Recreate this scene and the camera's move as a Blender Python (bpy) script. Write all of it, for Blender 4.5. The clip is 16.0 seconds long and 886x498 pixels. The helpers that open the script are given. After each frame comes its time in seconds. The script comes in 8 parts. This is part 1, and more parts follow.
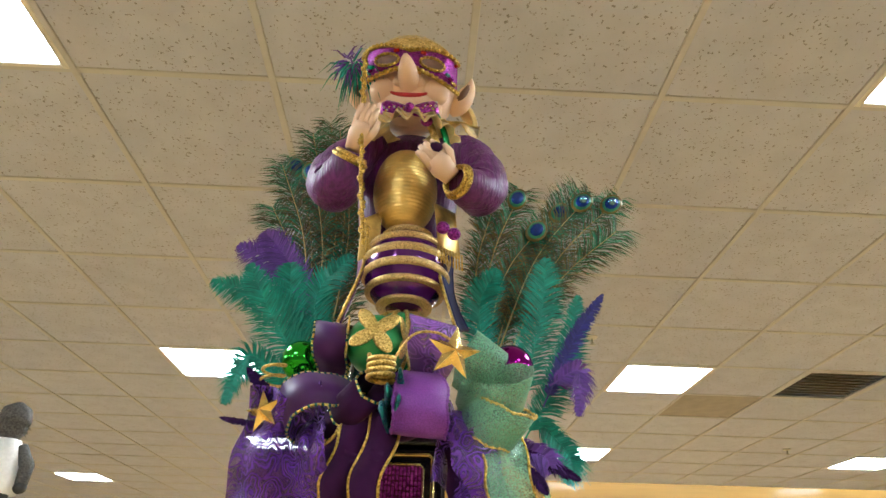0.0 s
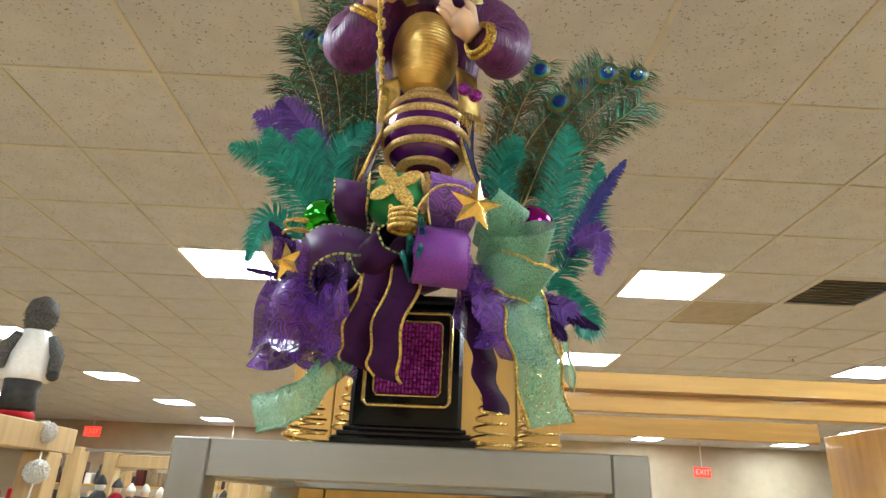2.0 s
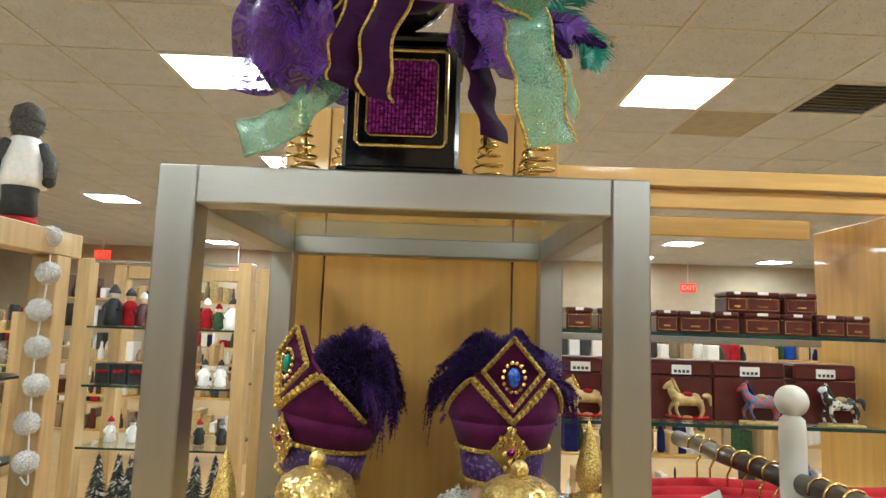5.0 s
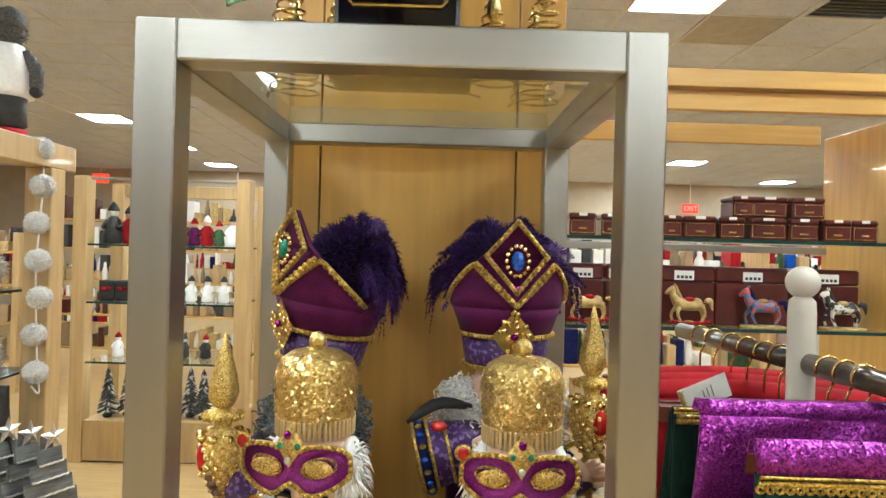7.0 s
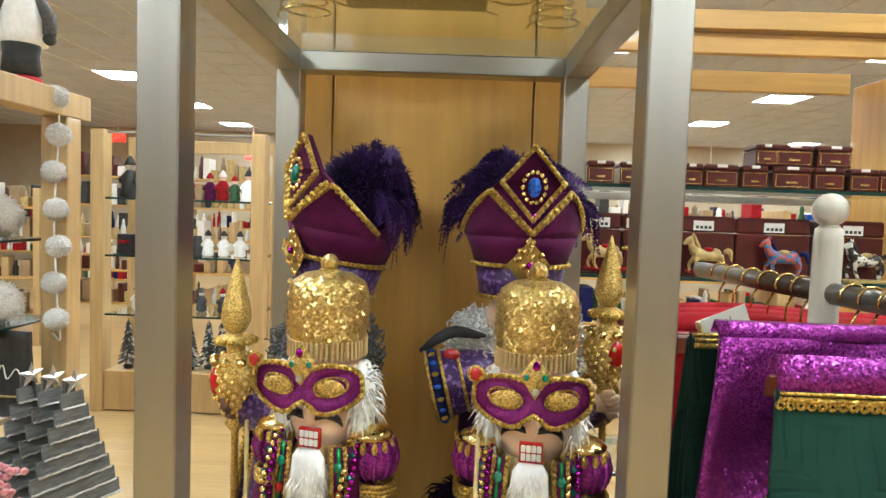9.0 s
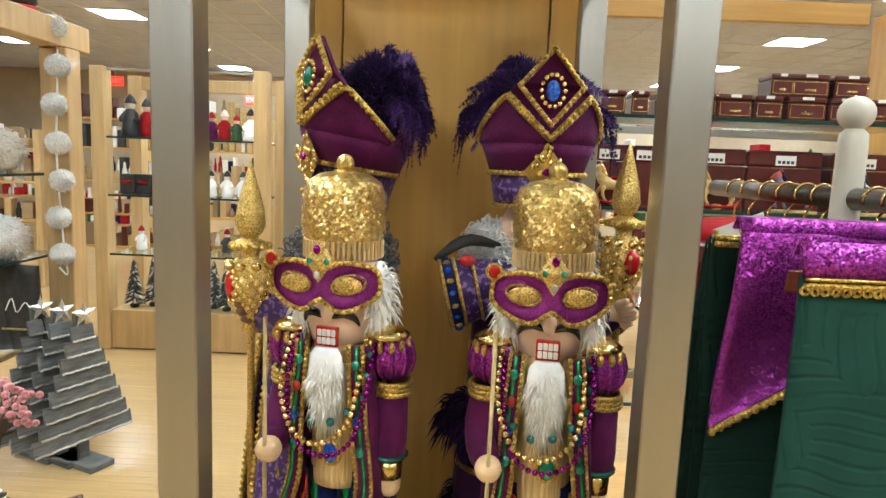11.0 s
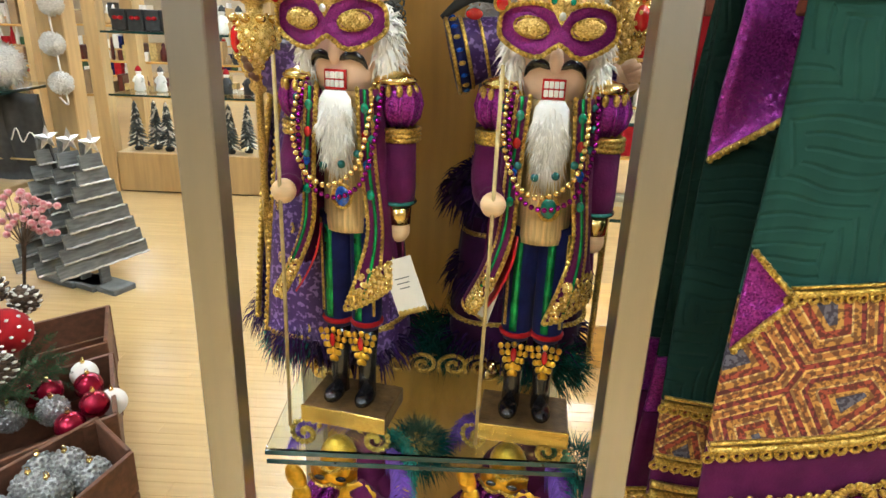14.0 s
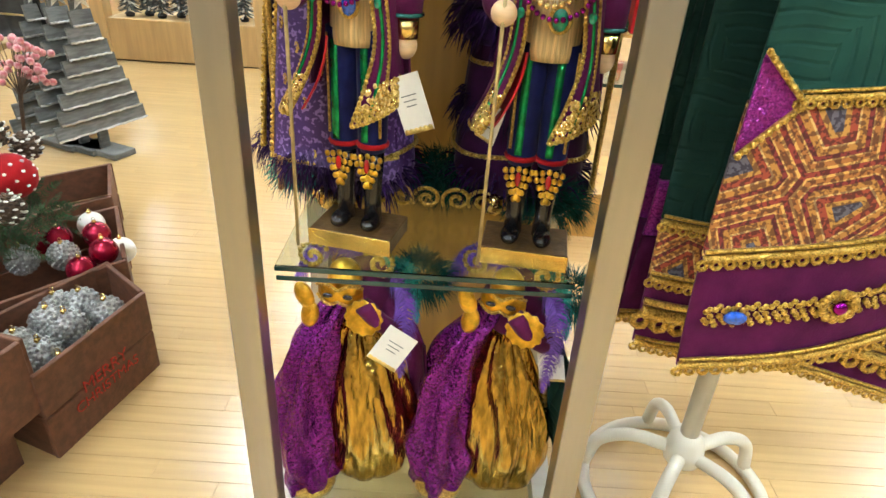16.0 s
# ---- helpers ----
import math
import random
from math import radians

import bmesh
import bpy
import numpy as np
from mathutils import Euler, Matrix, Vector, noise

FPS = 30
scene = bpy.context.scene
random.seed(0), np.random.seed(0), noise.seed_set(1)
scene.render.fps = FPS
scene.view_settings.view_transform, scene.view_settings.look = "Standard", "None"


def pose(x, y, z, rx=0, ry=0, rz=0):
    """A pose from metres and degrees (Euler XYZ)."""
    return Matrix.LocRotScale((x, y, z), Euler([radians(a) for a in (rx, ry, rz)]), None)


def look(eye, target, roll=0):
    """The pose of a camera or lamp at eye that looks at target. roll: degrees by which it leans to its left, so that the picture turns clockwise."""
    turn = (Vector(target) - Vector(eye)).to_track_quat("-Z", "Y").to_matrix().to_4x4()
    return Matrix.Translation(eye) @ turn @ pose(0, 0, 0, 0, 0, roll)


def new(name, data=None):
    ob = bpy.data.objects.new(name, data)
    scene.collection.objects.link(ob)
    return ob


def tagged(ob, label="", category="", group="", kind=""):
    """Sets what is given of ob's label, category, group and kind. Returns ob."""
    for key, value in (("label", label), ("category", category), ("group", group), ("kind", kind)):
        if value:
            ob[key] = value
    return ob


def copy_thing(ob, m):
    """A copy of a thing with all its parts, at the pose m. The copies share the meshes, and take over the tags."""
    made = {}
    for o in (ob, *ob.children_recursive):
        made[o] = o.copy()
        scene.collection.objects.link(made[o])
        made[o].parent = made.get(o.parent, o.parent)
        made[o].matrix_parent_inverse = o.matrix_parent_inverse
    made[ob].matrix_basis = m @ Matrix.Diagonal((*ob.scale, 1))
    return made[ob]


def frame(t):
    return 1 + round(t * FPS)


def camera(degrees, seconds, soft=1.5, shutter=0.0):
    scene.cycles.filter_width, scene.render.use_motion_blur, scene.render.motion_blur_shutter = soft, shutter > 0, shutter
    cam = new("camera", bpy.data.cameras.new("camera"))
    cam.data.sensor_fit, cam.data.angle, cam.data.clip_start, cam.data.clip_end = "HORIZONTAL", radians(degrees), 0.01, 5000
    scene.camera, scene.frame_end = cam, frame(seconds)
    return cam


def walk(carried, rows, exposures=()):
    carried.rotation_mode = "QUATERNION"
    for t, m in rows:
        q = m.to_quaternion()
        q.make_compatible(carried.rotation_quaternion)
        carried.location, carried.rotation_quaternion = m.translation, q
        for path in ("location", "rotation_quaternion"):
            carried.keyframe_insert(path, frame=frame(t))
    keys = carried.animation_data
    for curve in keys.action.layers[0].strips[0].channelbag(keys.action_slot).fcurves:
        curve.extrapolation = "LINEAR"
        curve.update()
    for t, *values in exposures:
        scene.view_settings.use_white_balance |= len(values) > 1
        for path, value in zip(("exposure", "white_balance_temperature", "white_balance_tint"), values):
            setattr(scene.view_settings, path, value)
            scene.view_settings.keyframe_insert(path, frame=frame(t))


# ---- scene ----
cam = camera(69.8, 16.0)
METRES, EYE, TILT, LEAN, TURN = 0.85, 1.75, 26.0, 0.0, 0.0
PATH = [
    (0, (0.045, -0.879, 1.904), (0.061, 0.861, 2.889), 1.6),
    (0.5, (0.044, -0.87, 1.891), (0.05, 0.892, 2.839), 2.0),
    (1, (0.039, -0.859, 1.872), (0.045, 0.934, 2.758), 2.0),
    (1.5, (0.038, -0.843, 1.86), (0.034, 0.973, 2.698), 2.1),
    (2, (0.036, -0.835, 1.831), (0.022, 1.02, 2.58), 2.5),
    (2.5, (0.031, -0.821, 1.807), (0.027, 1.065, 2.473), 2.9),
    (3, (0.036, -0.805, 1.779), (0.05, 1.114, 2.342), 2.1),
    (3.5, (0.037, -0.786, 1.76), (0.038, 1.163, 2.204), 1.9),
    (4, (0.035, -0.769, 1.744), (0.041, 1.197, 2.11), 2.2),
    (4.5, (0.038, -0.761, 1.731), (0.048, 1.215, 2.04), 1.9),
    (4.7, (0.041, -0.761, 1.725), (0.052, 1.219, 2.006), 1.9),
    (6.8, (0.05, -0.715, 1.655), (0.064, 1.285, 1.667), 2.1),
    (7, (0.046, -0.712, 1.648), (0.062, 1.288, 1.649), 1.6),
    (7.5, (0.049, -0.705, 1.635), (0.044, 1.295, 1.598), 1.5),
    (8, (0.046, -0.698, 1.617), (0.038, 1.3, 1.538), 1.9),
    (8.5, (0.043, -0.693, 1.604), (0.036, 1.304, 1.5), 2.1),
    (8.7, (0.05, -0.693, 1.597), (0.028, 1.304, 1.49), 1.9),
    (10.8, (0.035, -0.687, 1.526), (-0.003, 1.297, 1.283), 2.2),
    (11, (0.03, -0.689, 1.515), (0.003, 1.293, 1.248), 2.3),
    (11.5, (0.028, -0.689, 1.483), (0.007, 1.285, 1.16), 3.0),
    (12, (0.03, -0.695, 1.456), (0.013, 1.266, 1.067), 2.8),
    (12.5, (0.032, -0.705, 1.434), (0.013, 1.243, 0.982), 2.5),
    (13, (0.028, -0.722, 1.412), (0.022, 1.208, 0.888), 2.7),
    (13.5, (0.03, -0.736, 1.389), (0.022, 1.177, 0.806), 2.3),
    (14, (0.033, -0.748, 1.355), (0.011, 1.133, 0.674), 2.2),
    (14.5, (0.032, -0.764, 1.334), (0.012, 1.09, 0.585), 2.6),
    (15, (0.03, -0.782, 1.309), (0.017, 1.041, 0.488), 2.9),
    (15.5, (0.029, -0.794, 1.28), (0.022, 0.996, 0.388), 3.5),
    (16, (0.029, -0.804, 1.252), (0.027, 0.939, 0.271), 3.6),
]
walk(cam, [(t, look(eye, target, roll)) for t, eye, target, roll in PATH], exposures=[(0.0, 0.0), (2.0, -0.03), (4.5, -0.2), (7.0, -0.06), (8.5, -0.03), (12.0, 0.0), (14.0, 0.15), (16.0, 0.3)])

# ---- light ----
world = bpy.data.worlds.new("store_world")
scene.world = world
world.use_nodes = True
world.node_tree.nodes["Background"].inputs[0].default_value = (1.0, 0.95, 0.86, 1)
world.node_tree.nodes["Background"].inputs[1].default_value = 0.02
LAMP = 57.0


# ---- materials ----
def mat(name, color, rough=0.6, metal=0.0, vary=0.15, scale=30.0, bump=0.0, bscale=None, color2=None, stretch=(1, 1, 1),
        emit=0.0, sheen=0.0, coat=0.0, alpha=1.0, trans=0.0, island=0.0, spec=0.5, detail=4.0, ramp=(0.35, 0.65), obj_vary=0.0):
    m = bpy.data.materials.new(name)
    m.use_nodes = True
    nt = m.node_tree
    b = nt.nodes["Principled BSDF"]
    b.inputs["Roughness"].default_value = rough
    b.inputs["Metallic"].default_value = metal
    b.inputs["Specular IOR Level"].default_value = spec
    b.inputs["Sheen Weight"].default_value = sheen * 0.12
    b.inputs["Coat Weight"].default_value = coat
    b.inputs["Alpha"].default_value = alpha
    b.inputs["Transmission Weight"].default_value = trans
    tc = nt.nodes.new("ShaderNodeTexCoord")
    mp = nt.nodes.new("ShaderNodeMapping")
    mp.inputs["Scale"].default_value = stretch
    nt.links.new(tc.outputs["Object"], mp.inputs["Vector"])
    n = nt.nodes.new("ShaderNodeTexNoise")
    n.inputs["Scale"].default_value = scale
    n.inputs["Detail"].default_value = detail
    nt.links.new(mp.outputs[0], n.inputs["Vector"])
    r = nt.nodes.new("ShaderNodeValToRGB")
    c2 = color2 or tuple(max(0, c * (1 - vary)) for c in color)
    r.color_ramp.elements[0].position, r.color_ramp.elements[1].position = ramp
    r.color_ramp.elements[0].color = (*c2, 1)
    r.color_ramp.elements[1].color = (*(tuple(min(1, c * (1 + vary * 0.5)) for c in color) if not color2 else color), 1)
    nt.links.new(n.outputs["Fac"], r.inputs["Fac"])
    out = r.outputs["Color"]
    if island or obj_vary:
        if island:
            g = nt.nodes.new("ShaderNodeNewGeometry")
            src, amount = g.outputs["Random Per Island"], island
        else:
            g = nt.nodes.new("ShaderNodeObjectInfo")
            src, amount = g.outputs["Random"], obj_vary
        mr = nt.nodes.new("ShaderNodeMapRange")
        mr.inputs["To Min"].default_value = 1 - amount
        mr.inputs["To Max"].default_value = 1 + amount * 0.6
        nt.links.new(src, mr.inputs["Value"])
        mx = nt.nodes.new("ShaderNodeVectorMath")
        mx.operation = "MULTIPLY"
        nt.links.new(out, mx.inputs[0])
        nt.links.new(mr.outputs[0], mx.inputs[1])
        out = mx.outputs[0]
    nt.links.new(out, b.inputs["Base Color"])
    if emit:
        b.inputs["Emission Strength"].default_value = emit
        b.inputs["Emission Color"].default_value = (*color, 1)
    if bump:
        n2 = nt.nodes.new("ShaderNodeTexNoise")
        n2.inputs["Scale"].default_value = bscale or scale * 4
        n2.inputs["Detail"].default_value = 3
        nt.links.new(mp.outputs[0], n2.inputs["Vector"])
        bp = nt.nodes.new("ShaderNodeBump")
        bp.inputs["Strength"].default_value = bump
        bp.inputs["Distance"].default_value = 0.004
        nt.links.new(n2.outputs["Fac"], bp.inputs["Height"])
        nt.links.new(bp.outputs[0], b.inputs["Normal"])
    return m


def glitter(name, color, color2, scale=220.0, metal=0.85, rough=0.28, bump=1.0):
    """Sequins or glitter: cells of random tilt and tone."""
    m = bpy.data.materials.new(name)
    m.use_nodes = True
    nt = m.node_tree
    b = nt.nodes["Principled BSDF"]
    b.inputs["Metallic"].default_value = metal
    b.inputs["Roughness"].default_value = rough
    tc = nt.nodes.new("ShaderNodeTexCoord")
    v = nt.nodes.new("ShaderNodeTexVoronoi")
    v.inputs["Scale"].default_value = scale
    nt.links.new(tc.outputs["Object"], v.inputs["Vector"])
    sep = nt.nodes.new("ShaderNodeSeparateColor")
    nt.links.new(v.outputs["Color"], sep.inputs[0])
    r = nt.nodes.new("ShaderNodeValToRGB")
    r.color_ramp.elements[0].color = (*color2, 1)
    r.color_ramp.elements[1].color = (*color, 1)
    nt.links.new(sep.outputs[0], r.inputs["Fac"])
    nt.links.new(r.outputs[0], b.inputs["Base Color"])
    bp = nt.nodes.new("ShaderNodeBump")
    bp.inputs["Strength"].default_value = bump
    bp.inputs["Distance"].default_value = 0.003
    nt.links.new(sep.outputs[1], bp.inputs["Height"])
    ad = nt.nodes.new("ShaderNodeVectorMath")
    ad.operation = "MULTIPLY_ADD"
    ad.inputs[1].default_value = (0.7, 0.7, 0.7)
    sub = nt.nodes.new("ShaderNodeVectorMath")
    sub.operation = "SUBTRACT"
    sub.inputs[1].default_value = (0.5, 0.5, 0.5)
    nt.links.new(v.outputs["Color"], sub.inputs[0])
    nt.links.new(sub.outputs[0], ad.inputs[0])
    nt.links.new(bp.outputs[0], ad.inputs[2])
    nm = nt.nodes.new("ShaderNodeVectorMath")
    nm.operation = "NORMALIZE"
    nt.links.new(ad.outputs[0], nm.inputs[0])
    nt.links.new(nm.outputs[0], b.inputs["Normal"])
    return m


def sheer(name, color, density=0.5, rough=0.5, scale=600.0):
    """Organza: thread pattern lets part of the light through."""
    m = mat(name, color, rough=rough, vary=0.12, scale=scale, sheen=0.4, spec=0.3)
    nt = m.node_tree
    b = nt.nodes["Principled BSDF"]
    n = nt.nodes.new("ShaderNodeTexNoise")
    n.inputs["Scale"].default_value = scale
    n.inputs["Detail"].default_value = 2
    tc = nt.nodes.new("ShaderNodeTexCoord")
    nt.links.new(tc.outputs["Object"], n.inputs["Vector"])
    mr = nt.nodes.new("ShaderNodeMapRange")
    mr.inputs["From Min"].default_value, mr.inputs["From Max"].default_value = 0.3, 0.7
    mr.inputs["To Min"].default_value, mr.inputs["To Max"].default_value = density - 0.1, min(1, density + 0.1)
    nt.links.new(n.outputs["Fac"], mr.inputs["Value"])
    nt.links.new(mr.outputs[0], b.inputs["Alpha"])
    return m


def glass_mat(name, tint=(0.85, 0.95, 0.92)):
    m = bpy.data.materials.new(name)
    m.use_nodes = True
    b = m.node_tree.nodes["Principled BSDF"]
    b.inputs["Base Color"].default_value = (*tint, 1)
    b.inputs["Roughness"].default_value = 0.02
    b.inputs["Transmission Weight"].default_value = 1.0
    b.inputs["IOR"].default_value = 1.45
    return m


def tile_mat(name):
    """Fissured mineral ceiling tile."""
    m = mat(name, (0.585, 0.61, 0.725), rough=0.95, vary=0.06, scale=9.0, bump=0.25, bscale=160, island=0.03)
    nt = m.node_tree
    b = nt.nodes["Principled BSDF"]
    old = b.inputs["Base Color"].links[0].from_socket
    tc = nt.nodes.new("ShaderNodeTexCoord")
    n = nt.nodes.new("ShaderNodeTexNoise")
    n.inputs["Scale"].default_value = 95
    n.inputs["Detail"].default_value = 1.5
    nt.links.new(tc.outputs["Object"], n.inputs["Vector"])
    r = nt.nodes.new("ShaderNodeValToRGB")
    r.color_ramp.elements[0].position, r.color_ramp.elements[1].position = 0.3, 0.36
    r.color_ramp.elements[0].color = (0.5, 0.47, 0.43, 1)
    r.color_ramp.elements[1].color = (1, 1, 1, 1)
    nt.links.new(n.outputs["Fac"], r.inputs["Fac"])
    mx = nt.nodes.new("ShaderNodeVectorMath")
    mx.operation = "MULTIPLY"
    nt.links.new(old, mx.inputs[0])
    nt.links.new(r.outputs[0], mx.inputs[1])
    nt.links.new(mx.outputs[0], b.inputs["Base Color"])
    return m


M = {}
M["tile"] = tile_mat("ceiling_tile")
M["tbar"] = mat("tbar_paint", (0.6, 0.6, 0.61), 0.6, vary=0.08, scale=6)
M["lamp"] = mat("lamp_diffuser", (0.82, 0.945, 1.0), 0.5, vary=0.0, emit=LAMP)
M["white"] = mat("white_paint", (0.78, 0.76, 0.7), 0.45, vary=0.06, scale=12)
M["grey_panel"] = mat("grey_panel", (0.4, 0.36, 0.31), 0.7, vary=0.1, scale=12)
M["black"] = mat("black_lacquer", (0.008, 0.007, 0.008), 0.2, vary=0.4, scale=40, coat=0.3)
M["dark"] = mat("dark_grey", (0.03, 0.03, 0.03), 0.6, vary=0.3)
M["steel"] = mat("brushed_steel", (0.46, 0.435, 0.385), 0.36, 1.0, vary=0.1, scale=16, bump=0.03, bscale=240, stretch=(1, 1, 0.1))
M["steel_h"] = mat("brushed_steel_across", (0.46, 0.435, 0.385), 0.36, 1.0, vary=0.1, scale=16, bump=0.03, bscale=240, stretch=(0.1, 1, 1))
M["glass"] = glass_mat("shelf_glass")
M["glass_edge"] = mat("glass_edge", (0.012, 0.045, 0.04), 0.12, vary=0.3, scale=20, coat=0.5)
M["maple"] = mat("maple_veneer", (0.62, 0.33, 0.075), 0.38, vary=0.12, scale=5, stretch=(6, 6, 0.5), bump=0.05, bscale=90, coat=0.25)
M["maple_h"] = mat("maple_veneer_level", (0.6, 0.34, 0.09), 0.4, vary=0.14, scale=5, stretch=(0.5, 6, 6), bump=0.05, bscale=90, coat=0.2)
M["birch"] = mat("pale_birch", (0.54, 0.36, 0.16), 0.45, vary=0.12, scale=5, stretch=(6, 6, 0.5), coat=0.15)
M["floor"] = mat("maple_floor", (0.56, 0.37, 0.16), 0.24, vary=0.09, scale=7, stretch=(0.35, 7, 1), coat=0.3, obj_vary=0.05, bump=0.02, bscale=40)
M["floor_far"] = mat("maple_floor_far", (0.56, 0.37, 0.16), 0.24, vary=0.09, scale=7, stretch=(0.35, 7, 1), coat=0.3, island=0.05)
for key in ("floor", "floor_far"):
    M[key].node_tree.nodes["Principled BSDF"].inputs["Coat Roughness"].default_value = 0.28
M["wall"] = mat("salmon_wall", (0.62, 0.33, 0.2), 0.8, vary=0.08, scale=3)
M["wall_cream"] = mat("cream_wall", (0.5, 0.42, 0.3), 0.8, vary=0.08, scale=3)
M["gold"] = mat("gold_metal", (0.9, 0.66, 0.25), 0.2, 1.0, vary=0.25, scale=60, bump=0.15)
M["gold_braid"] = glitter("gold_braid", (0.85, 0.58, 0.14), (0.3, 0.17, 0.03), 420, 0.8, 0.35)
M["gold_glitter"] = glitter("gold_glitter", (0.92, 0.66, 0.22), (0.42, 0.25, 0.05), 500, 0.7, 0.4)
M["gold_sequin"] = glitter("gold_sequin", (0.98, 0.74, 0.3), (0.6, 0.38, 0.1), 300, 0.85, 0.28)
M["gold_lame"] = mat("gold_lame", (0.72, 0.5, 0.16), 0.3, 0.7, vary=0.5, scale=26, bump=0.8, bscale=34)
M["gold_rib"] = mat("gold_ribbed", (0.78, 0.56, 0.26), 0.42, 0.35, vary=0.3, scale=40, bump=0.6, bscale=60, stretch=(5, 5, 0.3))
M["purple_velvet"] = mat("purple_velvet", (0.035, 0.005, 0.04), 0.75, spec=0.12, vary=0.3, scale=25, sheen=0.5)
M["violet_satin"] = mat("violet_satin", (0.06, 0.012, 0.085), 0.5, spec=0.25, vary=0.25, scale=25, sheen=0.5)
M["plum"] = mat("plum_velvet", (0.095, 0.008, 0.055), 0.75, spec=0.12, vary=0.25, scale=25, sheen=0.4, bump=0.3, bscale=300)
M["purple_rib"] = mat("purple_corduroy", (0.12, 0.014, 0.13), 0.45, spec=0.4, vary=0.4, scale=20, bump=0.9, bscale=40, stretch=(6, 6, 0.4), sheen=0.5)
M["purple_sequin"] = glitter("purple_sequin", (0.45, 0.05, 0.4), (0.14, 0.006, 0.14), 420, 0.7, 0.3)
M["magenta_panel"] = glitter("magenta_beads", (0.6, 0.06, 0.5), (0.22, 0.01, 0.2), 240, 0.35, 0.25)
M["mask"] = glitter("mask_glitter", (0.42, 0.03, 0.3), (0.18, 0.01, 0.15), 900, 0.3, 0.5)
M["brocade"] = mat("purple_brocade", (0.22, 0.13, 0.33), 0.45, vary=0.3, scale=120, color2=(0.045, 0.011, 0.095), ramp=(0.54, 0.62), detail=1, sheen=0.3)
M["stripe_purple"] = mat("purple_lacquer", (0.1, 0.008, 0.15), 0.16, 0.45, vary=0.15, scale=30, coat=0.6)
M["gold_band"] = glitter("gold_glitter_band", (0.85, 0.6, 0.24), (0.4, 0.24, 0.07), 700, 0.55, 0.42)
M["gold_foil"] = mat("gold_foil_plate", (0.82, 0.54, 0.15), 0.26, 1.0, vary=0.18, scale=20, bump=0.2, bscale=70)
M["bronze_top"] = mat("bronzed_wood", (0.16, 0.09, 0.035), 0.4, 0.2, vary=0.4, scale=40, bump=0.3)
M["feather_deep"] = mat("deep_teal_feather", (0.0, 0.075, 0.058), 0.7, vary=0.4, scale=50, island=0.5, spec=0.15)
M["gold_leaf"] = mat("crumpled_gold_leaf", (0.85, 0.5, 0.06), 0.3, 1.0, vary=0.3, scale=60, bump=1.0, bscale=90)
M["gold_wound"] = mat("gold_wound_thread", (0.86, 0.6, 0.2), 0.32, 0.85, vary=0.1, scale=60, bump=0.15, bscale=200)
M["gold_silk"] = mat("pale_gold_silk", (0.86, 0.66, 0.3), 0.34, 0.35, vary=0.25, scale=30, bump=0.3, bscale=40, sheen=0.4)
M["red_silk"] = mat("red_silk_lining", (0.5, 0.015, 0.02), 0.4, vary=0.25, scale=30)
M["beard"] = mat("white_fur_strand", (0.93, 0.91, 0.87), 0.8, vary=0.1, scale=60, island=0.12)
M["green_satin"] = mat("green_foil", (0.01, 0.33, 0.1), 0.2, 0.6, vary=0.4, scale=60, bump=0.3)
M["green_ball"] = mat("green_mirror_ball", (0.03, 0.5, 0.04), 0.08, 0.95, vary=0.1)
M["green_matt"] = mat("green_satin_ball", (0.01, 0.25, 0.07), 0.3, 0.3, vary=0.1, coat=0.4)
M["purple_ball"] = mat("purple_mirror_ball", (0.3, 0.01, 0.27), 0.1, 0.95, vary=0.1)
M["gold_crinkle"] = mat("gold_crinkled_lame", (0.55, 0.36, 0.08), 0.17, 1.0, vary=0.45, scale=40, bump=1.3, bscale=30, stretch=(2.2, 2.2, 0.5))
M["navy"] = mat("navy_velvet", (0.008, 0.011, 0.07), 0.7, spec=0.12, vary=0.3, sheen=0.5)
M["skin"] = mat("painted_skin", (0.8, 0.54, 0.37), 0.45, vary=0.06, scale=20, coat=0.1)
M["dark_skin"] = mat("brown_painted", (0.2, 0.1, 0.06), 0.45, vary=0.1)
M["wood_ball"] = mat("turned_pale_wood", (0.75, 0.5, 0.27), 0.45, vary=0.1, scale=40, stretch=(1, 1, 4))
M["fur"] = mat("white_fur", (0.93, 0.92, 0.9), 0.9, vary=0.06, scale=60, sheen=0.5)
M["grey_curl"] = mat("grey_curly_hair", (0.16, 0.17, 0.18), 0.6, vary=0.5, scale=90, island=0.3)
M["white_curl"] = mat("white_curly_hair", (0.88, 0.87, 0.85), 0.7, vary=0.15, scale=80, island=0.15)
M["red"] = mat("red_gem", (0.5, 0.01, 0.01), 0.15, vary=0.3, coat=0.8)
M["redcloth"] = mat("red_cloth", (0.35, 0.01, 0.015), 0.8, spec=0.12, vary=0.25, scale=20, sheen=0.5, bump=0.4, bscale=60)
M["blue_gem"] = mat("blue_gem", (0.01, 0.1, 0.55), 0.08, vary=0.6, scale=200, coat=1.0)
M["green_gem"] = mat("green_gem", (0.0, 0.22, 0.12), 0.1, vary=0.5, scale=150, coat=1.0)
M["teal_sequin"] = glitter("teal_sequin", (0.02, 0.3, 0.25), (0.01, 0.05, 0.12), 260, 0.7, 0.3)
M["teal_bead"] = mat("teal_bead", (0.03, 0.17, 0.16), 0.15, 0.5, vary=0.2)
M["feather_dark"] = mat("dark_purple_feather", (0.03, 0.007, 0.07), 0.7, spec=0.12, vary=0.5, scale=60, island=0.5, sheen=0.3)
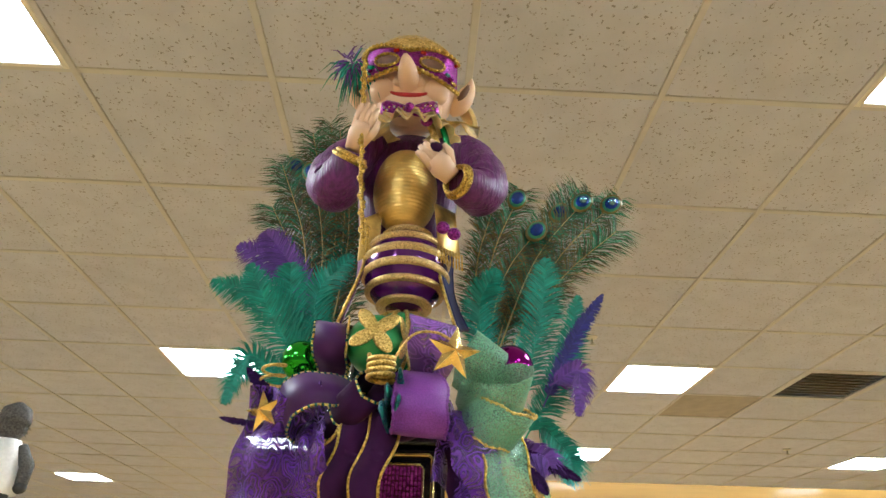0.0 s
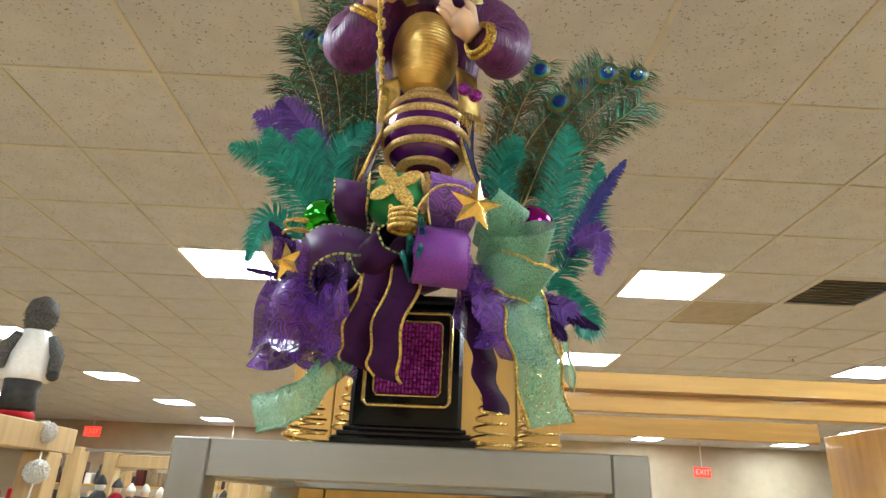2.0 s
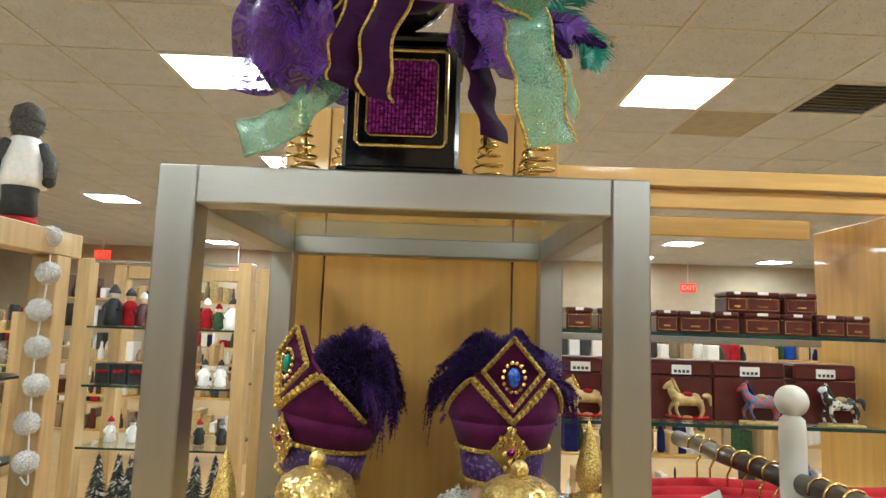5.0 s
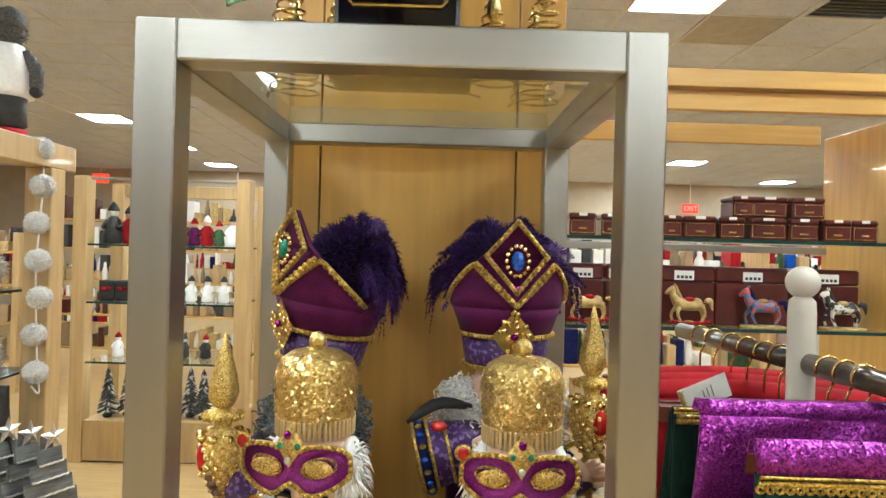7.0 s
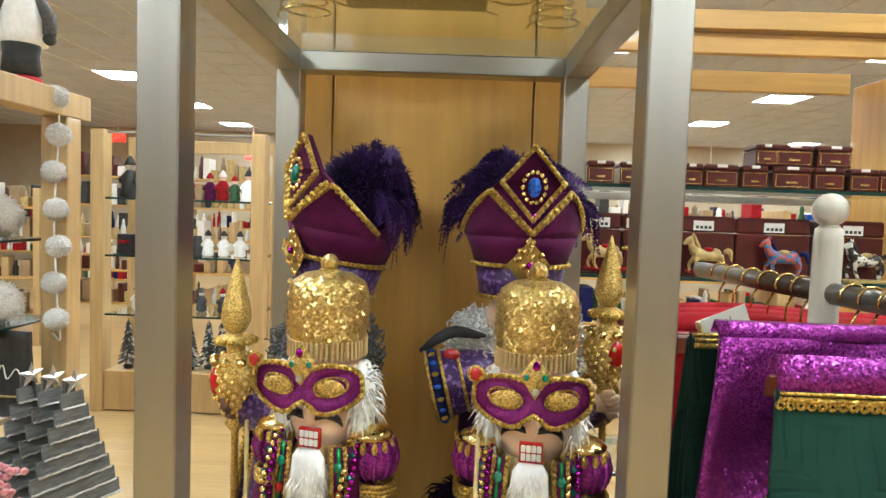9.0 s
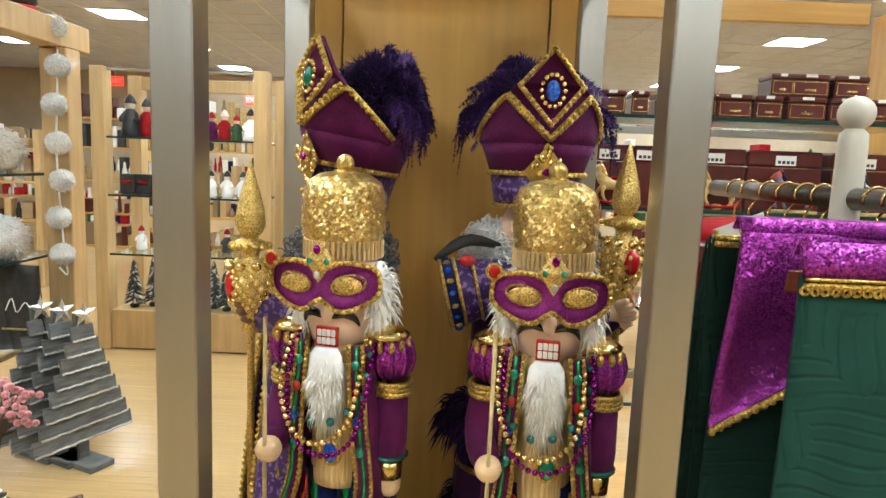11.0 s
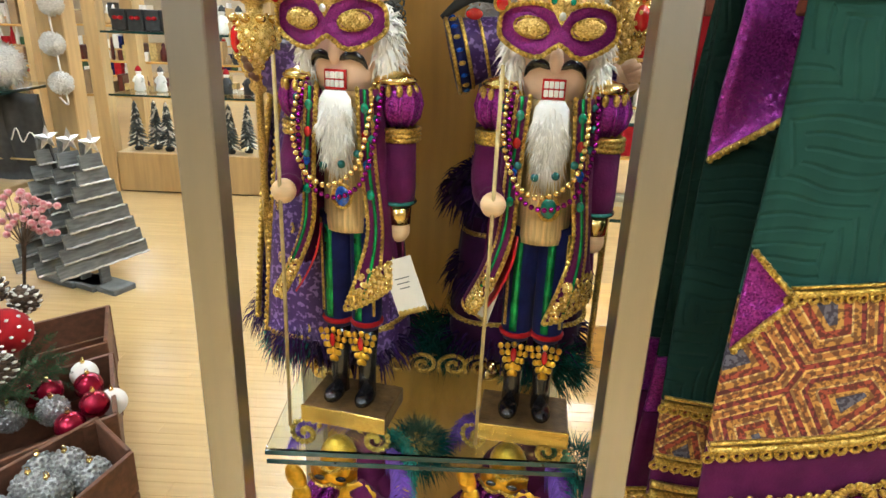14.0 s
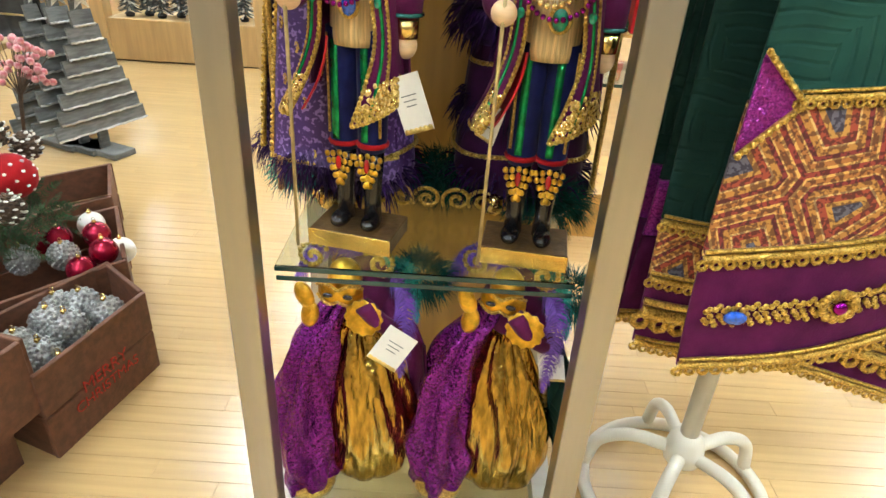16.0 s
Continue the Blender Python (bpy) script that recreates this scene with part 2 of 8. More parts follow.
M["feather_violet2"] = mat("deep_violet_feather", (0.085, 0.02, 0.19), 0.55, vary=0.4, scale=60, island=0.5, sheen=0.4)
M["feather_teal"] = mat("teal_feather", (0.0, 0.3, 0.22), 0.6, vary=0.3, scale=50, island=0.35, sheen=0.3)
M["feather_violet"] = mat("violet_feather", (0.16, 0.06, 0.4), 0.6, vary=0.3, scale=50, island=0.35, sheen=0.3)
M["feather_indigo"] = mat("indigo_feather", (0.03, 0.03, 0.26), 0.5, vary=0.3, island=0.3)
M["peacock"] = mat("peacock_barb", (0.03, 0.075, 0.04), 0.35, 0.3, vary=0.4, scale=60, color2=(0.06, 0.04, 0.02), island=0.5)
M["peacock_teal"] = mat("peacock_green", (0.02, 0.22, 0.13), 0.3, 0.5, vary=0.4, scale=60, island=0.4)
M["peacock_bronze"] = mat("peacock_bronze", (0.16, 0.12, 0.03), 0.35, 0.5, vary=0.3)
M["peacock_blue"] = mat("peacock_blue", (0.005, 0.04, 0.3), 0.2, 0.5, vary=0.3)
M["peacock_gem"] = mat("peacock_gem", (0.2, 0.45, 0.6), 0.08, 0.9, vary=0.5, scale=300)
M["sheer_purple"] = sheer("sheer_purple", (0.27, 0.06, 0.4), 0.72)
M["sheer_green"] = sheer("sheer_green", (0.2, 0.45, 0.28), 0.5, rough=0.35)
def lace(name, color):
    """Net with a pattern of solid swirling lines."""
    m = mat(name, color, rough=0.45, vary=0.3, scale=40, sheen=0.4, spec=0.4)
    nt = m.node_tree
    tc = nt.nodes.new("ShaderNodeTexCoord")
    n = nt.nodes.new("ShaderNodeTexNoise")
    n.inputs["Scale"].default_value = 42
    n.inputs["Detail"].default_value = 0.5
    nt.links.new(tc.outputs["Object"], n.inputs["Vector"])
    k = nt.nodes.new("ShaderNodeMath")
    k.operation = "PINGPONG"
    k.inputs[1].default_value = 0.055
    nt.links.new(n.outputs["Fac"], k.inputs[0])
    r = nt.nodes.new("ShaderNodeMapRange")
    r.inputs["From Min"].default_value, r.inputs["From Max"].default_value = 0.010, 0.022
    r.inputs["To Min"].default_value, r.inputs["To Max"].default_value = 0.98, 0.55
    nt.links.new(k.outputs[0], r.inputs["Value"])
    nt.links.new(r.outputs[0], nt.nodes["Principled BSDF"].inputs["Alpha"])
    return m


M["lace_purple"] = lace("lace_purple", (0.13, 0.03, 0.3))
M["lace_brocade"] = lace("brocade_ribbon", (0.28, 0.1, 0.45))
M["tag"] = mat("paper_tag", (0.72, 0.68, 0.6), 0.7, vary=0.05)
M["greywood"] = mat("weathered_grey_wood", (0.14, 0.145, 0.14), 0.75, vary=0.35, scale=14, stretch=(1, 1, 5), bump=0.3, bscale=60, obj_vary=0.2)
M["silver"] = mat("silver_foil", (0.6, 0.6, 0.58), 0.3, 0.9, vary=0.2, scale=80)
M["crate"] = mat("brown_crate_wood", (0.13, 0.05, 0.025), 0.6, vary=0.3, scale=8, stretch=(0.5, 6, 6), bump=0.2, bscale=60)
M["redink"] = mat("red_stencil", (0.42, 0.03, 0.02), 0.7, vary=0.4, scale=120)
M["pom"] = mat("white_yarn", (0.78, 0.76, 0.72), 0.95, vary=0.2, scale=140, bump=1.0, bscale=260, sheen=0.4)
M["greyfur"] = mat("grey_fur", (0.12, 0.115, 0.11), 0.9, vary=0.5, scale=120, bump=1.0, bscale=200)
M["box_red"] = mat("maroon_box", (0.085, 0.012, 0.01), 0.3, vary=0.3, scale=12, coat=0.4)
M["label"] = mat("white_label", (0.75, 0.73, 0.68), 0.6, vary=0.03)
M["ivory"] = mat("ivory_enamel", (0.68, 0.63, 0.52), 0.35, vary=0.05, scale=8, coat=0.3)
M["walnut"] = mat("dark_walnut_rod", (0.055, 0.03, 0.015), 0.35, vary=0.35, scale=10, stretch=(1, 8, 8), coat=0.4)
M["brass"] = mat("brass_wire", (0.75, 0.5, 0.18), 0.22, 1.0, vary=0.1)
M["cherry"] = mat("cherry_hanger", (0.18, 0.04, 0.02), 0.35, vary=0.2, coat=0.4)
M["leaf"] = mat("pine_green", (0.03, 0.09, 0.03), 0.7, vary=0.4, scale=60, island=0.4)
M["frost_tree"] = mat("frosted_dark_fir", (0.1, 0.12, 0.13), 0.7, vary=0.6, scale=120, island=0.5)
M["ornament_red"] = mat("red_ornament", (0.35, 0.01, 0.04), 0.15, 0.7, vary=0.3, scale=40)
M["ornament_silver"] = mat("silver_ornament", (0.3, 0.3, 0.3), 0.3, 0.7, vary=0.3, scale=120, bump=0.3, bscale=200)
M["berry_pink"] = mat("frosted_pink_berry", (0.5, 0.1, 0.13), 0.55, vary=0.4, scale=90, color2=(0.7, 0.42, 0.42))
M["cone"] = mat("pinecone", (0.1, 0.06, 0.035), 0.8, vary=0.4, island=0.5)
M["cardboard"] = mat("cardboard", (0.35, 0.24, 0.13), 0.8, vary=0.2, scale=5, island=0.3)
M["exit"] = mat("exit_sign_face", (0.8, 0.05, 0.03), 0.5, vary=0.0, emit=1.5)
M["terra"] = mat("coloured_paint", (0.45, 0.08, 0.04), 0.35, scale=70, color2=(0.05, 0.16, 0.34), detail=1.0, ramp=(0.47, 0.52))
M["piebald"] = mat("black_and_white_paint", (0.6, 0.58, 0.52), 0.4, scale=45, color2=(0.02, 0.02, 0.02), detail=1.0, ramp=(0.48, 0.52))
M["tan"] = mat("tan_carved", (0.5, 0.36, 0.14), 0.4, vary=0.3, scale=40)


def wave_quilt(name, color):
    m = mat(name, color, 0.85, vary=0.2, scale=10, sheen=0.05, spec=0.15)
    nt = m.node_tree
    tc = nt.nodes.new("ShaderNodeTexCoord")
    waves = []
    for axis in ("Z", "X"):
        w = nt.nodes.new("ShaderNodeTexWave")
        w.bands_direction = axis
        w.wave_profile = "TRI"
        w.inputs["Scale"].default_value = 17
        w.inputs["Distortion"].default_value = 5.5
        w.inputs["Detail"].default_value = 0.0
        w.inputs["Detail Scale"].default_value = 0.7
        nt.links.new(tc.outputs["Object"], w.inputs["Vector"])
        waves.append(w)
    patch = nt.nodes.new("ShaderNodeTexNoise")
    patch.inputs["Scale"].default_value = 9
    patch.inputs["Detail"].default_value = 0
    nt.links.new(tc.outputs["Object"], patch.inputs["Vector"])
    pick = nt.nodes.new("ShaderNodeMapRange")
    pick.inputs["From Min"].default_value, pick.inputs["From Max"].default_value = 0.5, 0.53
    nt.links.new(patch.outputs["Fac"], pick.inputs["Value"])
    w = nt.nodes.new("ShaderNodeMix")
    nt.links.new(pick.outputs[0], w.inputs["Factor"])
    nt.links.new(waves[0].outputs["Fac"], w.inputs[2])
    nt.links.new(waves[1].outputs["Fac"], w.inputs[3])
    stitch = nt.nodes.new("ShaderNodeValToRGB")
    stitch.color_ramp.interpolation = "EASE"
    stitch.color_ramp.elements[1].position = 0.42
    nt.links.new(w.outputs[0], stitch.inputs["Fac"])
    bp = nt.nodes.new("ShaderNodeBump")
    bp.inputs["Strength"].default_value = 0.4
    bp.inputs["Distance"].default_value = 0.008
    nt.links.new(stitch.outputs[0], bp.inputs["Height"])
    nt.links.new(bp.outputs[0], nt.nodes["Principled BSDF"].inputs["Normal"])
    return m


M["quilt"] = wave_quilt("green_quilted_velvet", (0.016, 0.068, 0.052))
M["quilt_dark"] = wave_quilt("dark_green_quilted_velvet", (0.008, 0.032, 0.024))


# ---- mesh building ----
class Build:
    """Collects vertices and faces in several materials for one mesh."""

    def __init__(self):
        self.v, self.f, self.mi, self.mats, self.flat = [], [], [], [], []
        self.m = Matrix()

    def slot(self, key):
        if key not in self.mats:
            self.mats.append(key)
        return self.mats.index(key)

    def add(self, verts, faces, key, m=None, flat=False):
        n, s, t = len(self.v), self.slot(key), self.m @ m if m is not None else self.m
        self.v.extend(tuple(t @ Vector(p)) for p in verts)
        self.f.extend(tuple(i + n for i in f) for f in faces)
        self.mi.extend([s] * len(faces))
        self.flat.extend([flat] * len(faces))
        return self

    def box(self, c, s, key, m=None, b=0.003):
        """Chamfered box of size s with its centre at c."""
        b = min(b, min(s) * 0.3)
        h = [d / 2 for d in s]
        vs, idx = [], {}
        for sx in (-1, 1):
            for sy in (-1, 1):
                for sz in (-1, 1):
                    for ax in range(3):
                        p = [sx * h[0], sy * h[1], sz * h[2]]
                        for k in range(3):
                            if k != ax:
                                p[k] -= b * (1 if p[k] > 0 else -1)
                        idx[sx, sy, sz, ax] = len(vs)
                        vs.append((p[0] + c[0], p[1] + c[1], p[2] + c[2]))
        fs = []
        for ax in range(3):
            u, w = (ax + 1) % 3, (ax + 2) % 3
            for s0 in (-1, 1):
                def key4(a, bb):
                    k = [0, 0, 0]
                    k[ax], k[u], k[w] = s0, a, bb
                    return (*k, ax)
                q = [idx[key4(-1, -1)], idx[key4(1, -1)], idx[key4(1, 1)], idx[key4(-1, 1)]]
                fs.append(q if s0 > 0 else q[::-1])
            for a in (-1, 1):
                for bb in (-1, 1):
                    def k3(s0, e):
                        k = [0, 0, 0]
                        k[ax], k[u], k[w] = s0, a, bb
                        return (*k, e)
                    q = [idx[k3(-1, u)], idx[k3(1, u)], idx[k3(1, w)], idx[k3(-1, w)]]
                    fs.append(q if a * bb > 0 else q[::-1])
        for sx in (-1, 1):
            for sy in (-1, 1):
                for sz in (-1, 1):
                    q = [idx[sx, sy, sz, 0], idx[sx, sy, sz, 1], idx[sx, sy, sz, 2]]
                    fs.append(q if sx * sy * sz > 0 else q[::-1])
        return self.add(vs, fs, key, m, True)

    def lathe(self, prof, key, m=None, seg=20, sx=1.0, sy=1.0, wave=0.0, waves=0):
        """Turns a profile of (radius, height) round z, closed at both ends."""
        vs, fs = [], []
        for r, z in prof:
            for i in range(seg):
                a = 2 * math.pi * i / seg
                k = 1 + wave * math.cos(waves * a)
                vs.append((r * sx * k * math.cos(a), r * sy * k * math.sin(a), z))
        for j in range(len(prof) - 1):
            for i in range(seg):
                i2 = (i + 1) % seg
                fs.append((j * seg + i, j * seg + i2, (j + 1) * seg + i2, (j + 1) * seg + i))
        if prof[0][0] > 1e-5:
            fs.append(tuple(range(seg))[::-1])
        if prof[-1][0] > 1e-5:
            fs.append(tuple(range((len(prof) - 1) * seg, len(prof) * seg)))
        return self.add(vs, fs, key, m)

    def ball(self, c, r, key, seg=14, rings=8, m=None):
        r = r if isinstance(r, (tuple, list)) else (r, r, r)
        prof = [(max(1e-6, math.sin(math.pi * j / rings)), -math.cos(math.pi * j / rings)) for j in range(rings + 1)]
        t = Matrix.Translation(c) @ Matrix.Diagonal((*r, 1))
        return self.lathe(prof, key, m @ t if m is not None else t, seg)

    def tube(self, pts, r, key, seg=8, m=None, closed=False):
        """A round rod along points; r one radius or one for each point."""
        pts = [Vector(p) for p in pts]
        n = len(pts)
        rs = r if isinstance(r, (tuple, list)) else [r] * n
        vs, fs = [], []
        prev = None
        for i, p in enumerate(pts):
            if closed:
                d = pts[(i + 1) % n] - pts[i - 1]
            else:
                d = pts[min(i + 1, n - 1)] - pts[max(i - 1, 0)]
            if d.length < 1e-9:
                d = Vector((0, 0, 1))
            d.normalize()
            if prev is None:
                a = d.orthogonal().normalized()
            else:
                a = prev - d * prev.dot(d)
                a = a.normalized() if a.length > 1e-6 else d.orthogonal().normalized()
            prev = a
            bb = d.cross(a)
            for k in range(seg):
                t = 2 * math.pi * k / seg
                vs.append(p + rs[i] * (math.cos(t) * a + math.sin(t) * bb))
        for i in range(n if closed else n - 1):
            j = (i + 1) % n
            for k in range(seg):
                k2 = (k + 1) % seg
                fs.append((i * seg + k, i * seg + k2, j * seg + k2, j * seg + k))
        if not closed:
            fs.append(tuple(range(seg))[::-1])
            fs.append(tuple(range((n - 1) * seg, n * seg)))
        return self.add(vs, fs, key, m)

    def strip(self, left, right, key, thick=0.0012, m=None):
        """A band of cloth between two edges of points, with thickness."""
        n = len(left)
        left, right = [Vector(p) for p in left], [Vector(p) for p in right]
        vs, fs = [], []
        for i in range(n):
            d = left[min(i + 1, n - 1)] - left[max(i - 1, 0)]
            nn = d.cross(right[i] - left[i])
            nn = nn.normalized() * thick if nn.length > 1e-9 else Vector((0, thick, 0))
            vs += [left[i], right[i], right[i] + nn, left[i] + nn]
        for i in range(n - 1):
            a, b = 4 * i, 4 * i + 4
            for k in range(4):
                k2 = (k + 1) % 4
                fs.append((a + k, a + k2, b + k2, b + k))
        fs += [(0, 3, 2, 1), (4 * n - 4, 4 * n - 3, 4 * n - 2, 4 * n - 1)]
        return self.add(vs, fs, key, m)

    def grid(self, nu, nv, fn, key, thick=0.004, m=None):
        """A sheet of nu by nv points given by fn(u, v), u and v from 0 to 1, with a back side."""
        ps = [[Vector(fn(i / (nu - 1), j / (nv - 1))) for j in range(nv)] for i in range(nu)]
        vs, fs = [], []
        for i in range(nu):
            for j in range(nv):
                du = ps[min(i + 1, nu - 1)][j] - ps[max(i - 1, 0)][j]
                dv = ps[i][min(j + 1, nv - 1)] - ps[i][max(j - 1, 0)]
                nn = du.cross(dv)
                nn = nn.normalized() * thick if nn.length > 1e-12 else Vector((0, 0, 0))
                vs += [ps[i][j], ps[i][j] - nn]
        at = lambda i, j, k: 2 * (i * nv + j) + k  # noqa: E731
        for i in range(nu - 1):
            for j in range(nv - 1):
                fs.append((at(i, j, 0), at(i + 1, j, 0), at(i + 1, j + 1, 0), at(i, j + 1, 0)))
                fs.append((at(i, j, 1), at(i, j + 1, 1), at(i + 1, j + 1, 1), at(i + 1, j, 1)))
        for i in range(nu - 1):
            for j in (0, nv - 1):
                fs.append((at(i, j, 0), at(i, j, 1), at(i + 1, j, 1), at(i + 1, j, 0)))
        for j in range(nv - 1):
            for i in (0, nu - 1):
                fs.append((at(i, j, 0), at(i, j + 1, 0), at(i, j + 1, 1), at(i, j, 1)))
        return self.add(vs, fs, key, m)

    def star(self, r, depth, key, m=None, points=5, inner=0.42):
        """A faceted five-pointed star in the xz plane."""
        vs = [(0, -depth, 0), (0, depth, 0)]
        for i in range(points * 2):
            a, q = math.pi * i / points + math.pi / 2, r if i % 2 == 0 else r * inner
            vs.append((q * math.cos(a), 0, q * math.sin(a)))
        k = points * 2
        fs = []
        for i in range(k):
            fs += [(0, 2 + i, 2 + (i + 1) % k), (1, 2 + (i + 1) % k, 2 + i)]
        return self.add(vs, fs, key, m, True)

    def beads(self, pts, r, key, m=None, seg=8, rings=5):
        for p in pts:
            self.ball(p, r, key, seg, rings, m)
        return self

    def mesh(self, name):
        me = bpy.data.meshes.new(name)
        me.from_pydata(self.v, [], self.f)
        for k in self.mats:
            me.materials.append(M[k])
        me.polygons.foreach_set("material_index", self.mi)
        me.polygons.foreach_set("use_smooth", [not q for q in self.flat])
        me.update()
        return me


def along(a, b, n):
    a, b = Vector(a), Vector(b)
    return [a.lerp(b, i / (n - 1)) for i in range(n)]


def curve(ctrl, n):
    """n points on a smooth curve through control points."""
    c = [Vector(p) for p in ctrl]
    c = [2 * c[0] - c[1]] + c + [2 * c[-1] - c[-2]]
    out = []
    for i in range(n):
        s = (len(c) - 3) * i / (n - 1)
        k = min(int(s), len(c) - 4)
        t = s - k
        p0, p1, p2, p3 = c[k:k + 4]
        out.append(0.5 * (2 * p1 + (p2 - p0) * t + (2 * p0 - 5 * p1 + 4 * p2 - p3) * t * t + (3 * p1 - p0 - 3 * p2 + p3) * t ** 3))
    return out


def spaced(pts, step):
    """Points at even steps along a line of points."""
    out, left = [pts[0]], step
    for a, b in zip(pts, pts[1:]):
        d = (b - a).length
        while d >= left and d > 0:
            a = a.lerp(b, left / d)
            out.append(a)
            d, left = (b - a).length, step
        left -= d
    return out


def part(name, build, parent, label=""):
    ob = new(name, build.mesh(name))
    ob.parent = parent
    if label:
        ob["label"] = label
    return ob


def thing(name, m, label, category, group="", kind="", build=None):
    ob = new(name, build.mesh(name) if build else None)
    ob.matrix_world = m
    return tagged(ob, label, category, group, kind)


def setting(name, build, label="", category=""):
    return tagged(new(name, build.mesh(name)), label, category, kind="structure")


# ---- structure ----
CEIL = 3.3
TILE = 0.598
ORIGIN = (-1.075, 0.555)      # a crossing of the ceiling grid
SKEW = 1.1                    # the grid's turn against the stand
GRID = Matrix.Translation((ORIGIN[0], ORIGIN[1], 0)) @ pose(0, 0, 0, 0, 0, SKEW)
LIGHT_CELLS = [(-1, -1), (4, -1), (-1, 4), (4, 4), (-1, 8), (4, 8), (9, 4), (-6, 4), (-6, 8), (9, 8), (-6, -1), (9, -1),
               (-1, 12), (4, 12), (-6, 12), (9, 12), (-1, 16), (4, 16), (-6, 16), (9, 16), (14, 8), (14, 12), (14, 16), (-11, 8), (-11, 12), (-11, 16),
               (-1, -5), (4, -5), (9, -5), (-6, -5), (-1, -9), (4, -9), (9, -9), (-6, -9), (-1, 20), (4, 20), (9, 20), (-6, 20), (14, 20)]
VENT_CELL, RETURN_CELL = (6, 4), (5, 5)

ceil = Build()
ceil.m = GRID
for i in range(-20, 24):
    for j in range(-14, 32):
        if (i, j) in LIGHT_CELLS or (i, j) in (VENT_CELL, RETURN_CELL):
            continue
        x, y = i * TILE, j * TILE
        ceil.box((x + TILE / 2, y + TILE / 2, CEIL + 0.008), (TILE - 0.012, TILE - 0.012, 0.014), "tile", b=0.002)
setting("ceiling", ceil, "cream fissured mineral ceiling tiles in a grid", "ceiling")
bars = Build()
bars.m = GRID
for i in range(-20, 25):
    bars.box((i * TILE, 9 * TILE, CEIL), (0.022, 46 * TILE, 0.012), "tbar", b=0.002)
for j in range(-14, 33):
    bars.box((2 * TILE, j * TILE, CEIL + 0.0015), (44 * TILE, 0.022, 0.011), "tbar", b=0.002)
setting("trim", bars, "cream metal ceiling grid bars", "ceiling grid")
slab = Build()
slab.box((1, 5, CEIL + 0.25), (30, 32, 0.1), "dark")
setting("ceiling_void", slab, "dark slab above the hung ceiling", "ceiling")

lamp = thing("ceiling_light", GRID @ Matrix.Translation((LIGHT_CELLS[0][0] * TILE, LIGHT_CELLS[0][1] * TILE, CEIL)),
             "square white recessed ceiling light, switched on", "ceiling light", "ceiling lights")
b = Build()
b.box((TILE / 2, TILE / 2, 0.004), (TILE - 0.06, TILE - 0.06, 0.006), "lamp")
part("diffuser", b, lamp, "glowing white diffuser panel")
b = Build()
for s in (0.0175, TILE - 0.0175):
    b.box((s, TILE / 2, 0.0), (0.02, TILE - 0.014, 0.018), "white")
    b.box((TILE / 2, s, 0.0), (TILE - 0.056, 0.02, 0.018), "white")
part("frame", b, lamp)
for i, j in LIGHT_CELLS[1:]:
    copy_thing(lamp, GRID @ Matrix.Translation((i * TILE, j * TILE, CEIL)))

FLOOR_X, FLOOR_Y = (-13.0, 14.0), (-8.0, 18.0)
b = Build()
b.box((0.5, 5, -0.0585), (27, 26, 0.1), "floor_far")
setting("floor", b, "blond maple strip floor, glossy", "floor")
floor = bpy.data.objects["floor"]
for n, c, s, k in (("wall_north", (0.5, 14.05, 1.7), (27.2, 0.1, 3.6), "wall_cream"), ("wall_south", (0.5, -8.05, 1.7), (27.2, 0.1, 3.6), "wall_cream"),
                   ("wall_west", (-13.05, 5, 1.7), (0.1, 26, 3.6), "wall"), ("wall_east", (14.05, 5, 1.7), (0.1, 26, 3.6), "wall")):
    b = Build()
    b.box(c, s, k)
    setting(n, b, "plain painted store wall", "wall")

# ---- the display stand ----
W, D, TOP, P = 0.6, 0.585, 1.9, 0.047
stand = thing("display_stand", Matrix(), "brushed steel display stand with glass top and shelf", "display stand")
for x in (-1, 1):
    for y in (0, 1):
        b = Build()
        b.box((x * (W - P) / 2, P / 2 + y * (D - P), (TOP - 0.0005) / 2), (P, P, TOP - 0.0005), "steel", b=0.002)
        part("post", b, stand)
for y in (0, 1):
    for z in (TOP - P / 2 - 0.0005, 0.1):
        b = Build()
        b.box((0, P / 2 + y * (D - P), z), (W - 2 * P, P - 0.001, P), "steel_h", b=0.002)
        part("rail", b, stand)
for x in (-1, 1):
    for z in (TOP - P / 2 - 0.001, 0.1):
        b = Build()
        b.box((x * (W - P) / 2, D / 2, z), (P - 0.001, D - 2 * P, P), "steel_h", b=0.002)
        part("rail", b, stand)
SHELF = 0.692
for name, z, w, y0, y1 in (("glass_top", TOP - 0.008, W - 2 * P, P, D - P), ("glass_shelf", SHELF - 0.005, W - 2 * P - 0.002, 0.1, D - 0.03), ("glass_shelf", 0.135, W - 2 * P - 0.002, 0.05, D - 0.05)):
    b = Build()
    b.box((0, (y0 + y1) / 2, z), (w, y1 - y0 - 0.002, 0.01), "glass", b=0.001)
    g = part(name, b, stand, "clear glass pane")
    g.visible_shadow = False
    if name == "glass_shelf" and z > 0.5:
        for dz, yy in ((0, y0 - 0.002), (-0.022, y0 + 0.004)):
            b = Build()
            b.box((0, yy, z + dz), (w, 0.003, 0.009), "glass_edge", b=0.001)
            part("glass_edge", b, stand, "dark green polished glass edge")

